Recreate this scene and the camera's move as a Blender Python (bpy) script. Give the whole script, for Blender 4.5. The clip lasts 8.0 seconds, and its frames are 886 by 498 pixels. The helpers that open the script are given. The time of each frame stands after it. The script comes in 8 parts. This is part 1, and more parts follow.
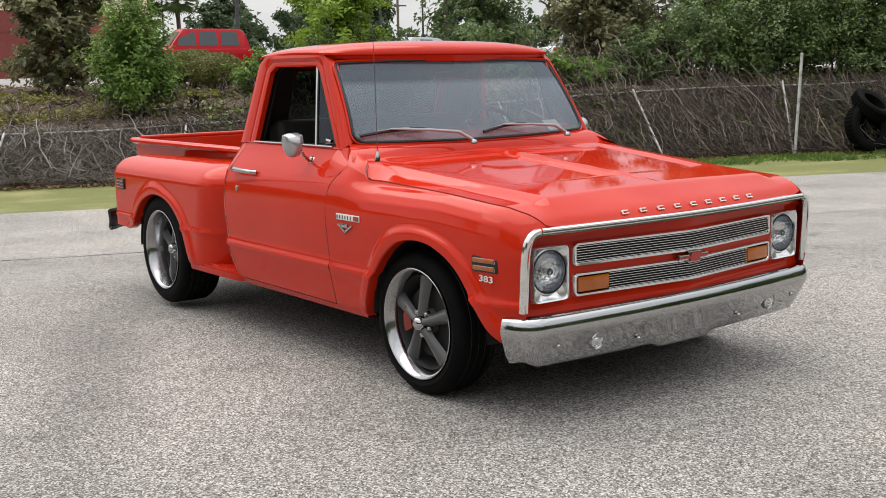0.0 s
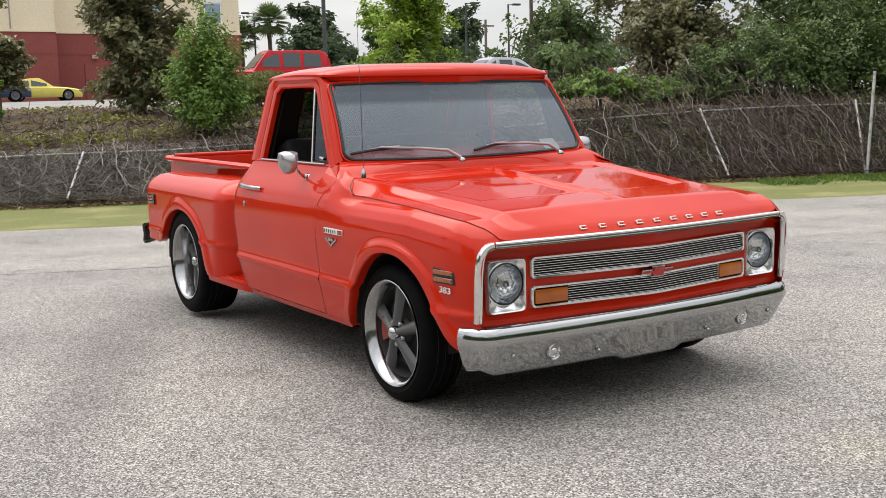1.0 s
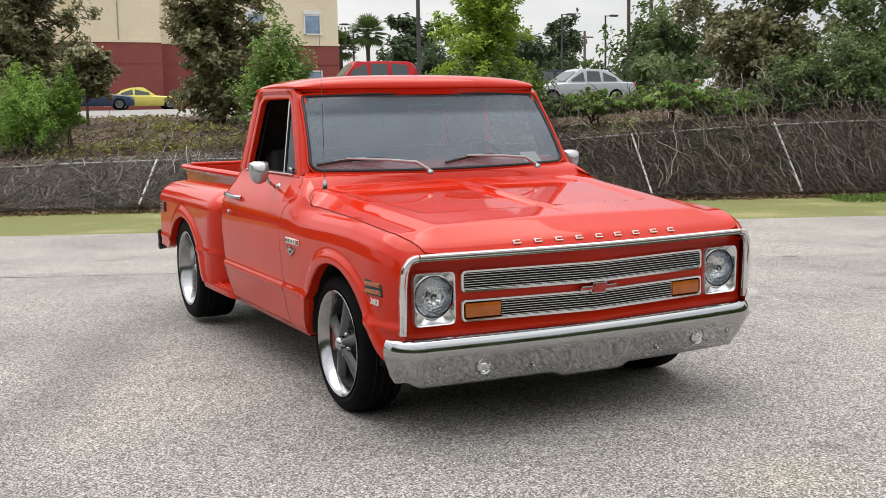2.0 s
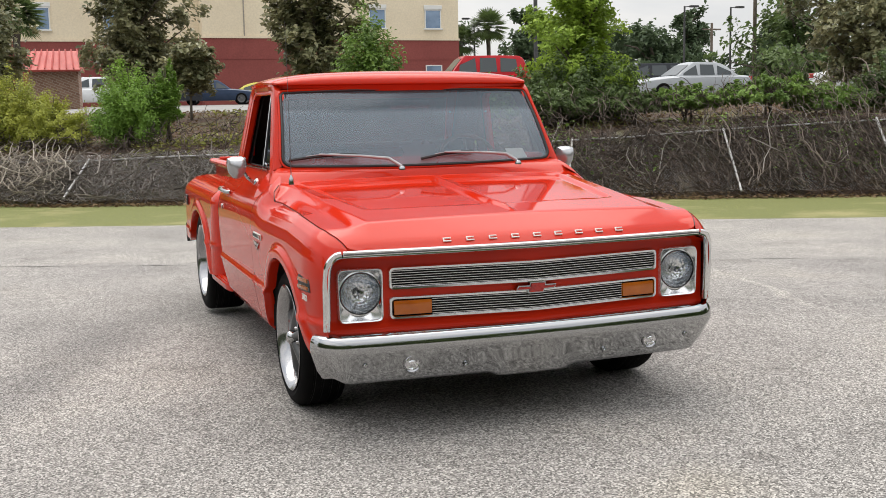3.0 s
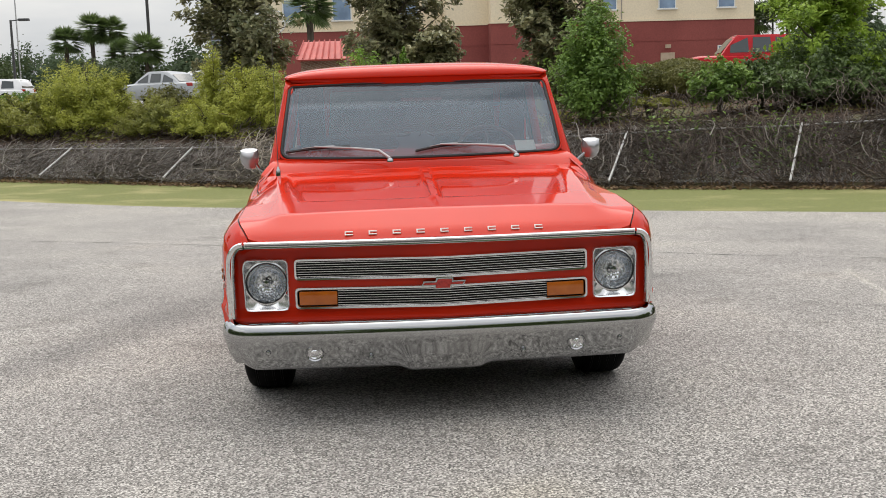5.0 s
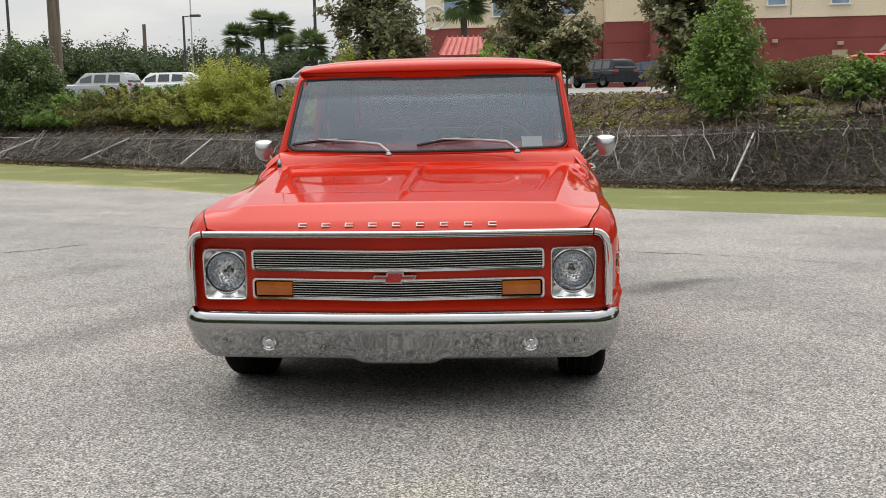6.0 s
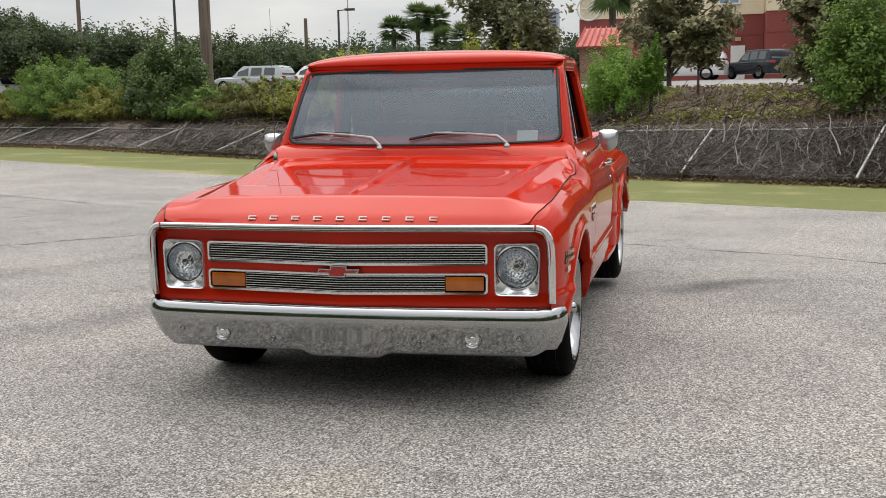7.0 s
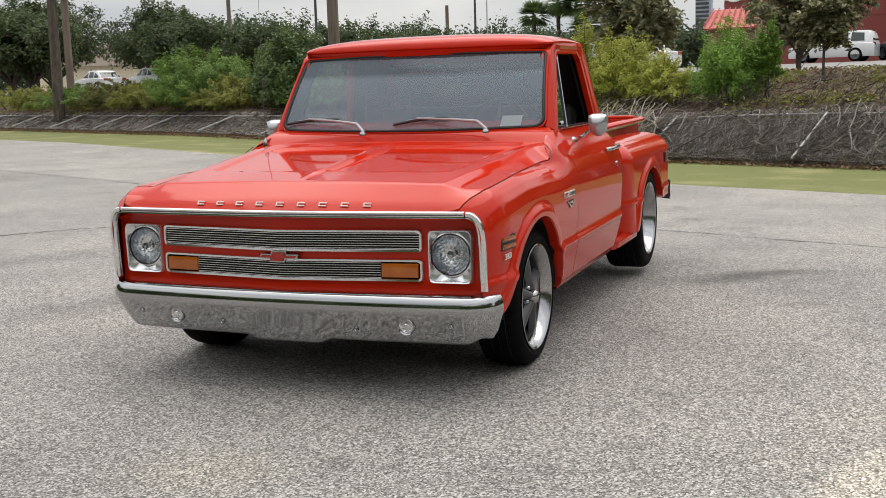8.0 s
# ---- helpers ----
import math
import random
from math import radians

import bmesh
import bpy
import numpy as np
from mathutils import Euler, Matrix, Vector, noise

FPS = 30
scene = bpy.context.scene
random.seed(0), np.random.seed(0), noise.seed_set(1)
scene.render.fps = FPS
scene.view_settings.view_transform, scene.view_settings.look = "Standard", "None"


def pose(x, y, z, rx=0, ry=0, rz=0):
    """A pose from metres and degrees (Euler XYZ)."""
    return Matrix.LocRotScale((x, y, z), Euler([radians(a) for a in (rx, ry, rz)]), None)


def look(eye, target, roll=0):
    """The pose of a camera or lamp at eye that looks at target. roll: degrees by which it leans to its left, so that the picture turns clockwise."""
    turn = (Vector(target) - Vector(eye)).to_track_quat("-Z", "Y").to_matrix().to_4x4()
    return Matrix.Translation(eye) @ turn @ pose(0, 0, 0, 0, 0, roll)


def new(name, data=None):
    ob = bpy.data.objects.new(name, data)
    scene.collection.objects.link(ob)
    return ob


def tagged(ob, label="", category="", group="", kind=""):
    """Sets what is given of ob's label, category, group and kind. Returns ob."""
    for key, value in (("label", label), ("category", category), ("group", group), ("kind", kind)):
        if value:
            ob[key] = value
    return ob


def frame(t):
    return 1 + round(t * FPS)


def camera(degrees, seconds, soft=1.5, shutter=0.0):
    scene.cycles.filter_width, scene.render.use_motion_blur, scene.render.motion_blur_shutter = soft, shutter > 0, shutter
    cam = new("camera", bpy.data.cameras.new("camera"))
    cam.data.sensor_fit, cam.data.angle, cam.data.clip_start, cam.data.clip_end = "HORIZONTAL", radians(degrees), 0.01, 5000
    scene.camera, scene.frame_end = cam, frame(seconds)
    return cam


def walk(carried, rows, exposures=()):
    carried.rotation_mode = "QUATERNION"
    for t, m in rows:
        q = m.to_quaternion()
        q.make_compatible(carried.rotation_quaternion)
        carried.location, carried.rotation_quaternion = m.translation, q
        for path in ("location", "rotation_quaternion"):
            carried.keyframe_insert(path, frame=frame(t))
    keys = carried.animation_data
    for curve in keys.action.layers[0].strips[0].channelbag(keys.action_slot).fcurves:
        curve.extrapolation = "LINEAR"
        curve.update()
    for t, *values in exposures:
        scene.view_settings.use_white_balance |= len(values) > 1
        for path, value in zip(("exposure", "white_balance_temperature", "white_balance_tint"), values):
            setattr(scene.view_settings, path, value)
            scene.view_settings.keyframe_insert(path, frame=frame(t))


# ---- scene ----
cam = camera(44.32, 8.0, soft=0.9)
PATH = [
    (0, (-3.774, -3.933, 1.445), (-2.582, -2.357, 1.132), -1.28),
    (0.5, (-3.655, -4.268, 1.461), (-2.527, -2.644, 1.166), -1.43),
    (1, (-3.447, -4.425, 1.436), (-2.389, -2.749, 1.162), -1.45),
    (1.5, (-3.177, -4.612, 1.445), (-2.196, -2.889, 1.187), -1.29),
    (1.7, (-3.034, -4.698, 1.429), (-2.085, -2.956, 1.175), -1.18),
    (2.8, (-2.186, -5.031, 1.428), (-1.456, -3.186, 1.174), -0.95),
    (3, (-2.02, -5.123, 1.425), (-1.339, -3.26, 1.168), -1.04),
    (3.5, (-1.61, -5.283, 1.433), (-1.059, -3.379, 1.170), -1.16),
    (4, (-1.186, -5.35, 1.432), (-0.77, -3.413, 1.164), -1.29),
    (4.5, (-0.751, -5.477, 1.431), (-0.477, -3.514, 1.160), -1.62),
    (4.7, (-0.588, -5.508, 1.444), (-0.368, -3.539, 1.170), -1.69),
    (5.8, (0.437, -5.478, 1.409), (0.331, -3.5, 1.136), -1.21),
    (6, (0.611, -5.466, 1.408), (0.444, -3.492, 1.133), -1.08),
    (6.5, (1.052, -5.345, 1.402), (0.737, -3.39, 1.125), -1.11),
    (7, (1.551, -5.286, 1.400), (1.091, -3.361, 1.116), -1.15),
    (7.5, (1.986, -5.138, 1.379), (1.39, -3.251, 1.085), -1.47),
    (8, (2.425, -4.979, 1.372), (1.704, -3.138, 1.070), -1.79),
]
walk(cam, [(t, look(eye, target, roll)) for t, eye, target, roll in PATH], [(0.0, 0.08, 6750, 10), (1.5, 0.16, 6750, 10), (3.5, 0.08, 6750, 10), (6.0, -0.07, 6750, 9), (8.0, -0.09, 6750, 9)])

# ---- light ----
world = bpy.data.worlds.new("world")
scene.world = world
world.use_nodes = True
SUN_EL, SUN_AZ = 70.0, -8.0


def build_world():
    t = world.node_tree
    t.nodes.clear()
    out = t.nodes.new("ShaderNodeOutputWorld")
    bg = t.nodes.new("ShaderNodeBackground")
    sky = t.nodes.new("ShaderNodeTexSky")
    sky.sky_type = "NISHITA"
    sky.sun_disc = False
    sky.sun_elevation = radians(SUN_EL)
    sky.sun_rotation = radians(SUN_AZ)
    sky.dust_density = 3.0
    # overcast: a grey cloud deck mixed over the clear sky
    co = t.nodes.new("ShaderNodeTexCoord")
    mp = t.nodes.new("ShaderNodeMapping")
    mp.inputs["Scale"].default_value = (1.0, 1.0, 3.5)
    no = t.nodes.new("ShaderNodeTexNoise")
    no.inputs["Scale"].default_value = 2.2
    no.inputs["Detail"].default_value = 6.0
    no.inputs["Roughness"].default_value = 0.55
    ramp = t.nodes.new("ShaderNodeValToRGB")
    ramp.color_ramp.elements[0].position = 0.33
    ramp.color_ramp.elements[0].color = (6.5, 7.1, 8.0, 1)
    ramp.color_ramp.elements[1].position = 0.64
    ramp.color_ramp.elements[1].color = (10.95, 11.0, 11.05, 1)
    mix = t.nodes.new("ShaderNodeMixRGB")
    mix.inputs[0].default_value = 0.9
    ln = t.links.new
    ln(co.outputs["Generated"], mp.inputs["Vector"])
    ln(mp.outputs["Vector"], no.inputs["Vector"])
    ln(no.outputs["Fac"], ramp.inputs["Fac"])
    ln(sky.outputs["Color"], mix.inputs[1])
    ln(ramp.outputs["Color"], mix.inputs[2])
    # the deck glows towards the hidden sun
    dot = t.nodes.new("ShaderNodeVectorMath")
    dot.operation = "DOT_PRODUCT"
    e, a = radians(SUN_EL), radians(SUN_AZ)
    dot.inputs[1].default_value = (math.sin(a) * math.cos(e), math.cos(a) * math.cos(e), math.sin(e))
    glow = t.nodes.new("ShaderNodeMapRange")
    glow.inputs["From Min"].default_value = -0.2
    glow.inputs["To Min"].default_value = 0.72
    glow.inputs["To Max"].default_value = 1.3
    mul = t.nodes.new("ShaderNodeMixRGB")
    mul.blend_type = "MULTIPLY"
    mul.inputs[0].default_value = 1.0
    ln(co.outputs["Generated"], dot.inputs[0])
    ln(dot.outputs["Value"], glow.inputs["Value"])
    ln(mix.outputs["Color"], mul.inputs[1])
    ln(glow.outputs["Result"], mul.inputs[2])
    # an overcast sky is brightest overhead and dimmer towards the horizon
    sep = t.nodes.new("ShaderNodeSeparateXYZ")
    rise = t.nodes.new("ShaderNodeMapRange")
    rise.inputs["To Min"].default_value = 0.66
    rise.inputs["To Max"].default_value = 1.38
    mul2 = t.nodes.new("ShaderNodeMixRGB")
    mul2.blend_type = "MULTIPLY"
    mul2.inputs[0].default_value = 1.0
    ln(co.outputs["Generated"], sep.inputs[0])
    ln(sep.outputs["Z"], rise.inputs["Value"])
    ln(mul.outputs["Color"], mul2.inputs[1])
    ln(rise.outputs["Result"], mul2.inputs[2])
    ln(mul2.outputs["Color"], bg.inputs["Color"])
    bg.inputs["Strength"].default_value = 0.118
    ln(bg.outputs["Background"], out.inputs["Surface"])


build_world()
sun = new("sun", bpy.data.lights.new("sun", "SUN"))
sun.data.energy = 2.05
sun.data.angle = radians(72)
sun.data.color = (1.0, 0.96, 0.9)
sun.matrix_world = look((0, 0, 30), (0 + math.sin(radians(SUN_AZ)) * -20, math.cos(radians(SUN_AZ)) * -20, 30 - 20 * math.tan(radians(SUN_EL))))

# ---- materials ----


class Mat:
    """A principled material with a few helpers for its node tree."""

    def __init__(self, name, color=(0.5, 0.5, 0.5), rough=0.5, metal=0.0, **kw):
        self.m = bpy.data.materials.new(name)
        self.m.use_nodes = True
        self.t = self.m.node_tree
        self.b = self.t.nodes["Principled BSDF"]
        self.b.inputs["Base Color"].default_value = (*color, 1)
        self.b.inputs["Roughness"].default_value = rough
        self.b.inputs["Metallic"].default_value = metal
        for k, v in kw.items():
            self.b.inputs[k.replace("_", " ")].default_value = v
        self._co = None

    def node(self, kind, **inputs):
        n = self.t.nodes.new(kind)
        for k, v in inputs.items():
            n.inputs[k.replace("_", " ")].default_value = v
        return n

    def link(self, a, b):
        self.t.links.new(a, b)

    def coord(self):
        if self._co is None:
            g = self.node("ShaderNodeNewGeometry")
            self._co = g.outputs["Position"]
        return self._co

    def noise(self, scale, detail=4, rough=0.55, stretch=None):
        n = self.node("ShaderNodeTexNoise", Scale=scale, Detail=detail, Roughness=rough)
        v = self.coord()
        if stretch:
            mp = self.node("ShaderNodeMapping", Scale=stretch)
            self.link(v, mp.inputs["Vector"])
            v = mp.outputs["Vector"]
        self.link(v, n.inputs["Vector"])
        return n.outputs["Fac"]

    def voronoi(self, scale, feature="F1", out="Color"):
        n = self.node("ShaderNodeTexVoronoi", Scale=scale)
        n.feature = feature
        self.link(self.coord(), n.inputs["Vector"])
        return n.outputs[out]

    def ramp(self, fac, stops):
        r = self.node("ShaderNodeValToRGB")
        el = r.color_ramp.elements
        while len(el) < len(stops):
            el.new(0.5)
        for e, (p, c) in zip(el, stops):
            e.position = p
            e.color = (*c, 1) if len(c) == 3 else c
        self.link(fac, r.inputs["Fac"])
        return r.outputs["Color"]

    def mix(self, fac, a, b, mode="MIX"):
        n = self.node("ShaderNodeMixRGB")
        n.blend_type = mode
        for i, v in ((0, fac), (1, a), (2, b)):
            if isinstance(v, (int, float)):
                n.inputs[i].default_value = v
            elif isinstance(v, tuple):
                n.inputs[i].default_value = (*v, 1)
            else:
                self.link(v, n.inputs[i])
        return n.outputs["Color"]

    def color(self, c):
        self.link(c, self.b.inputs["Base Color"])
        return self

    def rough(self, fac, lo, hi):
        n = self.node("ShaderNodeMapRange", To_Min=lo, To_Max=hi)
        self.link(fac, n.inputs["Value"])
        self.link(n.outputs["Result"], self.b.inputs["Roughness"])
        return self

    def bump(self, height, strength=0.3, dist=0.01):
        n = self.node("ShaderNodeBump", Strength=strength, Distance=dist)
        self.link(height, n.inputs["Height"])
        self.link(n.outputs["Normal"], self.b.inputs["Normal"])
        return self

    def random(self):
        return self.node("ShaderNodeObjectInfo").outputs["Random"]

    def island(self):
        return self.node("ShaderNodeNewGeometry").outputs["Random Per Island"]


M = {}


def mat(name, *a, **k):
    M[name] = Mat(name, *a, **k)
    return M[name]


def paint(name, color, dark, coat=0.9):
    """Two-layer car paint: faint mottling under a glossy clear coat."""
    m = mat(name, color, 0.4, 0.0, Coat_Weight=coat, Coat_Roughness=0.05, Coat_IOR=1.33, Specular_IOR_Level=0.0)
    m.color(m.ramp(m.noise(3.0, 3), [(0.3, dark), (0.7, color)]))
    m.bump(m.noise(60, 2), 0.02, 0.002)
    return m


paint("red_paint", (0.54, 0.0245, 0.0082), (0.505, 0.0215, 0.0070), 1.0)
m = mat("chrome", (0.47, 0.475, 0.48), 0.06, 1.0)
m.rough(m.noise(4, 4), 0.04, 0.13)
m = mat("wiper_grey", (0.36, 0.36, 0.37), 0.35, 0.25)
m.rough(m.noise(40, 3), 0.28, 0.42)
m = mat("mirror_shell", (0.44, 0.45, 0.46), 0.14, 0.6)
m.rough(m.noise(30, 3), 0.10, 0.20)
m = mat("rim_lip", (0.42, 0.42, 0.43), 0.14, 1.0)
m.rough(m.noise(30, 3), 0.1, 0.22)
m = mat("bright_trim", (0.80, 0.80, 0.80), 0.1, 1.0)
m.rough(m.noise(30, 3), 0.06, 0.16)
m = mat("bezel", (0.84, 0.84, 0.84), 0.22, 0.8)
m.rough(m.noise(30, 3), 0.16, 0.28)
m = mat("spoke_grey", (0.11, 0.11, 0.113), 0.36, 0.4)
m.rough(m.noise(50, 3), 0.28, 0.45)
m = mat("rubber", (0.012, 0.012, 0.013), 0.75, Specular_IOR_Level=0.10)
m.color(m.ramp(m.noise(14, 5), [(0.35, (0.0022, 0.0022, 0.0025)), (0.75, (0.0055, 0.0052, 0.005))]))
m.bump(m.noise(150, 2), 0.15, 0.002)
m = mat("black_trim", (0.008, 0.008, 0.009), 0.45)
m.rough(m.noise(30, 3), 0.35, 0.55)
m = mat("grille_black", (0.003, 0.003, 0.003), 0.6, Specular_IOR_Level=0.1)
m.rough(m.noise(20, 2), 0.5, 0.7)
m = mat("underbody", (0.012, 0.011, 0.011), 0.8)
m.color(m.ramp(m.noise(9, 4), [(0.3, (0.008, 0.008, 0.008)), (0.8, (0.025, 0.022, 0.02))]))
m = mat("amber_lens", (0.72, 0.20, 0.012), 0.18, Coat_Weight=0.6)
m.color(m.ramp(m.noise(12, 2), [(0.3, (0.36, 0.080, 0.004)), (0.7, (0.46, 0.115, 0.007))]))
m = mat("marker_amber", (0.36, 0.09, 0.01), 0.2, Coat_Weight=0.6)
m.color(m.ramp(m.noise(90, 2), [(0.3, (0.28, 0.06, 0.006)), (0.7, (0.42, 0.11, 0.012))]))
m = mat("red_lens", (0.35, 0.012, 0.01), 0.15, Coat_Weight=0.6)
m.color(m.ramp(m.noise(80, 2), [(0.3, (0.25, 0.008, 0.006)), (0.7, (0.42, 0.016, 0.012))]))
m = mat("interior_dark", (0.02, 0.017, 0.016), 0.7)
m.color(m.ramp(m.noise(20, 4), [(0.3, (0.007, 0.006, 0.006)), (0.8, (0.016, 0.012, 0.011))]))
m = mat("interior_red", (0.20, 0.02, 0.012), 0.5)
m.color(m.ramp(m.noise(16, 3), [(0.3, (0.16, 0.015, 0.009)), (0.8, (0.24, 0.026, 0.015))]))
m = mat("wheel_rim_wood", (0.09, 0.045, 0.02), 0.35)
m.color(m.ramp(m.noise(40, 3), [(0.3, (0.06, 0.028, 0.012)), (0.7, (0.13, 0.065, 0.03))]))
m = mat("paper", (0.75, 0.77, 0.74), 0.8)
m.color(m.ramp(m.noise(30, 2), [(0.3, (0.86, 0.90, 0.89)), (0.7, (0.93, 0.94, 0.92))]))
m = mat("white_letter", (0.75, 0.72, 0.68), 0.4)
m.rough(m.noise(30, 2), 0.3, 0.5)


def glass(name, tint, low=None, gloss=1.0, ior=1.52, film=0.0):
    """A thin tinted pane: clear transmission with a Fresnel gloss. low: tint of the upper shade band. film: share of a
    bluish diffuse layer, part dust, part painted sky reflection.
    """
    mm = mat(name, tint, 0.02)
    t = mm.t
    t.nodes.remove(mm.b)
    out = t.nodes["Material Output"]
    tr = mm.node("ShaderNodeBsdfTransparent")
    gl = mm.node("ShaderNodeBsdfGlossy", Roughness=0.10 if film else 0.015)
    gl.inputs["Color"].default_value = (gloss * 0.80, gloss * 0.88, gloss, 1)
    fr = mm.node("ShaderNodeFresnel", IOR=ior)
    mx = mm.node("ShaderNodeMixShader")
    body = tr.outputs[0]
    if low:
        sep = mm.node("ShaderNodeSeparateXYZ")
        mm.link(mm.coord(), sep.inputs[0])
        mr = mm.node("ShaderNodeMapRange", From_Min=1.405, From_Max=1.435)
        mm.link(sep.outputs["Z"], mr.inputs["Value"])
        mm.link(mm.mix(mr.outputs["Result"], tint, low), tr.inputs["Color"])
    else:
        tr.inputs["Color"].default_value = (*tint, 1)
    if film:
        # bluish diffuse colour: dust plus the soft sky reflection painted in
        df = mm.node("ShaderNodeBsdfDiffuse")
        df.inputs["Color"].default_value = (0.40, 0.48, 0.55, 1)
        fm = mm.node("ShaderNodeMixShader")
        fac = mm.node("ShaderNodeMapRange", To_Min=film * 0.8, To_Max=film * 1.15)
        mm.link(mm.noise(2.6, 4, 0.6), fac.inputs["Value"])
        share = fac.outputs["Result"]
        if low:
            less = mm.node("ShaderNodeMapRange", From_Min=1.405, From_Max=1.435, To_Min=1.0, To_Max=0.45)
            mm.link(sep.outputs["Z"], less.inputs["Value"])
            share = mm.mix(1.0, share, less.outputs["Result"], "MULTIPLY")
        mm.link(share, fm.inputs[0])
        mm.link(tr.outputs[0], fm.inputs[1])
        mm.link(df.outputs[0], fm.inputs[2])
        body = fm.outputs[0]
    mm.link(fr.outputs[0], mx.inputs[0])
    mm.link(body, mx.inputs[1])
    mm.link(gl.outputs[0], mx.inputs[2])
    mm.link(mx.outputs[0], out.inputs["Surface"])
    return mm


glass("windshield_glass", (0.62, 0.66, 0.66), (0.26, 0.32, 0.34), 1.0, 1.46, 0.33)
glass("rear_tint", (0.09, 0.11, 0.11))
glass("side_glass", (0.50, 0.55, 0.53), None, 1.0, 1.35)
m = mat("lamp_reflector", (0.94, 0.95, 0.96), 0.22, 1.0, Coat_Weight=0.5, Coat_Roughness=0.02)
m.color(m.ramp(m.noise(55, 4, 0.6, (3, 1, 0.6)), [(0.3, (0.75, 0.76, 0.77)), (0.65, (0.95, 0.95, 0.96))]))
m.bump(m.voronoi(60.0, "F1", "Distance"), 0.8, 0.006)
glass("fluted_glass", (0.95, 0.96, 0.96), None, 1.0, 1.5)
fl = M["fluted_glass"]
wv = fl.node("ShaderNodeTexWave", Scale=28.0, Distortion=0.6)
fl.link(fl.coord(), wv.inputs["Vector"])
bp_ = fl.node("ShaderNodeBump", Strength=0.5, Distance=0.004)
fl.link(wv.outputs["Fac"], bp_.inputs["Height"])
for n_ in fl.t.nodes:
    if n_.bl_idname == "ShaderNodeBsdfGlossy":
        fl.link(bp_.outputs["Normal"], n_.inputs["Normal"])

# ground
m = mat("asphalt", (0.2, 0.2, 0.2), 0.85)
grit = m.ramp(m.voronoi(140.0), [(0.15, (0.085, 0.079, 0.073)), (0.40, (0.235, 0.22, 0.205)), (0.62, (0.40, 0.377, 0.352)), (0.85, (0.72, 0.685, 0.645))])
fine = m.ramp(m.noise(210, 3), [(0.3, (0.62, 0.62, 0.62)), (0.7, (1.0, 1.0, 1.0))])
big = m.ramp(m.noise(0.55, 5, 0.6), [(0.32, (0.72, 0.72, 0.73)), (0.55, (0.95, 0.95, 0.95)), (0.75, (1.08, 1.06, 1.02))])
stain = m.ramp(m.noise(1.7, 6, 0.65), [(0.55, (1, 1, 1)), (0.72, (0.74, 0.73, 0.72))])
lot = m.mix(1.0, m.mix(1.0, m.mix(1.0, grit, fine, "MULTIPLY"), big, "MULTIPLY"), stain, "MULTIPLY")


def blot(mm, base, x, y, rx, ry, turn, tone, edge=0.6):
    """A stain of its own place and size: tone is the tint at its middle."""
    mp = mm.node("ShaderNodeMapping")
    mp.vector_type = "TEXTURE"
    mp.inputs["Location"].default_value = (x, y, 0)
    mp.inputs["Rotation"].default_value = (0, 0, radians(turn))
    mp.inputs["Scale"].default_value = (rx, ry, 50)
    wob = mm.node("ShaderNodeTexNoise", Scale=1.6, Detail=4)
    mm.link(mm.coord(), wob.inputs["Vector"])
    add = mm.node("ShaderNodeMixRGB")
    add.blend_type = "LINEAR_LIGHT"
    add.inputs[0].default_value = 0.22
    mm.link(mm.coord(), add.inputs[1])
    mm.link(wob.outputs["Color"], add.inputs[2])
    mm.link(add.outputs["Color"], mp.inputs["Vector"])
    ln_ = mm.node("ShaderNodeVectorMath")
    ln_.operation = "LENGTH"
    mm.link(mp.outputs["Vector"], ln_.inputs[0])
    fac = mm.ramp(ln_.outputs["Value"], [(edge * 0.4, (1, 1, 1)), (1.0, (0, 0, 0))])
    return mm.mix(fac, base, mm.mix(1.0, base, tone, "MULTIPLY"))


lot = blot(m, lot, 1.70, 2.92, 0.78, 0.24, 41, (0.45, 0.45, 0.46))
lot = blot(m, lot, -2.0, 1.4, 2.2, 0.40, 68, (0.70, 0.70, 0.71))
lot = blot(m, lot, -3.9, 2.6, 2.2, 0.35, 60, (0.82, 0.82, 0.82))
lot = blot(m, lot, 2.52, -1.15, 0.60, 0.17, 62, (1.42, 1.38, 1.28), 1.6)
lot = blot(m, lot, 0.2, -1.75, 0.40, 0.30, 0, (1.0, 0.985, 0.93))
lot = blot(m, lot, 3.38, 2.15, 2.0, 0.045, 72.8, (1.28, 1.27, 1.24))
# the older, paler paving beyond a seam that runs along the lot
seam = m.node("ShaderNodeVectorMath")
seam.operation = "DOT_PRODUCT"
seam.inputs[1].default_value = (0.395, 0.9186, 0)
m.link(m.coord(), seam.inputs[0])
older = m.node("ShaderNodeMapRange", From_Min=5.30, From_Max=5.45)
m.link(seam.outputs["Value"], older.inputs["Value"])
lot = m.mix(older.outputs["Result"], lot, m.mix(1.0, lot, (1.10, 1.10, 1.09), "MULTIPLY"))
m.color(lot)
m.bump(m.voronoi(140.0, "F1", "Distance"), 0.55, 0.006)
m = mat("asphalt_far", (0.2, 0.2, 0.2), 0.85)
m.color(m.ramp(m.noise(0.5, 6), [(0.3, (0.19, 0.185, 0.18)), (0.7, (0.30, 0.29, 0.28))]))
m.bump(m.noise(60, 3), 0.3, 0.01)
m = mat("crack_seal", (0.05, 0.05, 0.05), 0.8)
m.color(m.ramp(m.noise(30, 4), [(0.3, (0.18, 0.172, 0.164)), (0.7, (0.29, 0.278, 0.265))]))
m = mat("verge_soil", (0.12, 0.12, 0.05), 0.95)
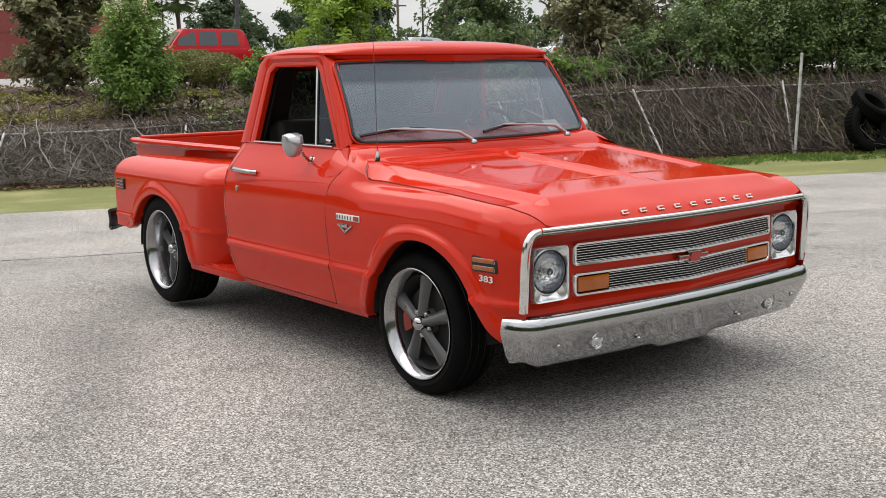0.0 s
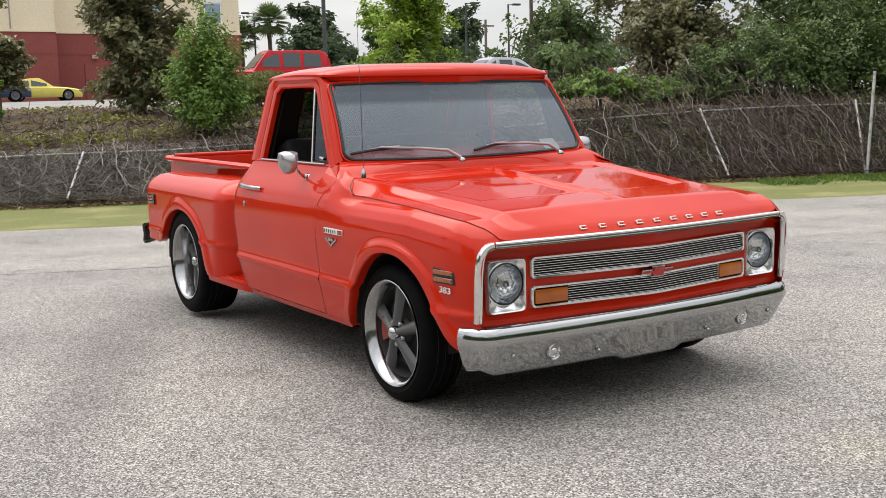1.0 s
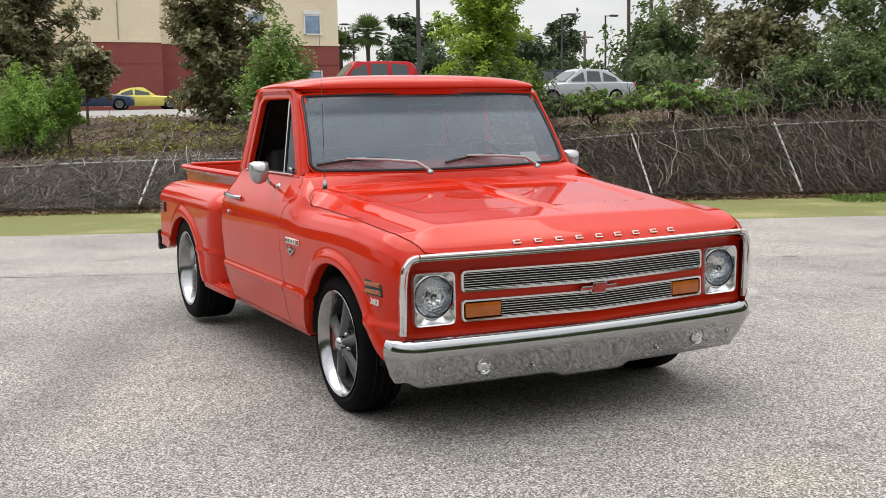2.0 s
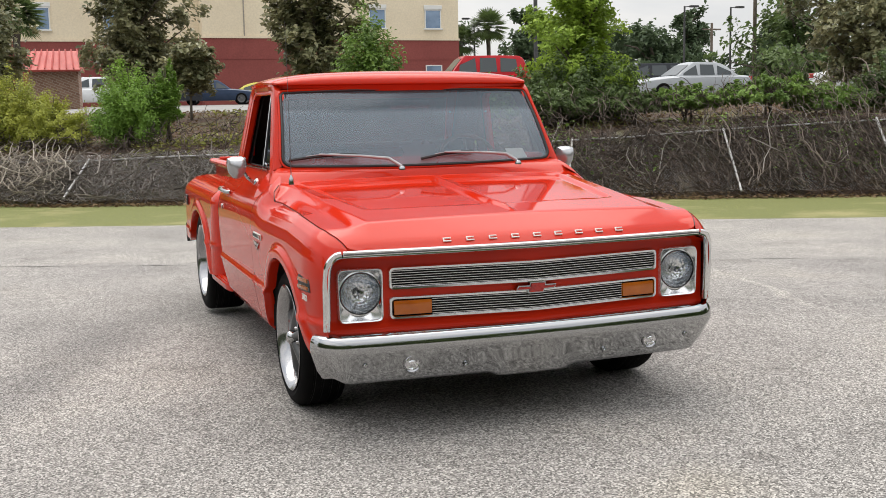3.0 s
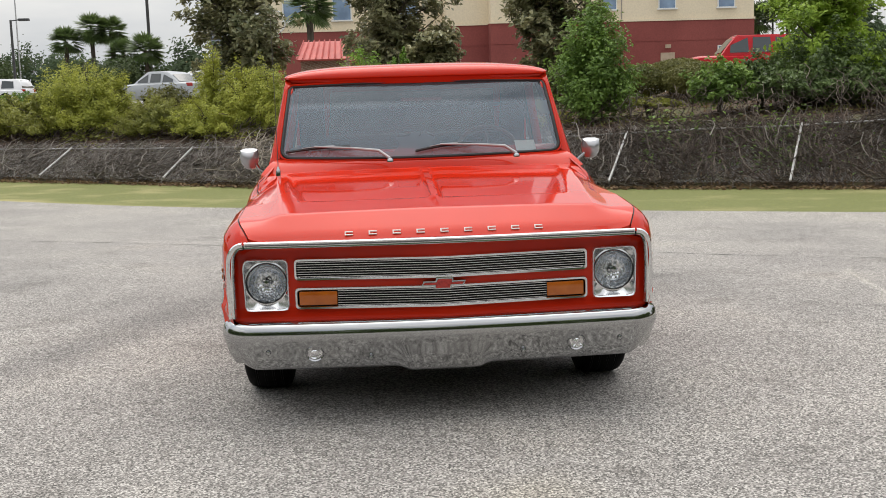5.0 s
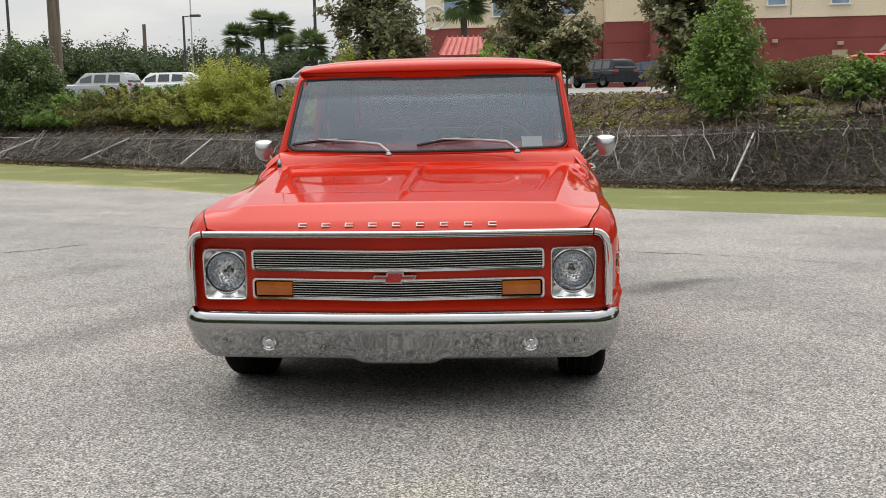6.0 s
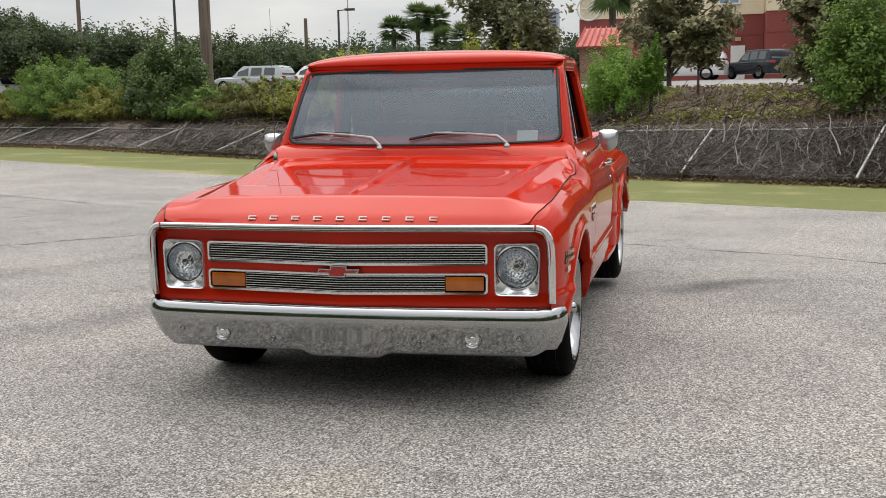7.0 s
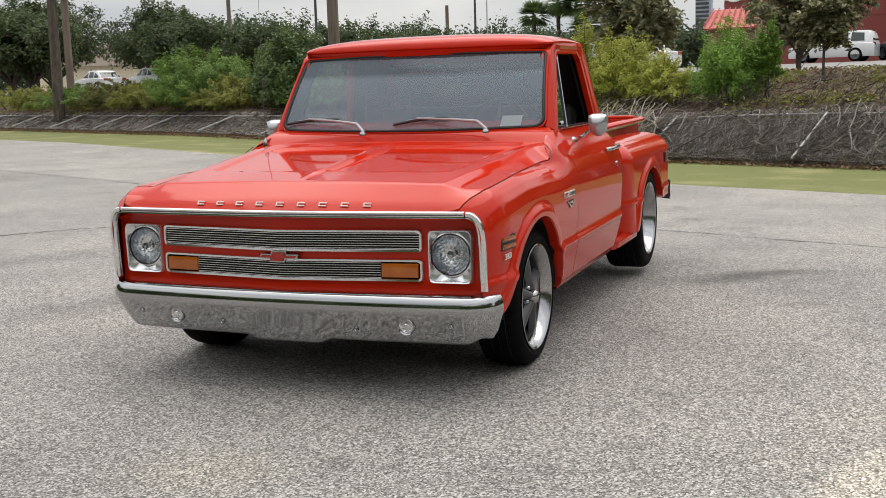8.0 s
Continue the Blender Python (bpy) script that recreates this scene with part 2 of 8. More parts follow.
m.color(m.mix(m.ramp(m.noise(0.8, 5), [(0.52, (0, 0, 0)), (0.74, (1, 1, 1))]), m.ramp(m.noise(25, 3), [(0.3, (0.118, 0.132, 0.037)), (0.7, (0.160, 0.170, 0.052))]), m.ramp(m.noise(20, 4), [(0.3, (0.22, 0.205, 0.08)), (0.7, (0.31, 0.28, 0.13))])))
VERGE_SAND = (-8.7, 14.9, 7.5, 0.55, -23.3)
m.color(blot(m, m.b.inputs["Base Color"].links[0].from_socket, *VERGE_SAND, (1.75, 1.55, 1.9), 1.2))
m.bump(m.noise(45, 3), 0.35, 0.02)
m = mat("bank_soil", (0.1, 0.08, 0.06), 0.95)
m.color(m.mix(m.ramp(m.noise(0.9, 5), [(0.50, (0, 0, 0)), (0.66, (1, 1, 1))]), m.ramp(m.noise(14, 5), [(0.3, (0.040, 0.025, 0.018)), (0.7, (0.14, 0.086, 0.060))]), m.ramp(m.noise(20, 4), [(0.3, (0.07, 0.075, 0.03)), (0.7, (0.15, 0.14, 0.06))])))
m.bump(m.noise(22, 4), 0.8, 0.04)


def leaf_mat(name, dark, mid, light, gloss=0.45):
    mm = mat(name, mid, gloss, Specular_IOR_Level=0.22)
    mm.color(mm.mix(0.45, mm.ramp(mm.island(), [(0.0, dark), (0.5, mid), (1.0, light)]), mm.ramp(mm.noise(1.3, 3), [(0.36, dark), (0.64, light)])))
    tr = mm.node("ShaderNodeBsdfTranslucent")
    tr.inputs["Color"].default_value = (*[min(1, c * 1.1) for c in light], 1)
    mx = mm.node("ShaderNodeMixShader", Fac=0.22)
    mm.link(mm.b.outputs[0], mx.inputs[1])
    mm.link(tr.outputs[0], mx.inputs[2])
    mm.link(mx.outputs[0], mm.t.nodes["Material Output"].inputs["Surface"])
    return mm


leaf_mat("leaf_green", (0.046, 0.090, 0.022), (0.130, 0.225, 0.048), (0.260, 0.390, 0.090))
leaf_mat("leaf_spring", (0.12, 0.20, 0.026), (0.25, 0.38, 0.050), (0.42, 0.56, 0.095))
leaf_mat("leaf_bright", (0.075, 0.150, 0.024), (0.165, 0.300, 0.045), (0.285, 0.450, 0.083))
leaf_mat("leaf_yellow", (0.108, 0.128, 0.024), (0.216, 0.236, 0.046), (0.351, 0.351, 0.081))
leaf_mat("leaf_dark", (0.034, 0.058, 0.020), (0.082, 0.130, 0.040), (0.170, 0.240, 0.080), 0.35)
leaf_mat("leaf_wood", (0.026, 0.042, 0.016), (0.054, 0.080, 0.030), (0.10, 0.135, 0.050))
leaf_mat("leaf_magnolia", (0.052, 0.066, 0.030), (0.145, 0.175, 0.078), (0.42, 0.39, 0.22), 0.28)
leaf_mat("leaf_olive", (0.06, 0.07, 0.02), (0.125, 0.135, 0.036), (0.22, 0.21, 0.065))
leaf_mat("leaf_far", (0.037, 0.062, 0.033), (0.069, 0.106, 0.053), (0.106, 0.150, 0.075), 0.6)
leaf_mat("grass_blade", (0.19, 0.20, 0.058), (0.245, 0.25, 0.078), (0.32, 0.31, 0.11), 0.8)
leaf_mat("leaf_lime", (0.15, 0.18, 0.028), (0.33, 0.37, 0.060), (0.54, 0.55, 0.11))
leaf_mat("dry_leaf", (0.080, 0.048, 0.026), (0.150, 0.094, 0.050), (0.270, 0.185, 0.105), 0.7)
m = mat("dead_vine", (0.2, 0.18, 0.16), 0.9)
m.color(m.mix(0.5, m.ramp(m.island(), [(0.0, (0.050, 0.040, 0.034)), (0.6, (0.18, 0.155, 0.135)), (1.0, (0.62, 0.57, 0.52))]), m.ramp(m.noise(1.2, 4), [(0.3, (0.095, 0.078, 0.066)), (0.7, (0.30, 0.27, 0.24))])))
m = mat("pale_stem", (0.42, 0.37, 0.31), 0.9)
m.color(m.ramp(m.island(), [(0.0, (0.24, 0.20, 0.16)), (1.0, (0.60, 0.54, 0.46))]))
m = mat("brown_vine", (0.15, 0.12, 0.1), 0.9)
m.color(m.mix(0.5, m.ramp(m.island(), [(0.0, (0.022, 0.016, 0.012)), (0.62, (0.088, 0.061, 0.047)), (1.0, (0.48, 0.40, 0.34))]), m.ramp(m.noise(1.2, 4), [(0.3, (0.032, 0.023, 0.018)), (0.7, (0.115, 0.088, 0.070))])))
m = mat("bark", (0.1, 0.08, 0.06), 0.9)
m.color(m.ramp(m.noise(9, 5, 0.6, (1, 1, 0.25)), [(0.3, (0.045, 0.036, 0.028)), (0.7, (0.16, 0.13, 0.10))]))
m.bump(m.noise(16, 4, 0.6, (1, 1, 0.2)), 0.7, 0.03)
m = mat("pole_wood", (0.16, 0.12, 0.09), 0.85)
m.color(m.ramp(m.noise(7, 5, 0.6, (2, 2, 0.1)), [(0.3, (0.10, 0.075, 0.055)), (0.7, (0.24, 0.19, 0.15))]))
m = mat("old_pipe", (0.4, 0.4, 0.4), 0.6, 0.35)
m.color(m.ramp(m.noise(9, 5), [(0.3, (0.24, 0.215, 0.195)), (0.50, (0.43, 0.425, 0.415)), (0.8, (0.56, 0.56, 0.555))]))
m = mat("galvanised", (0.52, 0.53, 0.53), 0.45, 0.7)
m.color(m.ramp(m.noise(12, 4), [(0.3, (0.40, 0.40, 0.40)), (0.7, (0.62, 0.62, 0.62))]))
m = mat("pole_dark", (0.05, 0.05, 0.05), 0.6)
m.color(m.ramp(m.noise(5, 3), [(0.3, (0.035, 0.035, 0.036)), (0.7, (0.07, 0.07, 0.07))]))
m = mat("maroon_wall", (0.16, 0.035, 0.03), 0.85)
m.color(m.mix(1.0, m.ramp(m.noise(0.35, 5), [(0.3, (0.235, 0.056, 0.048)), (0.7, (0.30, 0.076, 0.064))]), m.ramp(m.noise(9, 4), [(0.3, (0.85, 0.85, 0.85)), (0.7, (1.05, 1.05, 1.05))]), "MULTIPLY"))
m = mat("cream_wall", (0.55, 0.44, 0.29), 0.85)
m.color(m.mix(1.0, m.ramp(m.noise(0.35, 5), [(0.3, (0.76, 0.65, 0.47)), (0.7, (0.84, 0.73, 0.54))]), m.ramp(m.noise(8, 4), [(0.3, (0.9, 0.9, 0.9)), (0.7, (1.03, 1.03, 1.03))]), "MULTIPLY"))
m = mat("tower_grey", (0.30, 0.34, 0.40), 0.6)
m.color(m.ramp(m.noise(0.6, 4), [(0.3, (0.26, 0.30, 0.36)), (0.7, (0.36, 0.40, 0.46))]))
m = mat("door_tan", (0.45, 0.34, 0.24), 0.6)
m.color(m.ramp(m.noise(3, 4), [(0.3, (0.40, 0.30, 0.21)), (0.7, (0.50, 0.39, 0.28))]))
m = mat("window_white", (0.75, 0.75, 0.72), 0.5)
m.rough(m.noise(9, 2), 0.4, 0.6)
m = mat("window_pane", (0.05, 0.07, 0.10), 0.05, 0.0, Specular_IOR_Level=1.0, Coat_Weight=1.0)
m.color(m.ramp(m.noise(0.8, 3), [(0.3, (0.10, 0.17, 0.27)), (0.7, (0.22, 0.34, 0.50))]))
m = mat("red_roof", (0.50, 0.06, 0.045), 0.45)
m.color(m.ramp(m.noise(2.5, 4), [(0.3, (0.44, 0.06, 0.05)), (0.7, (0.58, 0.11, 0.09))]))
m = mat("brickwork", (0.2, 0.12, 0.09), 0.9)
bt = m.node("ShaderNodeTexBrick", Scale=1.0, Brick_Width=0.21, Row_Height=0.075, Mortar_Size=0.006)
bt.inputs["Color1"].default_value = (0.24, 0.13, 0.09, 1)
bt.inputs["Color2"].default_value = (0.34, 0.21, 0.15, 1)
bt.inputs["Mortar"].default_value = (0.42, 0.37, 0.31, 1)
vm = m.node("ShaderNodeMapping", Rotation=(radians(90), 0, radians(-23)))
m.link(m.coord(), vm.inputs["Vector"])
m.link(vm.outputs["Vector"], bt.inputs["Vector"])
m.color(bt.outputs["Color"])
m = mat("mortar", (0.35, 0.31, 0.27), 0.95)
m.color(m.ramp(m.noise(8, 4), [(0.3, (0.28, 0.25, 0.22)), (0.7, (0.4, 0.36, 0.31))]))
paint("car_red", (0.42, 0.012, 0.018), (0.37, 0.010, 0.015))
paint("car_silver", (0.42, 0.44, 0.46), (0.37, 0.39, 0.41))
paint("car_white", (0.78, 0.79, 0.80), (0.70, 0.71, 0.72))
paint("car_yellow", (0.66, 0.58, 0.14), (0.60, 0.52, 0.12))
paint("car_dark", (0.025, 0.028, 0.034), (0.018, 0.02, 0.025))
paint("car_blue", (0.04, 0.06, 0.11), (0.03, 0.05, 0.09))
m = mat("car_glass", (0.035, 0.045, 0.048), 0.04, 0.0, Specular_IOR_Level=0.9)
m.rough(m.noise(5, 2), 0.02, 0.08)

# ---- building helpers ----


def mesh_of(bm, smooth=True):
    bm.normal_update()
    me = bpy.data.meshes.new("mesh")
    bm.to_mesh(me)
    bm.free()
    if smooth:
        me.polygons.foreach_set("use_smooth", [True] * len(me.polygons))
    return me


def part(name, bm, material, parent=None, label="", smooth=True, at=None):
    me = bm if isinstance(bm, bpy.types.Mesh) else mesh_of(bm, smooth)
    if not me.materials:
        me.materials.append(M[material].m)
    ob = new(name, me)
    if parent is not None:
        ob.parent = parent
    if at is not None:
        ob.matrix_basis = at
    if label:
        tagged(ob, label)
    if smooth and not isinstance(bm, bpy.types.Mesh):
        sharpen(me)
    return ob


def sharpen(me, angle=38):
    """Marks edges past an angle as sharp, so that smooth shading keeps the folds."""
    me.update()
    bm = bmesh.new()
    bm.from_mesh(me)
    lim = radians(angle)
    for e in bm.edges:
        if len(e.link_faces) == 2 and e.calc_face_angle(0.0) > lim:
            e.smooth = False
    bm.to_mesh(me)
    bm.free()


def thing(name, label, category, group="", kind="", at=None):
    ob = new(name)
    ob.empty_display_size = 0.2
    if at is not None:
        ob.matrix_basis = at
    return tagged(ob, label, category, group, kind)


def raw(verts, faces, smooth=False):
    me = bpy.data.meshes.new("mesh")
    me.from_pydata(verts, [], faces)
    if smooth:
        me.polygons.foreach_set("use_smooth", [True] * len(me.polygons))
    me.update()
    return me


def sheet(bm, fn, nu, nv, flip=False):
    """A grid of quads from fn(u, v), u and v from 0 to 1."""
    vs = [[bm.verts.new(fn(i / nu, j / nv)) for j in range(nv + 1)] for i in range(nu + 1)]
    for i in range(nu):
        for j in range(nv):
            q = (vs[i][j], vs[i + 1][j], vs[i + 1][j + 1], vs[i][j + 1])
            bm.faces.new(q[::-1] if flip else q)
    return vs


def box(bm, c, s, bevel=0.0, rot=None, segs=2):
    """A box with its centre and size, its edges rounded."""
    r = bmesh.ops.create_cube(bm, size=1)
    vs = r["verts"]
    bmesh.ops.scale(bm, vec=s, verts=vs)
    if bevel:
        es = list({e for v in vs for e in v.link_edges})
        r = bmesh.ops.bevel(bm, geom=es, offset=bevel, segments=segs, affect="EDGES", profile=0.6)
        vs = list({v for f in r["faces"] for v in f.verts} | {v for v in vs if v.is_valid})
    m = Matrix.Translation(c)
    if rot is not None:
        m = m @ rot
    bmesh.ops.transform(bm, matrix=m, verts=vs)
    return vs


def tube(bm, pts, r, segs=8, cap=True, flat=1.0):
    """A round bar along points; r may be one radius or one per point."""
    pts = [Vector(p) for p in pts]
    n = len(pts)
    rs = r if isinstance(r, (list, tuple)) else [r] * n
    rings = []
    up = Vector((0, 0, 1))
    for i, p in enumerate(pts):
        d = (pts[min(i + 1, n - 1)] - pts[max(i - 1, 0)]).normalized()
        a = d.cross(up)
        if a.length < 1e-3:
            a = d.cross(Vector((1, 0, 0)))
        a.normalize()
        b = a.cross(d)
        rings.append([bm.verts.new(p + rs[i] * (math.cos(k * math.tau / segs) * a + flat * math.sin(k * math.tau / segs) * b)) for k in range(segs)])
    for i in range(n - 1):
        for k in range(segs):
            l = (k + 1) % segs
            bm.faces.new((rings[i][k], rings[i][l], rings[i + 1][l], rings[i + 1][k]))
    if cap:
        bm.faces.new(rings[0][::-1])
        bm.faces.new(rings[-1])


def closed_tube(bm, pts, r, segs=8):
    """A round bar along a closed loop of points."""
    pts = [Vector(p) for p in pts]
    n = len(pts)
    rings = []
    ref = Vector((0, 1, 0))
    for i, p in enumerate(pts):
        d = (pts[(i + 1) % n] - pts[i - 1]).normalized()
        a = d.cross(ref)
        if a.length < 1e-3:
            a = d.cross(Vector((0, 0, 1)))
        a.normalize()
        b = a.cross(d)
        rings.append([bm.verts.new(p + r * (math.cos(k * math.tau / segs) * a + math.sin(k * math.tau / segs) * b)) for k in range(segs)])
    for i in range(n):
        j = (i + 1) % n
        for k in range(segs):
            l = (k + 1) % segs
            bm.faces.new((rings[i][k], rings[i][l], rings[j][l], rings[j][k]))


def lathe(bm, prof, segs=40, axis="x", sign=1.0, closed=False):
    """Turns a profile of (along, radius) about an axis through the origin."""
    rings = []
    for a, r in prof:
        ring = []
        for k in range(segs):
            c, s = math.cos(k * math.tau / segs) * r, math.sin(k * math.tau / segs) * r
            ring.append(bm.verts.new((a * sign, c, s) if axis == "x" else (c, a * sign, s) if axis == "y" else (c, s, a * sign)))
        rings.append(ring)
    n = len(rings)
    for i in range(n if closed else n - 1):
        for k in range(segs):
            l = (k + 1) % segs
            a, b = rings[i], rings[(i + 1) % n]
            bm.faces.new((a[k], a[l], b[l], b[k]))
    bmesh.ops.recalc_face_normals(bm, faces=bm.faces[:])
    return rings


def curve_pts(keys, n):
    """n + 1 points on a smooth curve through the keys, evenly by key."""
    keys = [np.array(k, float) for k in keys]
    out = []
    m = len(keys) - 1
    for i in range(n + 1):
        u = i / n * m
        k = min(int(u), m - 1)
        f = u - k
        p0, p1, p2, p3 = keys[max(k - 1, 0)], keys[k], keys[k + 1], keys[min(k + 2, m)]
        out.append(0.5 * (2 * p1 + (p2 - p0) * f + (2 * p0 - 5 * p1 + 4 * p2 - p3) * f * f + (3 * p1 - p0 - 3 * p2 + p3) * f ** 3))
    return out


def smooth(a, b, x):
    t = min(1, max(0, (x - a) / (b - a)))
    return t * t * (3 - 2 * t)


def thicken(bm, d):
    """Gives an open sheet a back face at the distance d along its normals."""
    bmesh.ops.recalc_face_normals(bm, faces=bm.faces[:])
    bmesh.ops.solidify(bm, geom=bm.faces[:], thickness=d)


def mirror_x(bm):
    """Mirrors a bmesh across x = 0 in place."""
    for v in bm.verts:
        v.co.x = -v.co.x
    bmesh.ops.reverse_faces(bm, faces=bm.faces[:])

# ---- the ground ----
U, V = Vector((0.9186, -0.395)), Vector((0.395, 0.9186))
FOOT_Y = 16.0  # y of the fence foot at x = 0


def place(s, d):
    """World x, y from the distance along the fence and behind it."""
    return (s * U.x + d * V.x, FOOT_Y + s * U.y + d * V.y)


def base_z(s):
    """Height of the ground at the foot of the fence."""
    x = s * 0.9186
    return float(np.interp(x, [-60, -31, -25, -16, -5, -2, 12, 60], [0.50, 0.09, 0.06, 0.02, -0.21, -0.30, -0.31, -0.31]))


CREST = 1.42


def ground_z(s, d):
    zb = base_z(s)
    rise = float(np.interp(s, [-30, -17, -5, 0, 3, 7.7, 10, 13.2, 30], [0.55, 0.60, 0.76, 0.90, 0.95, 1.10, 1.20, 1.40, 1.62]))
    run = float(np.interp(s, [-30, 6, 12, 30], [1.25, 1.25, 1.3, 1.3]))
    if d < 0:
        edge = zb + 0.07
        lot = 0.0 if d < -14.5 else edge * smooth(-14.5, -4.2, d) ** 1.0
        if d < -5:
            return lot
        return lot + (zb - lot) * smooth(-5, 0, d)
    if d < run:
        return zb + rise * d / run
    top = zb + rise
    if d < 9:
        return top + (CREST - top) * smooth(run - 2.0, 9, d) if top < CREST else CREST
    return CREST + 0.44 * smooth(9.6, 46, d)


def strip_sheet(name, ss, ds, material, label, category, wob=None):
    bm = bmesh.new()
    rows = []
    for s in ss:
        row = []
        for i, d in enumerate(ds):
            dd = d
            if wob and wob(i, len(ds)):
                dd = d + 0.16 * noise.noise((s * 0.55, d, 0)) + 0.07 * noise.noise((s * 2.3, d, 3))
            x, y = place(s, dd)
            z = ground_z(s, d)
            if name == "embankment":
                z += 0.07 * noise.noise((x * 0.8, y * 0.8, 1)) * smooth(0, 1.5, d) * smooth(9.5, 7, d)
            row.append(bm.verts.new((x, y, z)))
        rows.append(row)
    for a, b in zip(rows, rows[1:]):
        for j in range(len(ds) - 1):
            bm.faces.new((a[j], b[j], b[j + 1], a[j + 1]))
    ob = part(name, bm, material, None, label)
    return tagged(ob, label, category, "", "structure")


SS = [-420, -250, -150, -100, -80] + [-66 + 1.5 * k for k in range(81)] + [66, 90, 150, 250, 420]
FS = [-420, -250, -150, -100, -80] + [-66 + 0.5 * k for k in range(241)] + [66, 90, 150, 250, 420]
strip_sheet("parking_lot", SS, [-300, -120, -60, -40] + [-30 + 1.0 * k for k in range(25)] + [-5.3, -5.0, -4.7, -4.35], "asphalt", "worn grey asphalt parking lot with pale aggregate", "asphalt lot", lambda i, n: False)
strip_sheet("grass_verge", FS, [-4.35, -4.25, -4, -3.5, -3, -2, -1, -0.4, 0.0], "verge_soil", "strip of short dry grass along the fence", "grass")
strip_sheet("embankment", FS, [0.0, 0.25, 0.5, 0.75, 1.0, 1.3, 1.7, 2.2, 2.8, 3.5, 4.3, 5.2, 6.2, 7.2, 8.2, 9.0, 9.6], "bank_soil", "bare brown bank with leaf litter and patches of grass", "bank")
strip_sheet("upper_lot", SS, [9.6, 12, 18, 30, 45, 70, 120, 250, 600], "asphalt_far", "upper asphalt car park in front of the building", "asphalt lot")


def crack(keys, width, seed):
    """A thin wandering crack in the paving, a few millimetres proud of it."""
    rng = np.random.default_rng(seed)
    pts = curve_pts(keys, 160)
    bm = bmesh.new()
    rows = []
    drift = 0.0
    for i, p in enumerate(pts):
        d = Vector(pts[min(i + 1, 160)] - pts[max(i - 1, 0)]).normalized()
        n = Vector((-d.y, d.x))
        drift = 0.85 * drift + rng.normal(0, 0.012)
        w = width * rng.uniform(0.25, 1.0)
        c = Vector((p[0], p[1])) + n * drift
        row = []
        for sg in (-1, 1):
            q = c + n * sg * w / 2
            s_, d_ = q.x * U.x + (q.y - FOOT_Y) * U.y, q.x * V.x + (q.y - FOOT_Y) * V.y
            row.append(bm.verts.new((q.x, q.y, ground_z(s_, d_) + 0.005)))
        rows.append(row)
    for a, b in zip(rows, rows[1:]):
        bm.faces.new((a[0], a[1], b[1], b[0]))
    bmesh.ops.recalc_face_normals(bm, faces=bm.faces[:])
    ob = part("paving_crack", bm, "crack_seal", None)
    tagged(ob, "thin dark crack in the asphalt", "crack", "paving cracks", "structure")


crack([(-26.0, 16.9), (-14.0, 11.8), (-8.1, 9.35), (-4.75, 7.92), (-1.18, 6.3), (0.63, 5.58), (2.57, 4.85), (3.4, 4.42), (9.0, 2.0), (15.0, -0.6)], 0.045, 1)
crack([(-6.8, 1.9), (-5.7, 3.44), (-5.0, 4.33), (-4.1, 5.6)], 0.06, 2)

# ---- the pickup truck ----
truck = thing("pickup_truck", "glossy orange-red vintage stepside pickup truck with chrome bumper, parked on asphalt", "pickup truck", "", "", Matrix.Translation((0, -0.004, 0.025)) @ Matrix.Diagonal((1.005, 0.994, 1.0, 1)))
SIDE_Z = [0.26, 0.30, 0.40, 0.47, 0.488, 0.502, 0.518, 0.60, 0.72, 0.80, 0.86, 0.91, 0.95, 0.99, 1.03, 1.075, 1.51]
SIDE_X = [0.925, 0.948, 0.968, 0.980, 0.988, 0.986, 0.975, 0.981, 0.988, 0.988, 0.982, 0.966, 0.942, 0.912, 0.882, 0.856, 0.772]
FEND_Z = [0.26, 0.30, 0.40, 0.47, 0.488, 0.502, 0.518, 0.60, 0.72, 0.80, 0.85, 0.885, 0.905, 0.918, 0.95]
FEND_X = [0.925, 0.948, 0.968, 0.980, 0.988, 0.986, 0.975, 0.981, 0.988, 0.985, 0.974, 0.950, 0.926, 0.900, 0.880]


def side_x(z):
    return float(np.interp(z, SIDE_Z, SIDE_X))


def seam_z(y):
    return float(np.interp(y, [-0.765, -0.72, -0.68, -0.584, -0.2, 0.42, 0.50, 0.60], [0.806, 0.842, 0.862, 0.886, 0.914, 0.936, 0.965, 1.0]))


def fender_x(y, z):
    xf = float(np.interp(z + max(0, 0.914 - seam_z(y)) * smooth(0.60, 0.80, z), FEND_Z, FEND_X))
    xd = side_x(z)
    w = smooth(0.30, 0.62, y)
    x = xf * (1 - w) + xd * w
    if y < -0.48:
        x -= 0.055 * ((-0.48 - y) / 0.25) ** 2.2
    return x


def seam_x(y):
    return fender_x(max(y, -0.75), seam_z(y)) - 0.002 if y < 0.42 else fender_x(0.42, seam_z(0.42)) - 0.002


def lip_height(d, w, high=0.020):
    return w * high * (1 - smooth(0.052, 0.092, d))


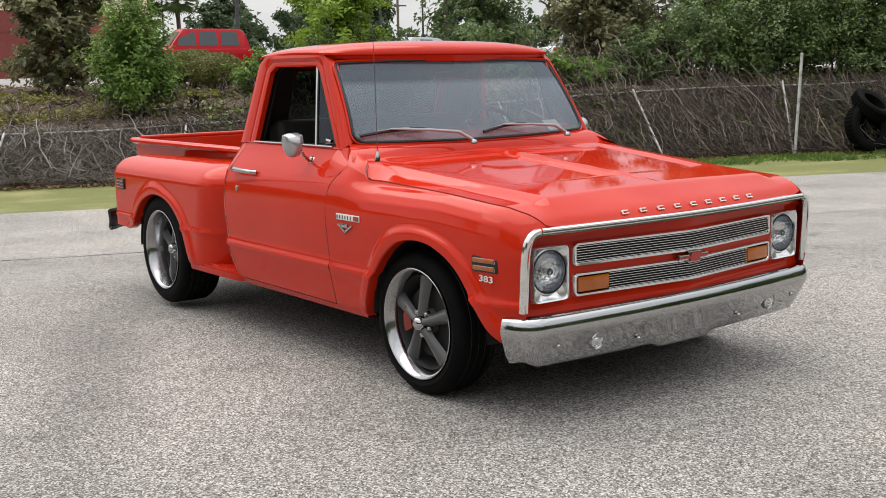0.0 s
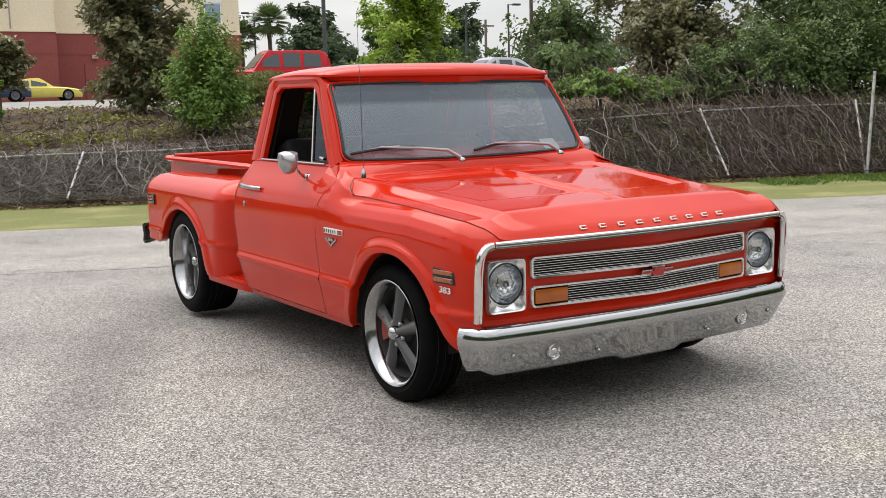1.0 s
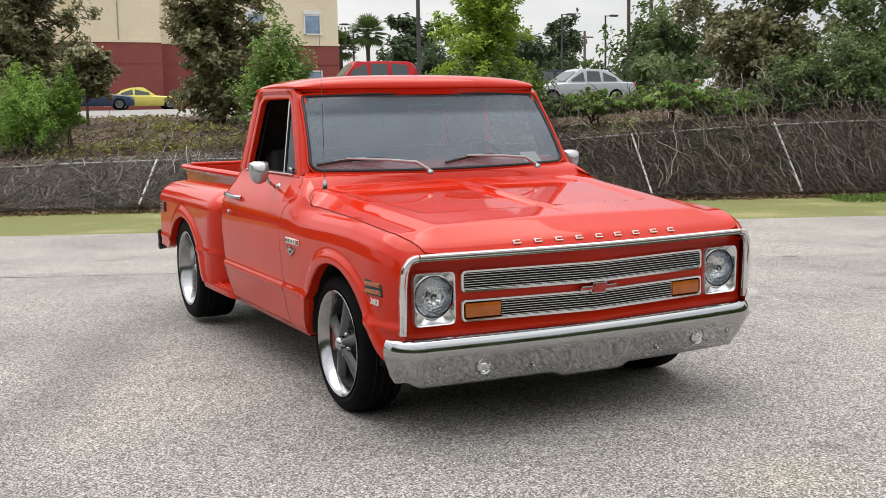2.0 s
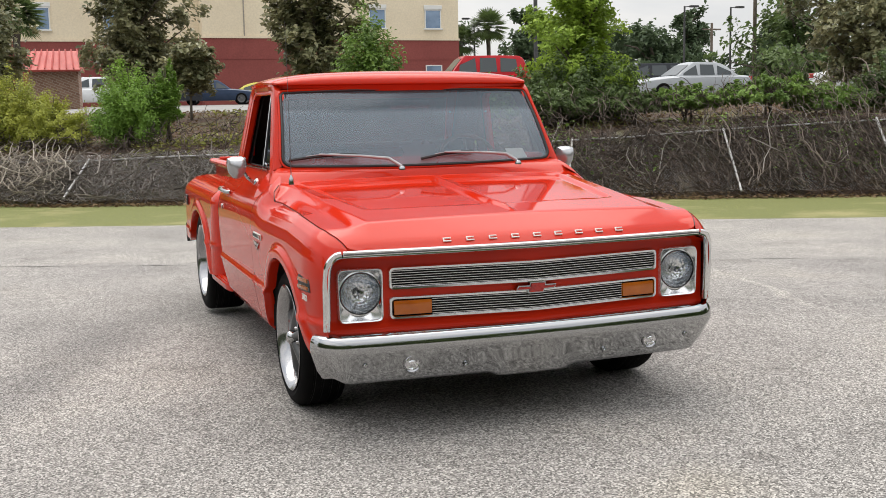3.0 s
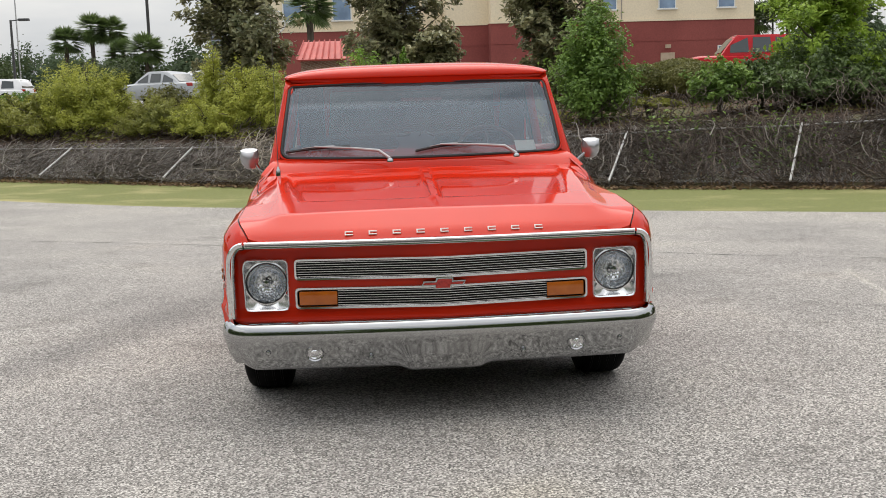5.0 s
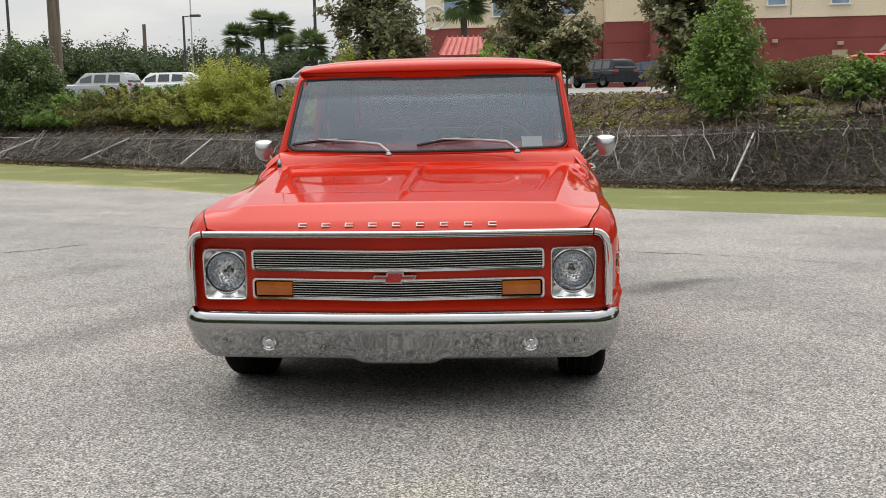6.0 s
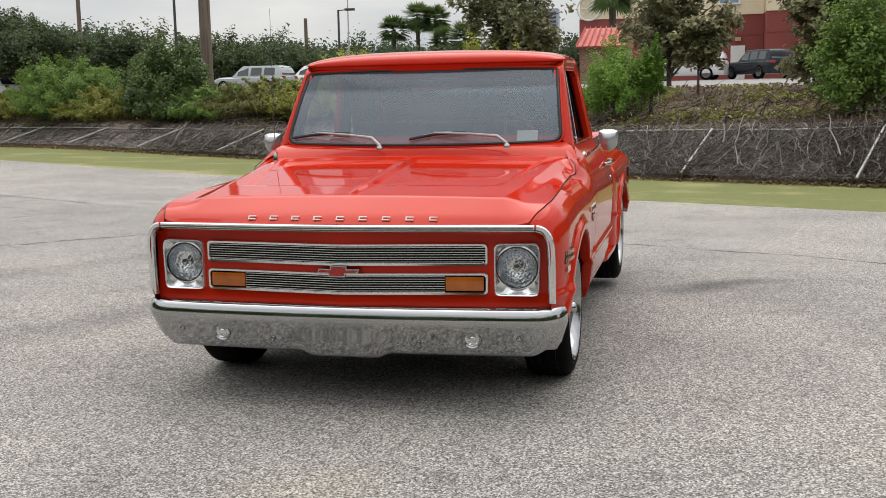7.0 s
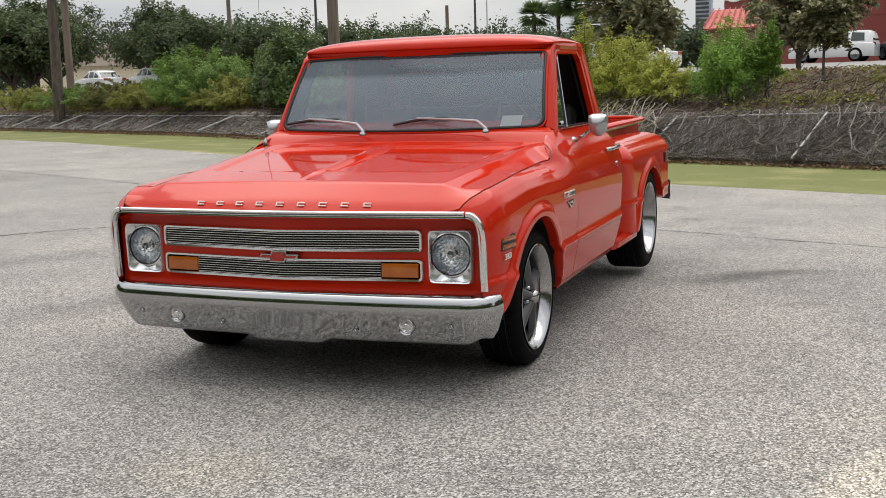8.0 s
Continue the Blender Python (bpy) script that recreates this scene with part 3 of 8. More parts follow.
def panel(bm, pairs, xf, n, lip=True, flange=0.05, high=0.020, snap=None):
    """A body side between a lower and an upper edge, each pair ((y, z), (y, z), lip weight). The lip follows the lower edge."""
    lo = curve_pts([p[0] for p in pairs], n)
    hi = curve_pts([p[1] for p in pairs], n)
    ws = curve_pts([(p[2], 0) for p in pairs], n)
    if snap:
        hi = [np.array((p[0], snap(p[0]))) if p[1] > 0.79 and p[0] < 0.46 else p for p in hi]
    dists = [0.0, 0.006, 0.028, 0.050, 0.062, 0.074, 0.086, 0.10]
    cols = []
    for a, b, w in zip(lo, hi, ws):
        w = min(1, max(0, w[0]))
        ln = float(np.linalg.norm(b - a))
        ts = [d / ln for d in dists if d < ln * 0.8]
        last = ts[-1]
        ts += [last + (1 - last) * k / 34 for k in range(1, 35)]
        while len(ts) < len(dists) + 34:
            ts.insert(1, ts[1] * 0.5)
        col = []
        if flange:
            y, z = a
            col.append(bm.verts.new((xf(y, z) + lip_height(0, w, high) - flange, y, z)))
        for t in sorted(ts):
            y, z = a + (b - a) * t
            d = t * ln
            x = xf(y, z) + lip_height(d, w, high) - (0.006 * w if d < 0.003 else 0)
            col.append(bm.verts.new((x, y, z)))
        cols.append(col)
    for i in range(len(cols) - 1):
        for j in range(len(cols[0]) - 1):
            bm.faces.new((cols[i][j], cols[i + 1][j], cols[i + 1][j + 1], cols[i][j + 1]))
    bmesh.ops.recalc_face_normals(bm, faces=bm.faces[:])
    return cols


def both(make, name, material, label="", parent=truck):
    """A part for each flank, built once and mirrored."""
    obs = []
    for s in (1, -1):
        bm = bmesh.new()
        make(bm)
        if s < 0:
            mirror_x(bm)
        obs.append(part(name, bm, material, parent, label))
    return obs


def front_fender(bm):
    pairs = [
        ((-0.640, 0.315), (-0.712, 0.330), 0.4), ((-0.585, 0.338), (-0.722, 0.480), 0.9), ((-0.526, 0.380), (-0.732, 0.620), 1),
        ((-0.454, 0.478), (-0.742, 0.730), 1), ((-0.345, 0.610), (-0.735, 0.826), 1), ((-0.210, 0.684), (-0.560, 0.893), 1), ((-0.070, 0.706), (-0.300, 0.908), 1),
        ((0.080, 0.680), (0.000, 0.922), 1), ((0.200, 0.604), (0.320, 0.933), 1), ((0.305, 0.490), (0.470, 0.962), 1),
        ((0.378, 0.375), (0.610, 0.985), 1), ((0.415, 0.300), (0.702, 0.880), 0.7), ((0.445, 0.272), (0.716, 0.700), 0), ((0.54, 0.268), (0.706, 0.500), 0), ((0.650, 0.268), (0.701, 0.300), 0)]
    panel(bm, pairs, fender_x, 112, snap=seam_z)


both(front_fender, "front_fender", "red_paint")


def wheel_well(yc, zc, r, x0, x1):
    def make(bm):
        n = 20
        sheet(bm, lambda u, v: (x0 + (x1 - x0) * v, yc - r * math.cos(math.pi * u), max(0.22, zc + r * math.sin(math.pi * u))), n, 2)
        sheet(bm, lambda u, v: (x0, yc - r + 2 * r * u, 0.25 + (zc + r * math.sqrt(max(0, 1 - (2 * u - 1) ** 2)) - 0.25) * v), n, 4)
        bmesh.ops.recalc_face_normals(bm, faces=bm.faces[:])
    return make


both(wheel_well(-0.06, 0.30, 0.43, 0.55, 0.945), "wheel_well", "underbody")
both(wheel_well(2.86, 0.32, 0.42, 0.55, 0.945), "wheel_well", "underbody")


def front_y(x):
    return -0.800 + 0.058 * min(1, abs(x) / 0.88) ** 1.6


def hood_edge(y):
    """Outer edge of the hood: along the fender seam, then cut inwards and up at its rear corner."""
    x = seam_x(y) if y < 0.44 else float(np.interp(y, [0.44, 0.47, 0.51, 0.63], [seam_x(0.44), 0.885, 0.862, 0.848]))
    z = seam_z(y) if y < 0.44 else float(np.interp(y, [0.44, 0.47, 0.51, 0.63], [seam_z(0.44), 0.972, 1.006, 1.030]))
    return x, z


def crest_x(y):
    """Half width of the raised plateau of the hood."""
    return float(np.interp(y, [-0.8, -0.6, 0.0, 0.65], [0.735, 0.705, 0.765, 0.815]))


def hood_z(x, y):
    a = abs(x)
    xe, ze = hood_edge(y)
    xp = crest_x(y)
    yf = front_y(x)
    t = min(1, max(0, (y - yf) / (-0.607 - yf)))
    yn = -0.80 + 0.193 * t if y < -0.607 else y
    zc = float(np.interp(yn, [-0.80, -0.765, -0.735, -0.607, -0.593, -0.30, 0.0, 0.30, 0.55, 0.68], [0.815, 0.846, 0.862, 0.9195, 0.9235, 0.953, 0.981, 1.008, 1.032, 1.042]))
    ze += 0.004
    zc = zc - 0.012 * (x / 0.8) ** 2
    z = zc
    if a > xp:
        q = min(1, (a - xp) / (xe - xp))
        soft = 0.55 * q + 0.45 * q * q
        # a crisp bevel beside the plateau, then a shallow shelf to the seam
        bevel = float(np.interp(q, [0, 0.04, 0.42, 0.52, 0.9, 1], [0, 0.05, 0.74, 0.82, 0.95, 1]))
        rear = smooth(-0.35, 0.35, y)
        bevel = bevel * (1 - rear) + (0.85 * q + 0.15 * q * q) * rear
        w = smooth(-0.74, -0.56, y)
        z = zc + (ze - zc) * (soft * (1 - w) + bevel * w)
    # two shallow panels let into the top, with a spear between them
    edge = xp - float(np.interp(y, [-0.32, 0.1, 0.5], [0.10, 0.075, 0.06]))
    front = -0.34 + 0.05 * (a / 0.7) ** 3
    inset = smooth(front - 0.003, front + 0.020, y) * (1 - smooth(edge - 0.022, edge + 0.002, a)) * smooth(0.016, 0.040, a)
    inset *= 1 - smooth(0.50, 0.56, y)
    z -= 0.011 * inset
    # centre ridge, ending in a point ahead of the panels
    hw = float(np.interp(y, [-0.58, -0.34, 0.5], [0.003, 0.026, 0.030]))
    z += 0.010 * smooth(-0.60, -0.42, y) * (1 - smooth(hw * 0.5, hw, a)) * (1 - smooth(0.3, 0.6, y))
    return z


def hood(bm):
    back = [k / 52 for k in range(1, 53)]
    fore = [0, .05, .12, .2, .32, .46, .62, .8, .93, 1]
    nv = len(fore) + 1 + len(back)
    inner = [k / 48 for k in range(48)]
    outer = [0, .03, .08, .18, .3, .4, .46, .52, .6, .72, .86, 1]
    cols = inner + [1 + q for q in outer]
    cols = [-q for q in cols[:0:-1]] + cols
    nu = len(cols) - 1

    def fn(u, v):
        i = round(v * (nv - 1))
        c = cols[round(u * nu)]
        sgn = -1 if c < 0 else 1
        c = abs(c)
        yf = front_y(min(1, c) * 0.72 + max(0, c - 1) * 0.15)
        if i < len(fore):
            y = yf + (-0.607 - yf) * fore[i]
        elif i == len(fore):
            y = -0.593
        else:
            y = -0.593 + 1.223 * back[i - len(fore) - 1]
        xp, xe = crest_x(y), hood_edge(y)[0] - 0.004
        x = c * xp if c < 1 else xp + (xe - xp) * (c - 1)
        return (sgn * x, y, hood_z(x, y))
    vs = sheet(bm, fn, nu, nv - 1)
    # a return lip along the nose
    low = [bm.verts.new((c[0].co.x, c[0].co.y + 0.006, c[0].co.z - 0.034)) for c in vs]
    for i in range(nu):
        bm.faces.new((low[i], low[i + 1], vs[i + 1][0], vs[i][0]))
    for side in (0, nu):
        dn = [bm.verts.new(v.co + Vector((0, 0, -0.03))) for v in vs[side]]
        for j in range(len(dn) - 1):
            bm.faces.new((vs[side][j], vs[side][j + 1], dn[j + 1], dn[j]) if side else (dn[j], dn[j + 1], vs[side][j + 1], vs[side][j]))
    bmesh.ops.recalc_face_normals(bm, faces=bm.faces[:])


bm = bmesh.new()
hood(bm)
hood_ob = part("hood", bm, "red_paint", truck)
sharpen(hood_ob.data, 60)


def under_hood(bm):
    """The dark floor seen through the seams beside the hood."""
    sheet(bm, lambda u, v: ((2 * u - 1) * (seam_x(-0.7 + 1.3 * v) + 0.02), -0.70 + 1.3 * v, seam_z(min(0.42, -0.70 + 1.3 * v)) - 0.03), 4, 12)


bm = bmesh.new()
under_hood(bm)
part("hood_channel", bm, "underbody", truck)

# cowl between hood and windshield


def ws_point(u, v):
    """Windshield surface: u across, v from its foot to its head."""
    w = 2 * u - 1
    hx = 0.795 + (0.742 - 0.795) * v
    y0, y1 = 0.625 + 0.105 * w * w, 0.915 + 0.075 * w * w
    z0, z1 = 1.088 + 0.012 * w * w, 1.512 - 0.012 * w * w
    return Vector((w * hx, y0 + (y1 - y0) * v - 0.02 * math.sin(math.pi * v), z0 + (z1 - z0) * v))


bm = bmesh.new()


def cowl_fn(u, v):
    w = 2 * u - 1
    f = ws_point(u, 0)
    yh = 0.62
    xh = w * 0.90
    a = Vector((xh, yh - 0.03, hood_z(min(0.88, abs(xh)), 0.60) - 0.012))
    b = Vector((f.x * 1.03, f.y + 0.012, f.z - 0.004))
    p = a + (b - a) * v
    p.z += 0.012 * math.sin(math.pi * v)
    return p


sheet(bm, cowl_fn, 40, 8)
bmesh.ops.recalc_face_normals(bm, faces=bm.faces[:])
part("cowl", bm, "red_paint", truck)


def cowl_side(bm):
    """Fills between fender top, hood corner and the foot of the pillar."""
    def fn(u, v):
        y = 0.44 + 0.34 * u
        zt = float(np.interp(y, [0.44, 0.52, 0.60, 0.70, 0.80], [0.955, 1.02, 1.045, 1.075, 1.10]))
        zl = float(np.interp(y, [0.44, 0.52, 0.60, 0.70, 0.80], [0.93, 0.965, 0.985, 0.94, 0.93]))
        z = zl + (zt - zl) * (0.6 * v + 0.4 * math.sin(v * math.pi / 2))
        xo = fender_x(y, zl) - 0.001
        xi = float(np.interp(y, [0.44, 0.52, 0.60, 0.70, 0.80], [0.895, 0.855, 0.835, 0.825, 0.83]))
        return (xo + (xi - xo) * (0.6 * v + 0.4 * (1 - math.cos(v * math.pi / 2))), y, z)
    sheet(bm, fn, 16, 8)
    bmesh.ops.recalc_face_normals(bm, faces=bm.faces[:])


both(cowl_side, "cowl_side", "red_paint")

# doors: lower skin, window frame
SEAM_F = [(0.703, 0.300), (0.703, 0.400), (0.706, 0.500), (0.716, 0.700), (0.704, 0.880), (0.660, 0.950), (0.620, 1.000), (0.70, 1.078)]
DOOR_R = [(1.758, 0.300), (1.812, 0.400), (1.832, 0.500), (1.842, 0.700), (1.826, 0.880), (1.80, 0.970), (1.785, 1.020), (1.775, 1.078)]


def at_z(keys, z):
    return float(np.interp(z, [k[1] for k in keys], [k[0] for k in keys]))


DOOR_ZS = [0.300, 0.33, 0.37, 0.42, 0.465, 0.478, 0.488, 0.496, 0.503, 0.512, 0.522, 0.56, 0.62, 0.70, 0.77, 0.82, 0.855, 0.885, 0.91, 0.935, 0.955, 0.975, 0.995, 1.02, 1.045, 1.065, 1.078]


def door_skin(bm):
    def fn(u, v):
        z = DOOR_ZS[round(v * (len(DOOR_ZS) - 1))]
        a, b = at_z(SEAM_F, z) + 0.006, at_z(DOOR_R, z)
        return (side_x(z), a + (b - a) * u, z)
    vs = sheet(bm, fn, 24, len(DOOR_ZS) - 1)
    for col in (vs[0], vs[-1]):
        dn = [bm.verts.new(v.co + Vector((-0.04, 0, 0))) for v in col]
        for j in range(len(dn) - 1):
            bm.faces.new((col[j], col[j + 1], dn[j + 1], dn[j]))
    # sill under the glass
    top = [c[-1] for c in vs]
    dn = [bm.verts.new(v.co + Vector((-0.03, 0, 0.003))) for v in top]
    for j in range(len(dn) - 1):
        bm.faces.new((top[j], top[j + 1], dn[j + 1], dn[j]))
    bmesh.ops.recalc_face_normals(bm, faces=bm.faces[:])


doors = both(door_skin, "door", "red_paint")


def seam_line(keys):
    """Dark rubber seen in the gap ahead of the door or along its rear edge."""
    return lambda bm: tube(bm, [(side_x(z) - 0.0035, y + 0.003, z) for y, z in curve_pts(keys, 40)], 0.0042, 5)


for keys in (SEAM_F[:7], DOOR_R[:7]):
    both(seam_line(keys), "door_seal", "black_trim")


def hood_seam(bm):
    ys = [-0.735 + 1.175 * k / 50 for k in range(51)]
    tube(bm, [(seam_x(y), y, seam_z(y) - 0.0015) for y in ys] + [(0.90, 0.47, 0.985), (0.868, 0.50, 1.015)], 0.0022, 5)


both(hood_seam, "hood_seal", "black_trim")


def loop_frame(bm, outer, inner, xf, n, depth=0.035, rise=0.0):
    """A frame between two closed outlines in (y, z), lying on xf and of some depth."""
    def closed(keys):
        pts = []
        m = len(keys)
        for i in range(m):
            (y0, z0), (y1, z1) = keys[i], keys[(i + 1) % m]
            for k in range(n):
                pts.append((y0 + (y1 - y0) * k / n, z0 + (z1 - z0) * k / n))
        return pts
    o, i_ = closed(outer), closed(inner)
    rings = []
    for pts, dx in ((o, -depth), (o, 0), (None, rise), (i_, 0), (i_, -depth)):
        if pts is None:
            pts = [((a[0] + b[0]) / 2, (a[1] + b[1]) / 2) for a, b in zip(o, i_)]
        rings.append([bm.verts.new((xf(z) + dx, y, z)) for y, z in pts])
    m = len(o)
    for a, b in zip(rings, rings[1:]):
        for k in range(m):
            l = (k + 1) % m
            bm.faces.new((a[k], a[l], b[l], b[k]))
    bmesh.ops.recalc_face_normals(bm, faces=bm.faces[:])


W_IN = [(0.815, 1.080), (1.075, 1.462), (1.120, 1.490), (1.560, 1.492), (1.615, 1.462), (1.695, 1.082)]
W_OUT = [(0.775, 1.072), (1.045, 1.486), (1.095, 1.516), (1.600, 1.520), (1.662, 1.480), (1.755, 1.074)]
C_OUT = [(0.728, 1.068), (0.985, 1.512), (1.06, 1.556), (1.66, 1.560), (1.755, 1.510), (1.862, 1.070)]


def window_frame(bm):
    loop_frame(bm, W_OUT, W_IN, lambda z: side_x(z) - 0.004, 6, 0.03, 0.004)


def cab_frame(bm):
    loop_frame(bm, C_OUT, [(y, z) for y, z in W_OUT], lambda z: side_x(z) - 0.002, 6, 0.05, 0.008)


for d, s in zip(doors, (1, -1)):
    bm = bmesh.new()
    window_frame(bm)
    if s < 0:
        mirror_x(bm)
    part("window_frame", bm, "red_paint", d)
    # vent pane with its bright post and rim
    def vp(y, z, off=-0.012):
        return Vector((s * (side_x(z) + off), y, z))
    post0, post1 = (1.028, 1.082), (1.116, 1.488)
    bm = bmesh.new()
    tube(bm, [vp(*post0), vp(*post1)], 0.008, 6)
    part("vent_post", bm, "chrome", d, "chrome vent window post")
    bm = bmesh.new()
    closed_tube(bm, [vp(0.835, 1.092), vp(0.95, 1.275), vp(1.075, 1.456), vp(1.095, 1.460), vp(1.06, 1.28), vp(1.018, 1.092), vp(0.93, 1.092)], 0.006, 6)
    part("vent_rim", bm, "black_trim", d)
    bm = bmesh.new()
    bm.faces.new([bm.verts.new(vp(*p, -0.014)) for p in ((0.825, 1.085), (1.080, 1.465), (1.112, 1.480), (1.026, 1.085))])
    g = part("vent_glass", bm, "side_glass", d)
    g.visible_shadow = False
    bm = bmesh.new()
    tube(bm, [vp(0.86, 1.105, 0.0), vp(0.90, 1.112, 0.004)], 0.009, 6)
    part("vent_latch", bm, "chrome", d)
    # bright strip at the foot of the window
    bm = bmesh.new()
    tube(bm, [vp(0.84, 1.079, 0.002), vp(1.69, 1.079, 0.002)], 0.006, 6)
    part("sill_strip", bm, "chrome", d)
    # pull handle with its pad and a lock
    hy0, hy1, hz = 1.475, 1.735, 0.926
    bm = bmesh.new()
    tube(bm, [Vector((s * (0.962 + a), y, z)) for a, y, z in ((0.004, hy0, hz - 0.005), (0.026, hy0 + 0.03, hz - 0.003), (0.034, hy0 + 0.10, hz), (0.034, hy1 - 0.06, hz + 0.003), (0.028, hy1 - 0.02, hz + 0.003), (0.004, hy1, hz + 0.004))], [0.009, 0.010, 0.010, 0.012, 0.013, 0.011], 10, True, 1.2)
    part("door_handle", bm, "chrome", d, "chrome pull handle")
    bm = bmesh.new()
    lathe(bm, [(0.0, 0.016), (0.006, 0.016), (0.008, 0.012), (0.006, 0.004), (0.006, 0.0005)], 16, "x", s)
    bmesh.ops.translate(bm, verts=bm.verts[:], vec=(s * 0.985, 1.68, 0.823))
    part("door_lock", bm, "chrome", d, "small chrome key lock")

both(cab_frame, "cab_frame", "red_paint")


def cab_corner(bm):
    """Cab side behind the door, rounding into the back wall."""
    zs = [z for z in DOOR_ZS]

    def fn(u, v):
        z = zs[round(v * (len(zs) - 1))]
        a = at_z(DOOR_R, z) + 0.006
        yb = 1.945
        w = min(1, u * 1.0)
        th = w * math.pi / 2
        return (side_x(z) - 0.002 - 0.12 * (1 - math.cos(th)), a + (yb - a) * math.sin(th), z)
    sheet(bm, fn, 8, len(zs) - 1)
    bmesh.ops.recalc_face_normals(bm, faces=bm.faces[:])


both(cab_corner, "cab_corner", "red_paint")


def rocker(bm):
    def fn(u, v):
        z = [0.262, 0.272, 0.285, 0.296][round(v * 3)]
        return (side_x(z) - 0.002 * (1 - v), 0.45 + 1.31 * u, z)
    vs = sheet(bm, fn, 12, 3)
    dn = [bm.verts.new(c[0].co + Vector((-0.10, 0, 0.0))) for c in vs]
    for i in range(len(vs) - 1):
        bm.faces.new((vs[i][0], vs[i + 1][0], dn[i + 1], dn[i]))
    bmesh.ops.recalc_face_normals(bm, faces=bm.faces[:])


both(rocker, "rocker_panel", "red_paint")

# back wall with its window opening, floor and firewall


def back_wall():
    bm = bmesh.new()
    def ring(hx, z0, z1, n=10):
        pts = []
        for (ax, az), (bx, bz) in zip([(-hx, z0), (hx, z0), (hx * 0.95, z1), (-hx * 0.95, z1)], [(hx, z0), (hx * 0.95, z1), (-hx * 0.95, z1), (-hx, z0)]):
            for k in range(n):
                pts.append((ax + (bx - ax) * k / n, az + (bz - az) * k / n))
        return pts
    def yb(z):
        return 1.945 - max(0, z - 1.05) * 0.42
    o = ring(0.80, 0.30, 1.55)
    i_ = ring(0.56, 1.14, 1.47)
    a = [bm.verts.new((x, yb(z), z)) for x, z in o]
    b = [bm.verts.new((x, yb(z) + 0.005, z)) for x, z in i_]
    c = [bm.verts.new((x, yb(z) - 0.03, z)) for x, z in i_]
    m = len(o)
    for k in range(m):
        l = (k + 1) % m
        bm.faces.new((a[k], a[l], b[l], b[k]))
        bm.faces.new((b[k], b[l], c[l], c[k]))
    bmesh.ops.recalc_face_normals(bm, faces=bm.faces[:])
    part("cab_back", bm, "red_paint", truck)
    bm = bmesh.new()
    bm.faces.new([bm.verts.new((x, yb(z) - 0.01, z)) for x, z in [(-0.56, 1.14), (0.56, 1.14), (0.532, 1.47), (-0.532, 1.47)]])
    g = part("rear_glass", bm, "rear_tint", truck)
    g.visible_shadow = False


back_wall()


def roof_fn(u, v):
    w, q = 2 * u - 1, v
    hx = 0.778 - 0.010 * q - 0.030 * max(0, 1 - q / 0.10) ** 2
    yf = 0.885 + 0.10 * w * w
    yr = 1.80 - 0.05 * w * w
    y = yf + (yr - yf) * q
    e = (1 - abs(w) ** 5) * (1 - abs(2 * q - 1) ** 6)
    crown = 1 - 0.25 * w * w
    z = 1.553 + 0.062 * e ** 0.55 * crown + 0.012 * (1 - (2 * q - 1) ** 2)
    return (w * hx, y, z)


bm = bmesh.new()
us = [0, .006, .014, .025, .04, .06, .085] + [0.085 + 0.83 * k / 20 for k in range(1, 21)] + [.94, .96, .975, .986, .994, 1]
vv = [0, .01, .022, .038, .06, .09, .13] + [.13 + .74 * k / 16 for k in range(1, 17)] + [.91, .94, .965, .985, 1]
vs = sheet(bm, lambda u, v: roof_fn(us[round(u * (len(us) - 1))], vv[round(v * (len(vv) - 1))]), len(us) - 1, len(vv) - 1)
rim = [c[0] for c in vs] + vs[-1][1:] + [c[-1] for c in vs[::-1]][1:] + vs[0][::-1][1:-1]
d1 = [bm.verts.new(v.co + Vector((0, 0, -0.010))) for v in rim]
d2 = [bm.verts.new(Vector((v.co.x * 0.972, 1.33 + (v.co.y - 1.33) * 0.975, v.co.z - 0.016))) for v in rim]
d3 = [bm.verts.new(Vector((v.co.x * 0.955, 1.33 + (v.co.y - 1.33) * 0.955, v.co.z - 0.048))) for v in rim]
for a, b in ((rim, d1), (d1, d2), (d2, d3)):
    for k in range(len(rim)):
        l = (k + 1) % len(rim)
        bm.faces.new((a[k], a[l], b[l], b[k]))
bmesh.ops.recalc_face_normals(bm, faces=bm.faces[:])
part("roof", bm, "red_paint", truck)
bm = bmesh.new()
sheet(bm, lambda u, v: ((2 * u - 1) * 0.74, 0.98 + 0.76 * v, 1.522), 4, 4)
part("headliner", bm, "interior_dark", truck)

# windshield, rubber and pillars
bm = bmesh.new()
WS_V = [0, 0.01, 0.025, 0.045, 0.07, 0.10, 0.13] + [0.13 + 0.80 * k / 8 for k in range(1, 9)] + [0.95, 0.97, 0.985, 0.995, 1]


def ws_inset(v):
    """Share of the width cut off at each side by the rounded corners."""
    low, high = max(0.0, 1 - v / 0.13), max(0.0, 1 - (1 - v) / 0.07)
    return 0.036 * (1 - math.sqrt(1 - low * low)) + 0.020 * (1 - math.sqrt(1 - high * high))


def ws_round(u, v):
    v = WS_V[round(v * (len(WS_V) - 1))]
    k = ws_inset(v)
    return ws_point(k + (1 - 2 * k) * u, v)


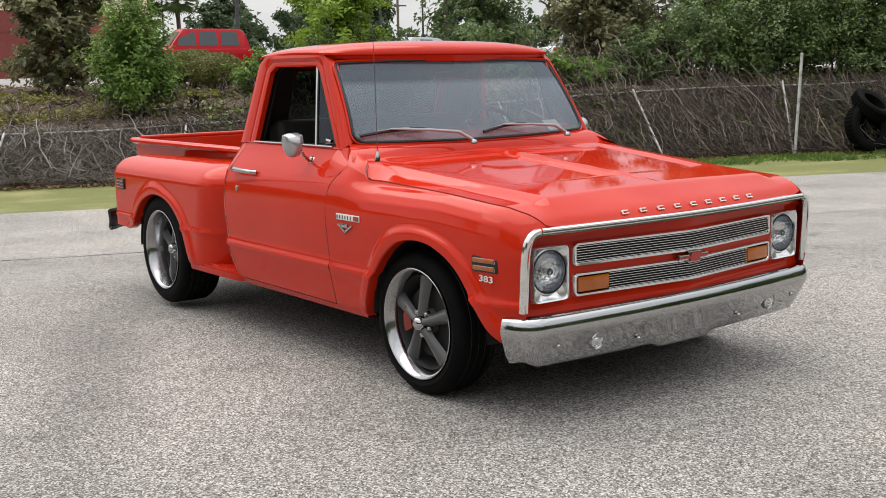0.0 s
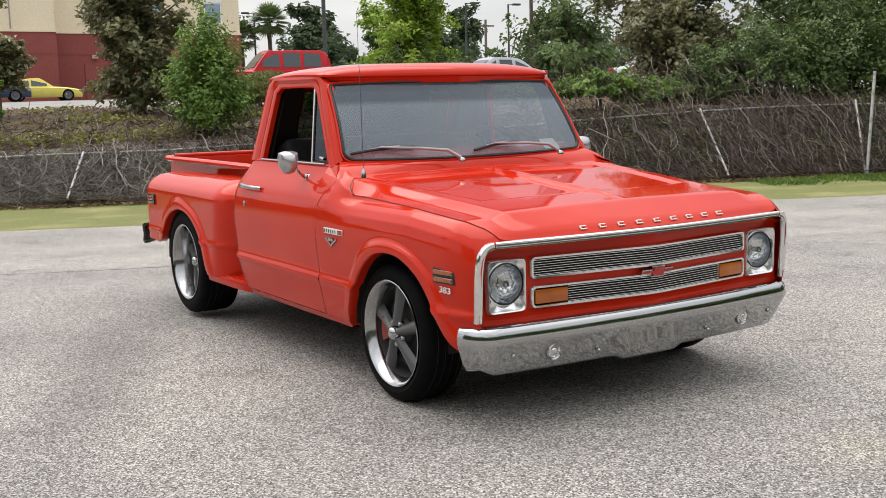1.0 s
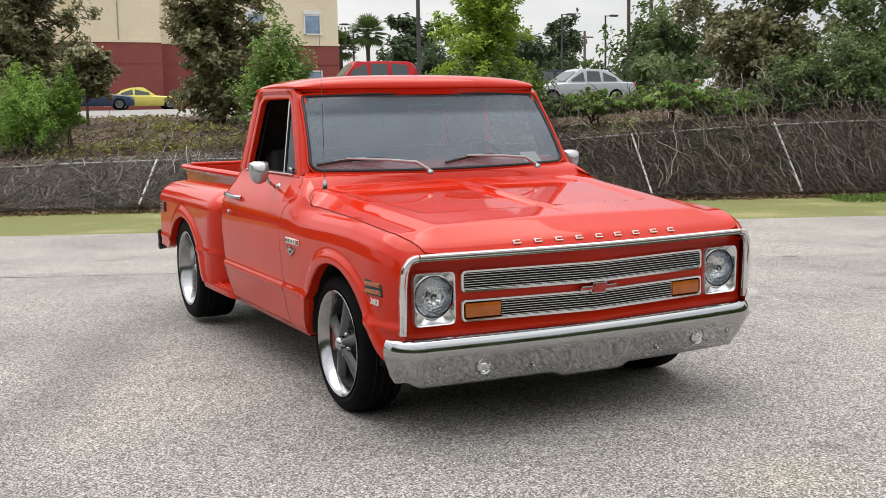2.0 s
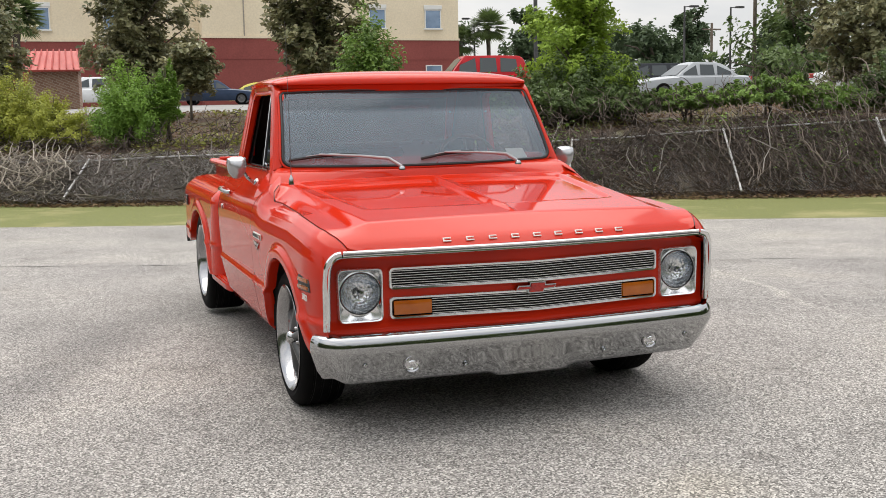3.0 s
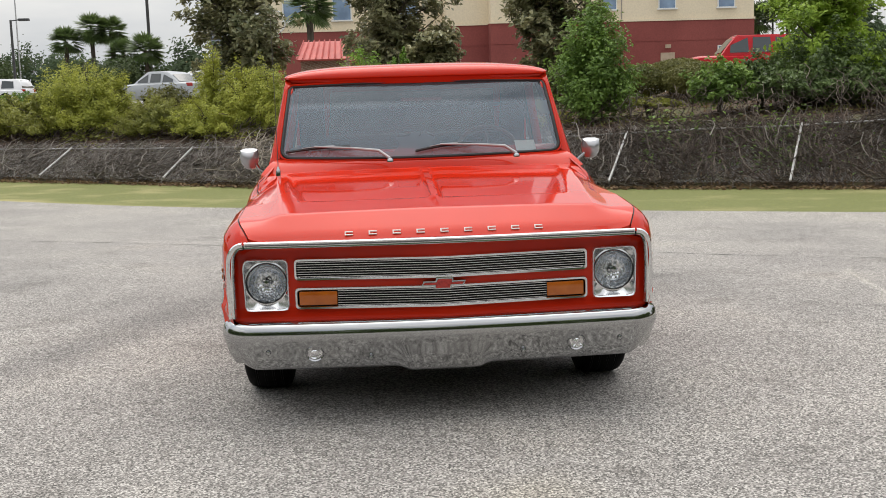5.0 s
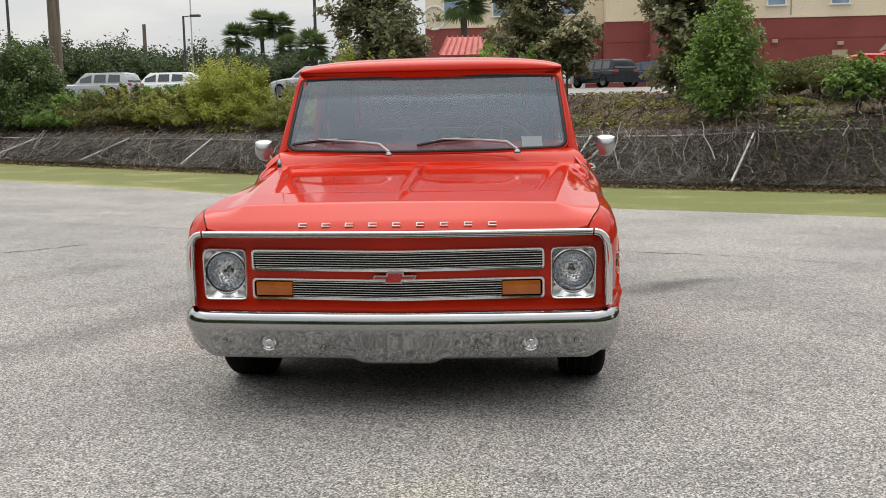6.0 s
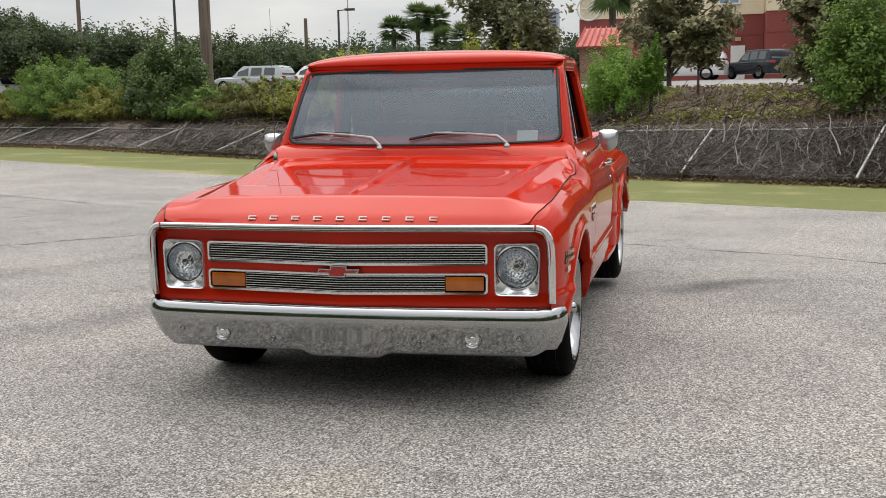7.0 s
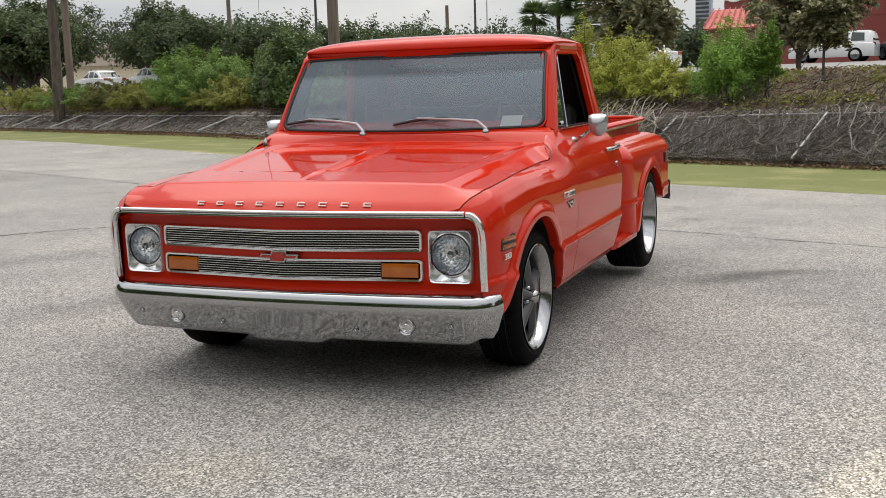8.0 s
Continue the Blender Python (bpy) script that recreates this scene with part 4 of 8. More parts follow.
sheet(bm, ws_round, 24, len(WS_V) - 1)
g = part("windshield", bm, "windshield_glass", truck, "tinted curved windshield with a darker band at its head")
g.visible_shadow = False
edge = [ws_point(0.036 + 0.928 * k / 22, 0) for k in range(23)] + [ws_point(1 - ws_inset(v), v) for v in WS_V[1:-1]] + [ws_point(0.98 - 0.96 * k / 22, 1) for k in range(23)] + [ws_point(ws_inset(v), v) for v in WS_V[-2:0:-1]]



def ws_edge(sgn, u, v):
    """The painted strip between the rounded glass and the straight pillar."""
    v = WS_V[round(v * (len(WS_V) - 1))]
    return ws_point(abs(sgn - (0.0005 + ws_inset(v)) * u), v) + Vector((0, 0.002, 0))


for sgn in (0, 1):
    bm = bmesh.new()
    sheet(bm, lambda u, v, sgn=sgn: ws_edge(sgn, u, v), 1, len(WS_V) - 1)
    part("windshield_edge", bm, "red_paint", truck)
bm = bmesh.new()
closed_tube(bm, edge, 0.010, 8)
part("windshield_rubber", bm, "black_trim", truck, "black rubber windshield seal")
bm = bmesh.new()
closed_tube(bm, [Vector((p.x * 1.018, p.y - 0.004, 1.30 + (p.z - 1.30) * 1.045)) for p in edge], 0.006, 6)
part("windshield_trim", bm, "red_paint", truck)


def pillar(bm):
    def fn(u, v):
        a = ws_point(1, u) + Vector((0.006, 0.004, 0))
        y1, z1 = 0.74 + (1.0 - 0.74) * u, 1.070 + (1.515 - 1.070) * u
        b = Vector((side_x(z1) - 0.004, y1 + 0.01, z1))
        p = a + (b - a) * v
        return p + Vector((0.014, -0.014, 0)) * math.sin(math.pi * v)
    sheet(bm, fn, 12, 6)
    bmesh.ops.recalc_face_normals(bm, faces=bm.faces[:])


both(pillar, "windshield_pillar", "red_paint")
bm = bmesh.new()


def header_fn(u, v):
    a = ws_point(u, 1.0) + Vector((0, -0.004, 0.004))
    w = 2 * u - 1
    b = Vector((w * 0.765, 0.925 + 0.10 * w * w, 1.535))
    return a + (b - a) * v


sheet(bm, header_fn, 24, 2)
part("windshield_header", bm, "red_paint", truck)

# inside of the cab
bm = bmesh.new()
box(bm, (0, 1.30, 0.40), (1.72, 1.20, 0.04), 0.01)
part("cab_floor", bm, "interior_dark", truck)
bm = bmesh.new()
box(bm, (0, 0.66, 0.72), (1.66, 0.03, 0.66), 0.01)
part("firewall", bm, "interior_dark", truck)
bm = bmesh.new()
sheet(bm, lambda u, v: ((2 * u - 1) * 0.79, 0.70 + 0.24 * v + 0.05 * (2 * u - 1) ** 2, 1.082 + 0.050 * math.sin(math.pi * min(1, v / 1.1)) - 0.12 * max(0, v - 0.7) / 0.3), 16, 10)
part("dashboard", bm, "red_paint", truck)
bm = bmesh.new()
box(bm, (0, 1.48, 0.66), (1.42, 0.50, 0.17), 0.05, None, 3)
box(bm, (0, 1.70, 0.93), (1.42, 0.16, 0.52), 0.05, pose(0, 0, 0, -14, 0, 0), 3)
part("bench_seat", bm, "interior_dark", truck)
bm = bmesh.new()
rot = Matrix.Translation((0.415, 1.06, 1.075)) @ pose(0, 0, 0, 58, 0, 0)
closed_tube(bm, [rot @ Vector((0.185 * math.cos(a * math.tau / 40), 0.185 * math.sin(a * math.tau / 40), 0)) for a in range(40)], 0.013, 8)
sw = part("steering_wheel", bm, "wheel_rim_wood", truck, "wood-rimmed steering wheel")
bm = bmesh.new()
for a in (90, 210, 330):
    tube(bm, [rot @ Vector((0, 0, -0.02)), rot @ Vector((0.18 * math.cos(radians(a)), 0.18 * math.sin(radians(a)), 0))], 0.009, 6)
tube(bm, [rot @ Vector((0, 0, 0.01)), rot @ Vector((0, 0, -0.40))], 0.028, 10)
part("steering_column", bm, "spoke_grey", sw)
bm = bmesh.new()
box(bm, (0.02, 0.985, 1.425), (0.24, 0.015, 0.050), 0.006)
part("inside_mirror", bm, "chrome", truck)
bm = bmesh.new()
box(bm, (0, 0, 0), (0.115, 0.001, 0.085), 0.0, None)
part("windshield_card", bm, "paper", truck, "pale paper card behind the windshield", True, Matrix.Translation((0.600, 0.775, 1.130)) @ pose(0, 0, 0, -50, 0, 4))
bm = bmesh.new()
sheet(bm, lambda u, v: ((2 * u - 1) * 0.76, 1.90 - max(0, 0.40 + 0.72 * v - 1.05) * 0.42, 0.40 + 0.72 * v), 4, 4)
part("back_liner", bm, "interior_dark", truck)


def frame_liner(bm):
    loop_frame(bm, [(y, z) for y, z in C_OUT], [(y, z) for y, z in W_IN], lambda z: side_x(z) - 0.058, 6, 0.006, 0.0)
    sheet(bm, lambda u, v: (0.745 - 0.17 * u, 1.86 - max(0, 1.10 + 0.42 * v - 1.05) * 0.42, 1.10 + 0.42 * v), 2, 4)


both(frame_liner, "frame_liner", "interior_dark")
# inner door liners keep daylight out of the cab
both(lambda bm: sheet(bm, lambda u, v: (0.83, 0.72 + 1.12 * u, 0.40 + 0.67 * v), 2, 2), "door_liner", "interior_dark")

# wipers
for x0, xa, xb, zo in ((-0.185, -0.765, -0.40, 0.0), (0.520, -0.04, 0.28, 0.0)):
    def on_glass(x, v, off):
        u = 0.5 + x / (2 * (0.795 - 0.053 * v))
        return ws_point(u, v) + Vector((0, -0.78, 0.52)) * off
    bm = bmesh.new()
    mid = (xa + xb) / 2 - 0.02
    tube(bm, [on_glass(x0, 0.0, 0.012) + Vector((0, -0.085, -0.004)), on_glass(x0 - 0.06, 0.012, 0.075), on_glass((x0 + mid) / 2, 0.068, 0.058), on_glass(mid, 0.125, 0.030)], [0.009, 0.009, 0.007, 0.005], 8)
    wip = part("wiper_arm", bm, "wiper_grey", truck, "chrome wiper arm resting on the windshield")
    bm = bmesh.new()
    pts = [on_glass(xa + (xb - xa) * k / 8, 0.06 + 0.075 * k / 8 + 0.02 * math.sin(math.pi * k / 8), 0.018) for k in range(9)]
    tube(bm, pts, 0.0085, 6)
    part("wiper_blade", bm, "black_trim", wip)
    bm = bmesh.new()
    tube(bm, [p + Vector((0, -0.006, 0.009)) for p in pts[2:7]], 0.0025, 6)
    part("blade_spine", bm, "wiper_grey", wip)
    bm = bmesh.new()
    lathe(bm, [(0, 0.018), (0.012, 0.018), (0.022, 0.010), (0.024, 0.0005)], 12, "z")
    bmesh.ops.translate(bm, verts=bm.verts[:], vec=on_glass(x0, 0, 0.012) + Vector((0, -0.095, -0.024)))
    part("wiper_pivot", bm, "chrome", wip)

# door mirrors
for s, d in zip((1, -1), doors):
    off = -0.045 if s > 0 else -0.075

    def mp(x, y, z):
        return Vector((s * (x + off * smooth(0.93, 1.03, x)), y, z))
    bm = bmesh.new()
    tube(bm, [mp(0.905, 0.99, 1.005), mp(0.95, 0.985, 1.03), mp(1.045, 0.985, 1.075)], [0.010, 0.009, 0.009], 8)
    mir = part("mirror_arm", bm, "chrome", d, "chrome mirror arm")
    bm = bmesh.new()
    lathe(bm, [(-0.004, 0.030), (0.006, 0.028), (0.014, 0.018), (0.018, 0.0005)], 16, "x", s)
    bmesh.ops.translate(bm, verts=bm.verts[:], vec=mp(0.893, 0.99, 0.998))
    part("mirror_foot", bm, "chrome", mir)
    # shield-shaped head: a shallow shell facing forward, glass to the rear
    bm = bmesh.new()
    outline = [(-0.058, 0.062), (-0.03, 0.070), (0.03, 0.070), (0.060, 0.060), (0.066, 0.03), (0.056, -0.025), (0.030, -0.060), (0.0, -0.068), (-0.032, -0.058), (-0.056, -0.02), (-0.064, 0.03)]
    rings = []
    for sc, dy in ((1.0, 0.030), (1.02, 0.018), (0.96, -0.004), (0.72, -0.030), (0.35, -0.046)):
        rings.append([bm.verts.new(mp(1.072 + a * sc * 0.88, 0.985 + dy * 0.9, 1.088 + b * sc * 0.9)) for a, b in outline])
    for a, b in zip(rings, rings[1:]):
        for k in range(len(outline)):
            l = (k + 1) % len(outline)
            bm.faces.new((a[k], a[l], b[l], b[k]))
    bm.faces.new(rings[-1])
    bm.faces.new(rings[0][::-1])
    bmesh.ops.recalc_face_normals(bm, faces=bm.faces[:])
    part("mirror_head", bm, "mirror_shell", mir, "chrome shield-shaped mirror head")

# antenna
bm = bmesh.new()
tube(bm, [(-0.797, 0.52, 1.045), (-0.797, 0.522, 1.40), (-0.80, 0.53, 1.86)], [0.0022, 0.0016, 0.0010], 6)
ant = part("antenna", bm, "spoke_grey", truck, "thin whip antenna")
bm = bmesh.new()
lathe(bm, [(-0.03, 0.014), (0.0, 0.013), (0.008, 0.010), (0.018, 0.006), (0.025, 0.003)], 12, "z")
bmesh.ops.translate(bm, verts=bm.verts[:], vec=(-0.797, 0.52, 1.042))
part("antenna_base", bm, "chrome", ant)

# ---- nose: surround, grilles, lamps ----


def face_y(x):
    """Plan of the grille: a shallow point at the middle."""
    a = abs(x)
    return -0.704 - 0.076 * max(0, 1 - a / 0.66) + 0.02 * smooth(0.66, 0.93, a)


bm = bmesh.new()


NOSE_X = sorted({round(v, 4) for v in [-0.925 + 1.85 * k / 60 for k in range(61)] + [s * q for s in (1, -1) for q in (0.694, 0.698, 0.856, 0.860)]})


def nose_fn(u, v):
    x = NOSE_X[round(u * (len(NOSE_X) - 1))]
    zt = 0.790 - 0.03 * smooth(0.80, 0.925, abs(x))
    zs = [0.40, 0.455, 0.475, 0.538, 0.542, 0.62, 0.698, 0.702, 0.74, zt - 0.016, zt]
    k = round(v * 10)
    y = face_y(x)
    dy = [0.02, 0.005, 0.012, 0.012, 0.012, 0.012, 0.012, 0.012, 0.012, 0.006, -0.018][k]
    if 4 <= k <= 6 and 0.697 < abs(x) < 0.857:
        dy = 0.085
    return (x, y + dy, zs[k])


sheet(bm, nose_fn, len(NOSE_X) - 1, 10)
bmesh.ops.recalc_face_normals(bm, faces=bm.faces[:])
part("nose_panel", bm, "red_paint", truck)


def strip(bm, pts, prof):
    """A moulding: a profile of (out, up) offsets swept along points that carry their own out direction."""
    rows = []
    for p, o, uvec in pts:
        rows.append([bm.verts.new(Vector(p) + Vector(o) * a + Vector(uvec) * b) for a, b in prof])
    for a, b in zip(rows, rows[1:]):
        for k in range(len(prof) - 1):
            bm.faces.new((a[k], a[k + 1], b[k + 1], b[k]))
    bm.faces.new(rows[0])
    bm.faces.new(rows[-1][::-1])
    bmesh.ops.recalc_face_normals(bm, faces=bm.faces[:])


MOULD = [(-0.010, -0.017), (0.006, -0.016), (0.012, -0.012), (0.010, -0.003), (0.011, 0.001), (0.013, 0.010), (0.008, 0.016), (-0.008, 0.018)]
bm = bmesh.new()
strip(bm, [((x, front_y(x) + 0.004, 0.797), (0, -1, 0), (0, 0, 1)) for x in [(-0.862 + 1.724 * k / 40) for k in range(41)]], MOULD)
part("nose_moulding", bm, "bright_trim", truck, "chrome moulding along the nose of the hood")
bm = bmesh.new()
tube(bm, [(x, front_y(x) - 0.0095, 0.797) for x in [(-0.858 + 1.716 * k / 40) for k in range(41)]], 0.0022, 4)
part("moulding_groove", bm, "black_trim", truck)


def side_mould(bm):
    keys = [(0.866, -0.742, 0.797), (0.892, -0.738, 0.790), (0.914, -0.733, 0.768), (0.925, -0.728, 0.735), (0.930, -0.722, 0.66), (0.930, -0.716, 0.56), (0.930, -0.709, 0.47)]
    pts = curve_pts(keys, 30)
    rows = []
    for i, p in enumerate(pts):
        d = Vector(pts[min(i + 1, 30)] - pts[max(i - 1, 0)]).normalized()
        o = Vector((0.25, -0.97, 0))
        rows.append((p, o, o.cross(d).normalized()))
    strip(bm, rows, MOULD)


both(side_mould, "fender_moulding", "bright_trim", "chrome moulding down the front edge of the fender")


def rounded(hx, hz, r, n=5, taper=0.0):
    pts = []
    for cx, cz, a0 in ((hx - r, hz - r, 0), (-hx + r, hz - r, 90), (-hx + r, -hz + r, 180), (hx - r, -hz + r, 270)):
        for k in range(n + 1):
            a = radians(a0 + 90 * k / n)
            pts.append((cx + r * math.cos(a), cz + r * math.sin(a)))
    return pts


def fill_straight(pts, step=0.06):
    """Adds points on long straight runs of an outline."""
    out = []
    for (a, b), (c, d) in zip(pts, pts[1:] + pts[:1]):
        n = max(1, int(math.hypot(c - a, d - b) / step))
        out += [(a + (c - a) * k / n, b + (d - b) * k / n) for k in range(n)]
    return out


for zc, hz in ((0.6775, 0.0500), (0.5485, 0.0500)):
    outline = fill_straight(rounded(0.655, hz, 0.018))
    bm = bmesh.new()
    rings = []
    for inset, dy in ((-0.001, 0.010), (0.0, -0.006), (0.003, -0.012), (0.011, -0.012), (0.014, -0.006), (0.015, 0.020)):
        rings.append([bm.verts.new((x * (1 - inset / 0.655), face_y(x) + dy, zc + z * (1 - inset / hz))) for x, z in outline])
    n = len(outline)
    for a, b in zip(rings, rings[1:]):
        for k in range(n):
            l = (k + 1) % n
            bm.faces.new((a[k], a[l], b[l], b[k]))
    bmesh.ops.recalc_face_normals(bm, faces=bm.faces[:])
    grille = part("grille", bm, "bright_trim", truck, "bright metal grille frame with thin horizontal bars")
    bm = bmesh.new()
    sheet(bm, lambda u, v: ((2 * u - 1) * 0.642, face_y((2 * u - 1) * 0.642) + 0.0095, zc + (2 * v - 1) * (hz - 0.010)), 24, 1)
    part("grille_backing", bm, "grille_black", grille)
    half = 0.64 if zc > 0.6 else 0.465
    for k in range(7):
        z = zc + (k - 3) * 0.0106
        bm = bmesh.new()
        sheet(bm, lambda u, v: ((2 * u - 1) * half, face_y((2 * u - 1) * half) + [0.0005, -0.0022, -0.0022, 0.0005][round(v * 3)], z + [-0.0017, -0.0013, 0.0010, 0.0014][round(v * 3)]), 24, 3)
        part("grille_bar", bm, "bright_trim", grille)
    if zc < 0.6:
        for s in (1, -1):
            bm = bmesh.new()
            box(bm, (s * 0.551, face_y(0.551) - 0.001, zc), (0.168, 0.016, 0.062), 0.005, pose(0, 0, 0, 0, 0, s * 4.3))
            lamp = part("turn_signal", bm, "amber_lens", grille, "amber turn signal lens")

# centre badge: a plain flat cross shape in red with a bright rim
for grow, mt, dy, nm in ((1.0, "chrome", 0.0, "badge"), (0.80, "red_lens", -0.006, "badge_inlay")):
    bm = bmesh.new()
    e = 0.0 if grow == 1 else 0.006
    sk = 0.018
    out = [(-0.098 + e, -0.011 + e), (-0.042 + e, -0.011 + e), (-0.042 + e, -0.025 + e), (0.032 - e, -0.025 + e), (0.036 - e, -0.011 + e), (0.088 - e, -0.011 + e), (0.098 - e, 0.011 - e), (0.042 - e, 0.011 - e), (0.042 - e, 0.025 - e), (-0.032 + e, 0.025 - e), (-0.036 + e, 0.011 - e), (-0.088 + e, 0.011 - e)]
    f = [bm.verts.new((x, face_y(x) - 0.026 + dy, 0.606 + z)) for x, z in out]
    b = [bm.verts.new((x, face_y(x) + 0.0, 0.606 + z)) for x, z in out]
    bm.faces.new(f)
    for k in range(len(out)):
        l = (k + 1) % len(out)
        bm.faces.new((f[k], f[l], b[l], b[k]))
    bmesh.ops.recalc_face_normals(bm, faces=bm.faces[:])
    if grow == 1:
        badge = part(nm, bm, mt, truck, "chrome-rimmed badge on the grille", False)
    else:
        part(nm, bm, mt, badge, "", False)

# nine plain bright bars on the nose of the hood
for k in range(9):
    x = -0.405 + 0.833 * k / 8
    y = front_y(x) + 0.024
    bm = bmesh.new()
    w = 0.036
    box(bm, (0, 0, 0.0075), (w, 0.006, 0.0045), 0.001)
    box(bm, (0, 0, -0.0075), (w, 0.006, 0.0045), 0.001)
    box(bm, (-w / 2 + 0.0025, 0, 0), (0.005, 0.006, 0.0145), 0.001)
    part("nose_bar", bm, "white_letter", truck, "", True, Matrix.Translation((x, y - 0.004, hood_z(x, y) + 0.003)) @ pose(0, 0, 0, -40, 0, 0))

# headlights
for s in (1, -1):
    cx, cz = s * 0.777, 0.612
    cy = face_y(0.777)
    bez = [(-0.098, -0.118), (0.098, -0.116), (0.104, 0.10), (0.088, 0.118), (-0.098, 0.114)]
    pts = []
    m = len(bez)
    for i in range(m):
        p0, p1, p2 = Vector(bez[i - 1]), Vector(bez[i]), Vector(bez[(i + 1) % m])
        a, b = p1 + (p0 - p1).normalized() * 0.02, p1 + (p2 - p1).normalized() * 0.02
        for k in range(5):
            t = k / 4
            pts.append(tuple((1 - t) ** 2 * a + 2 * t * (1 - t) * p1 + t * t * b))
    pts = [(s * x, z) for x, z in pts]
    # resample the outline by angle to match the round opening
    def outline_at(ang):
        best = None
        dx, dz = math.cos(ang), math.sin(ang)
        for (ax, az), (bx, bz) in zip(pts, pts[1:] + pts[:1]):
            ex, ez = bx - ax, bz - az
            den = dx * ez - dz * ex
            if abs(den) < 1e-12:
                continue
            t = (ax * ez - az * ex) / den
            q = (ax * dz - az * dx) / den
            if t > 0 and -1e-6 <= q <= 1 + 1e-6:
                best = t if best is None else max(best, t)
        return best or 0.1
    N = 56
    bm = bmesh.new()
    rings = []
    off = -0.006
    for mode, sc, dy in (("o", 1.0, 0.012), ("o", 1.0, -0.008), ("o", 0.975, -0.015), ("o", 0.94, -0.013), ("o", 0.91, -0.006), ("c", 0.098, 0.006), ("c", 0.092, 0.004), ("c", 0.090, 0.022)):
        ring = []
        for k in range(N):
            a = k * math.tau / N
            r = outline_at(a) * sc if mode == "o" else sc
            ring.append(bm.verts.new((cx + r * math.cos(a), cy + dy, cz + r * math.sin(a) + (0.008 if mode == "c" else 0))))
        rings.append(ring)
    for a, b in zip(rings, rings[1:]):
        for k in range(N):
            l = (k + 1) % N
            bm.faces.new((a[k], a[l], b[l], b[k]))
    bmesh.ops.recalc_face_normals(bm, faces=bm.faces[:])
    hl = part("headlight", bm, "bezel", truck, "round headlight in a chrome bezel")
    tr = Matrix.Translation((cx, cy + 0.004, cz + 0.008))
    bm = bmesh.new()
    lathe(bm, [(0.0, 0.092), (-0.007, 0.0912), (-0.008, 0.0895), (-0.003, 0.0878), (0.01, 0.0875)], 40, "y")
    bmesh.ops.transform(bm, matrix=tr, verts=bm.verts[:])
    part("retaining_ring", bm, "black_trim", hl)
    bm = bmesh.new()
    lathe(bm, [(-0.003, 0.0868), (0.012, 0.074), (0.030, 0.048), (0.040, 0.02), (0.042, 0.001)], 32, "y")
    bmesh.ops.transform(bm, matrix=tr, verts=bm.verts[:])
    part("reflector", bm, "lamp_reflector", hl)
    bm = bmesh.new()
    lathe(bm, [(0.030, 0.012), (0.0, 0.015), (-0.006, 0.016), (-0.013, 0.012), (-0.015, 0.001)], 16, "y")
    bmesh.ops.transform(bm, matrix=tr, verts=bm.verts[:])
    part("bulb_shield", bm, "chrome", hl)
    bm = bmesh.new()
    lathe(bm, [(-0.004, 0.0875), (-0.014, 0.078), (-0.024, 0.058), (-0.030, 0.03), (-0.032, 0.001)], 32, "y")
    bmesh.ops.transform(bm, matrix=tr, verts=bm.verts[:])
    g = part("lens", bm, "fluted_glass", hl)
    g.visible_shadow = False

# front bumper


def bumper_plan(w):
    """(x, y) of the bumper face for w from -1 to 1, with its outward direction."""
    a = abs(w)
    s = 1 if w >= 0 else -1
    if a < 0.80:
        x = a / 0.80 * 0.84
        y = -0.812 + 0.045 * (x / 0.84) ** 2
        o = Vector((0.10 * x, -1, 0)).normalized()
    else:
        q = (a - 0.80) / 0.20
        th = q * radians(80)
        x = 0.84 + 0.145 * math.sin(th)
        y = -0.767 + 0.165 * (1 - math.cos(th))
        o = Vector((math.sin(th) * 0.95 + 0.08, -math.cos(th), 0)).normalized()
    return Vector((s * x, y, 0)), Vector((s * o.x, o.y, 0))


bm = bmesh.new()


def bumper_fn(u, v):
    w = 2 * u - 1
    p, o = bumper_plan(w)
    a = abs(p.x)
    low = 0.228 - 0.022 * (1 - smooth(0.15, 0.215, a)) + 0.026 * smooth(0.84, 0.985, a)
    top = 0.452
    prof = [(-0.085, top - 0.010), (-0.06, top), (-0.030, top + 0.001), (-0.010, top - 0.006), (0.001, top - 0.018), (0.007, top - 0.034), (0.010, top - 0.052), (0.010, top - 0.068), (0.004, top - 0.082), (-0.014, 0.335), (-0.036, 0.29), (-0.060, low + 0.014), (-0.067, low + 0.004), (-0.076, low), (-0.088, low + 0.006)]
    k = round(v * (len(prof) - 1))
    d, z = prof[k]
    end = smooth(0.93, 1.0, abs(w))
    d *= 1 - 0.35 * end
    return p + o * d + Vector((0, 0, z - 0.006 * end))


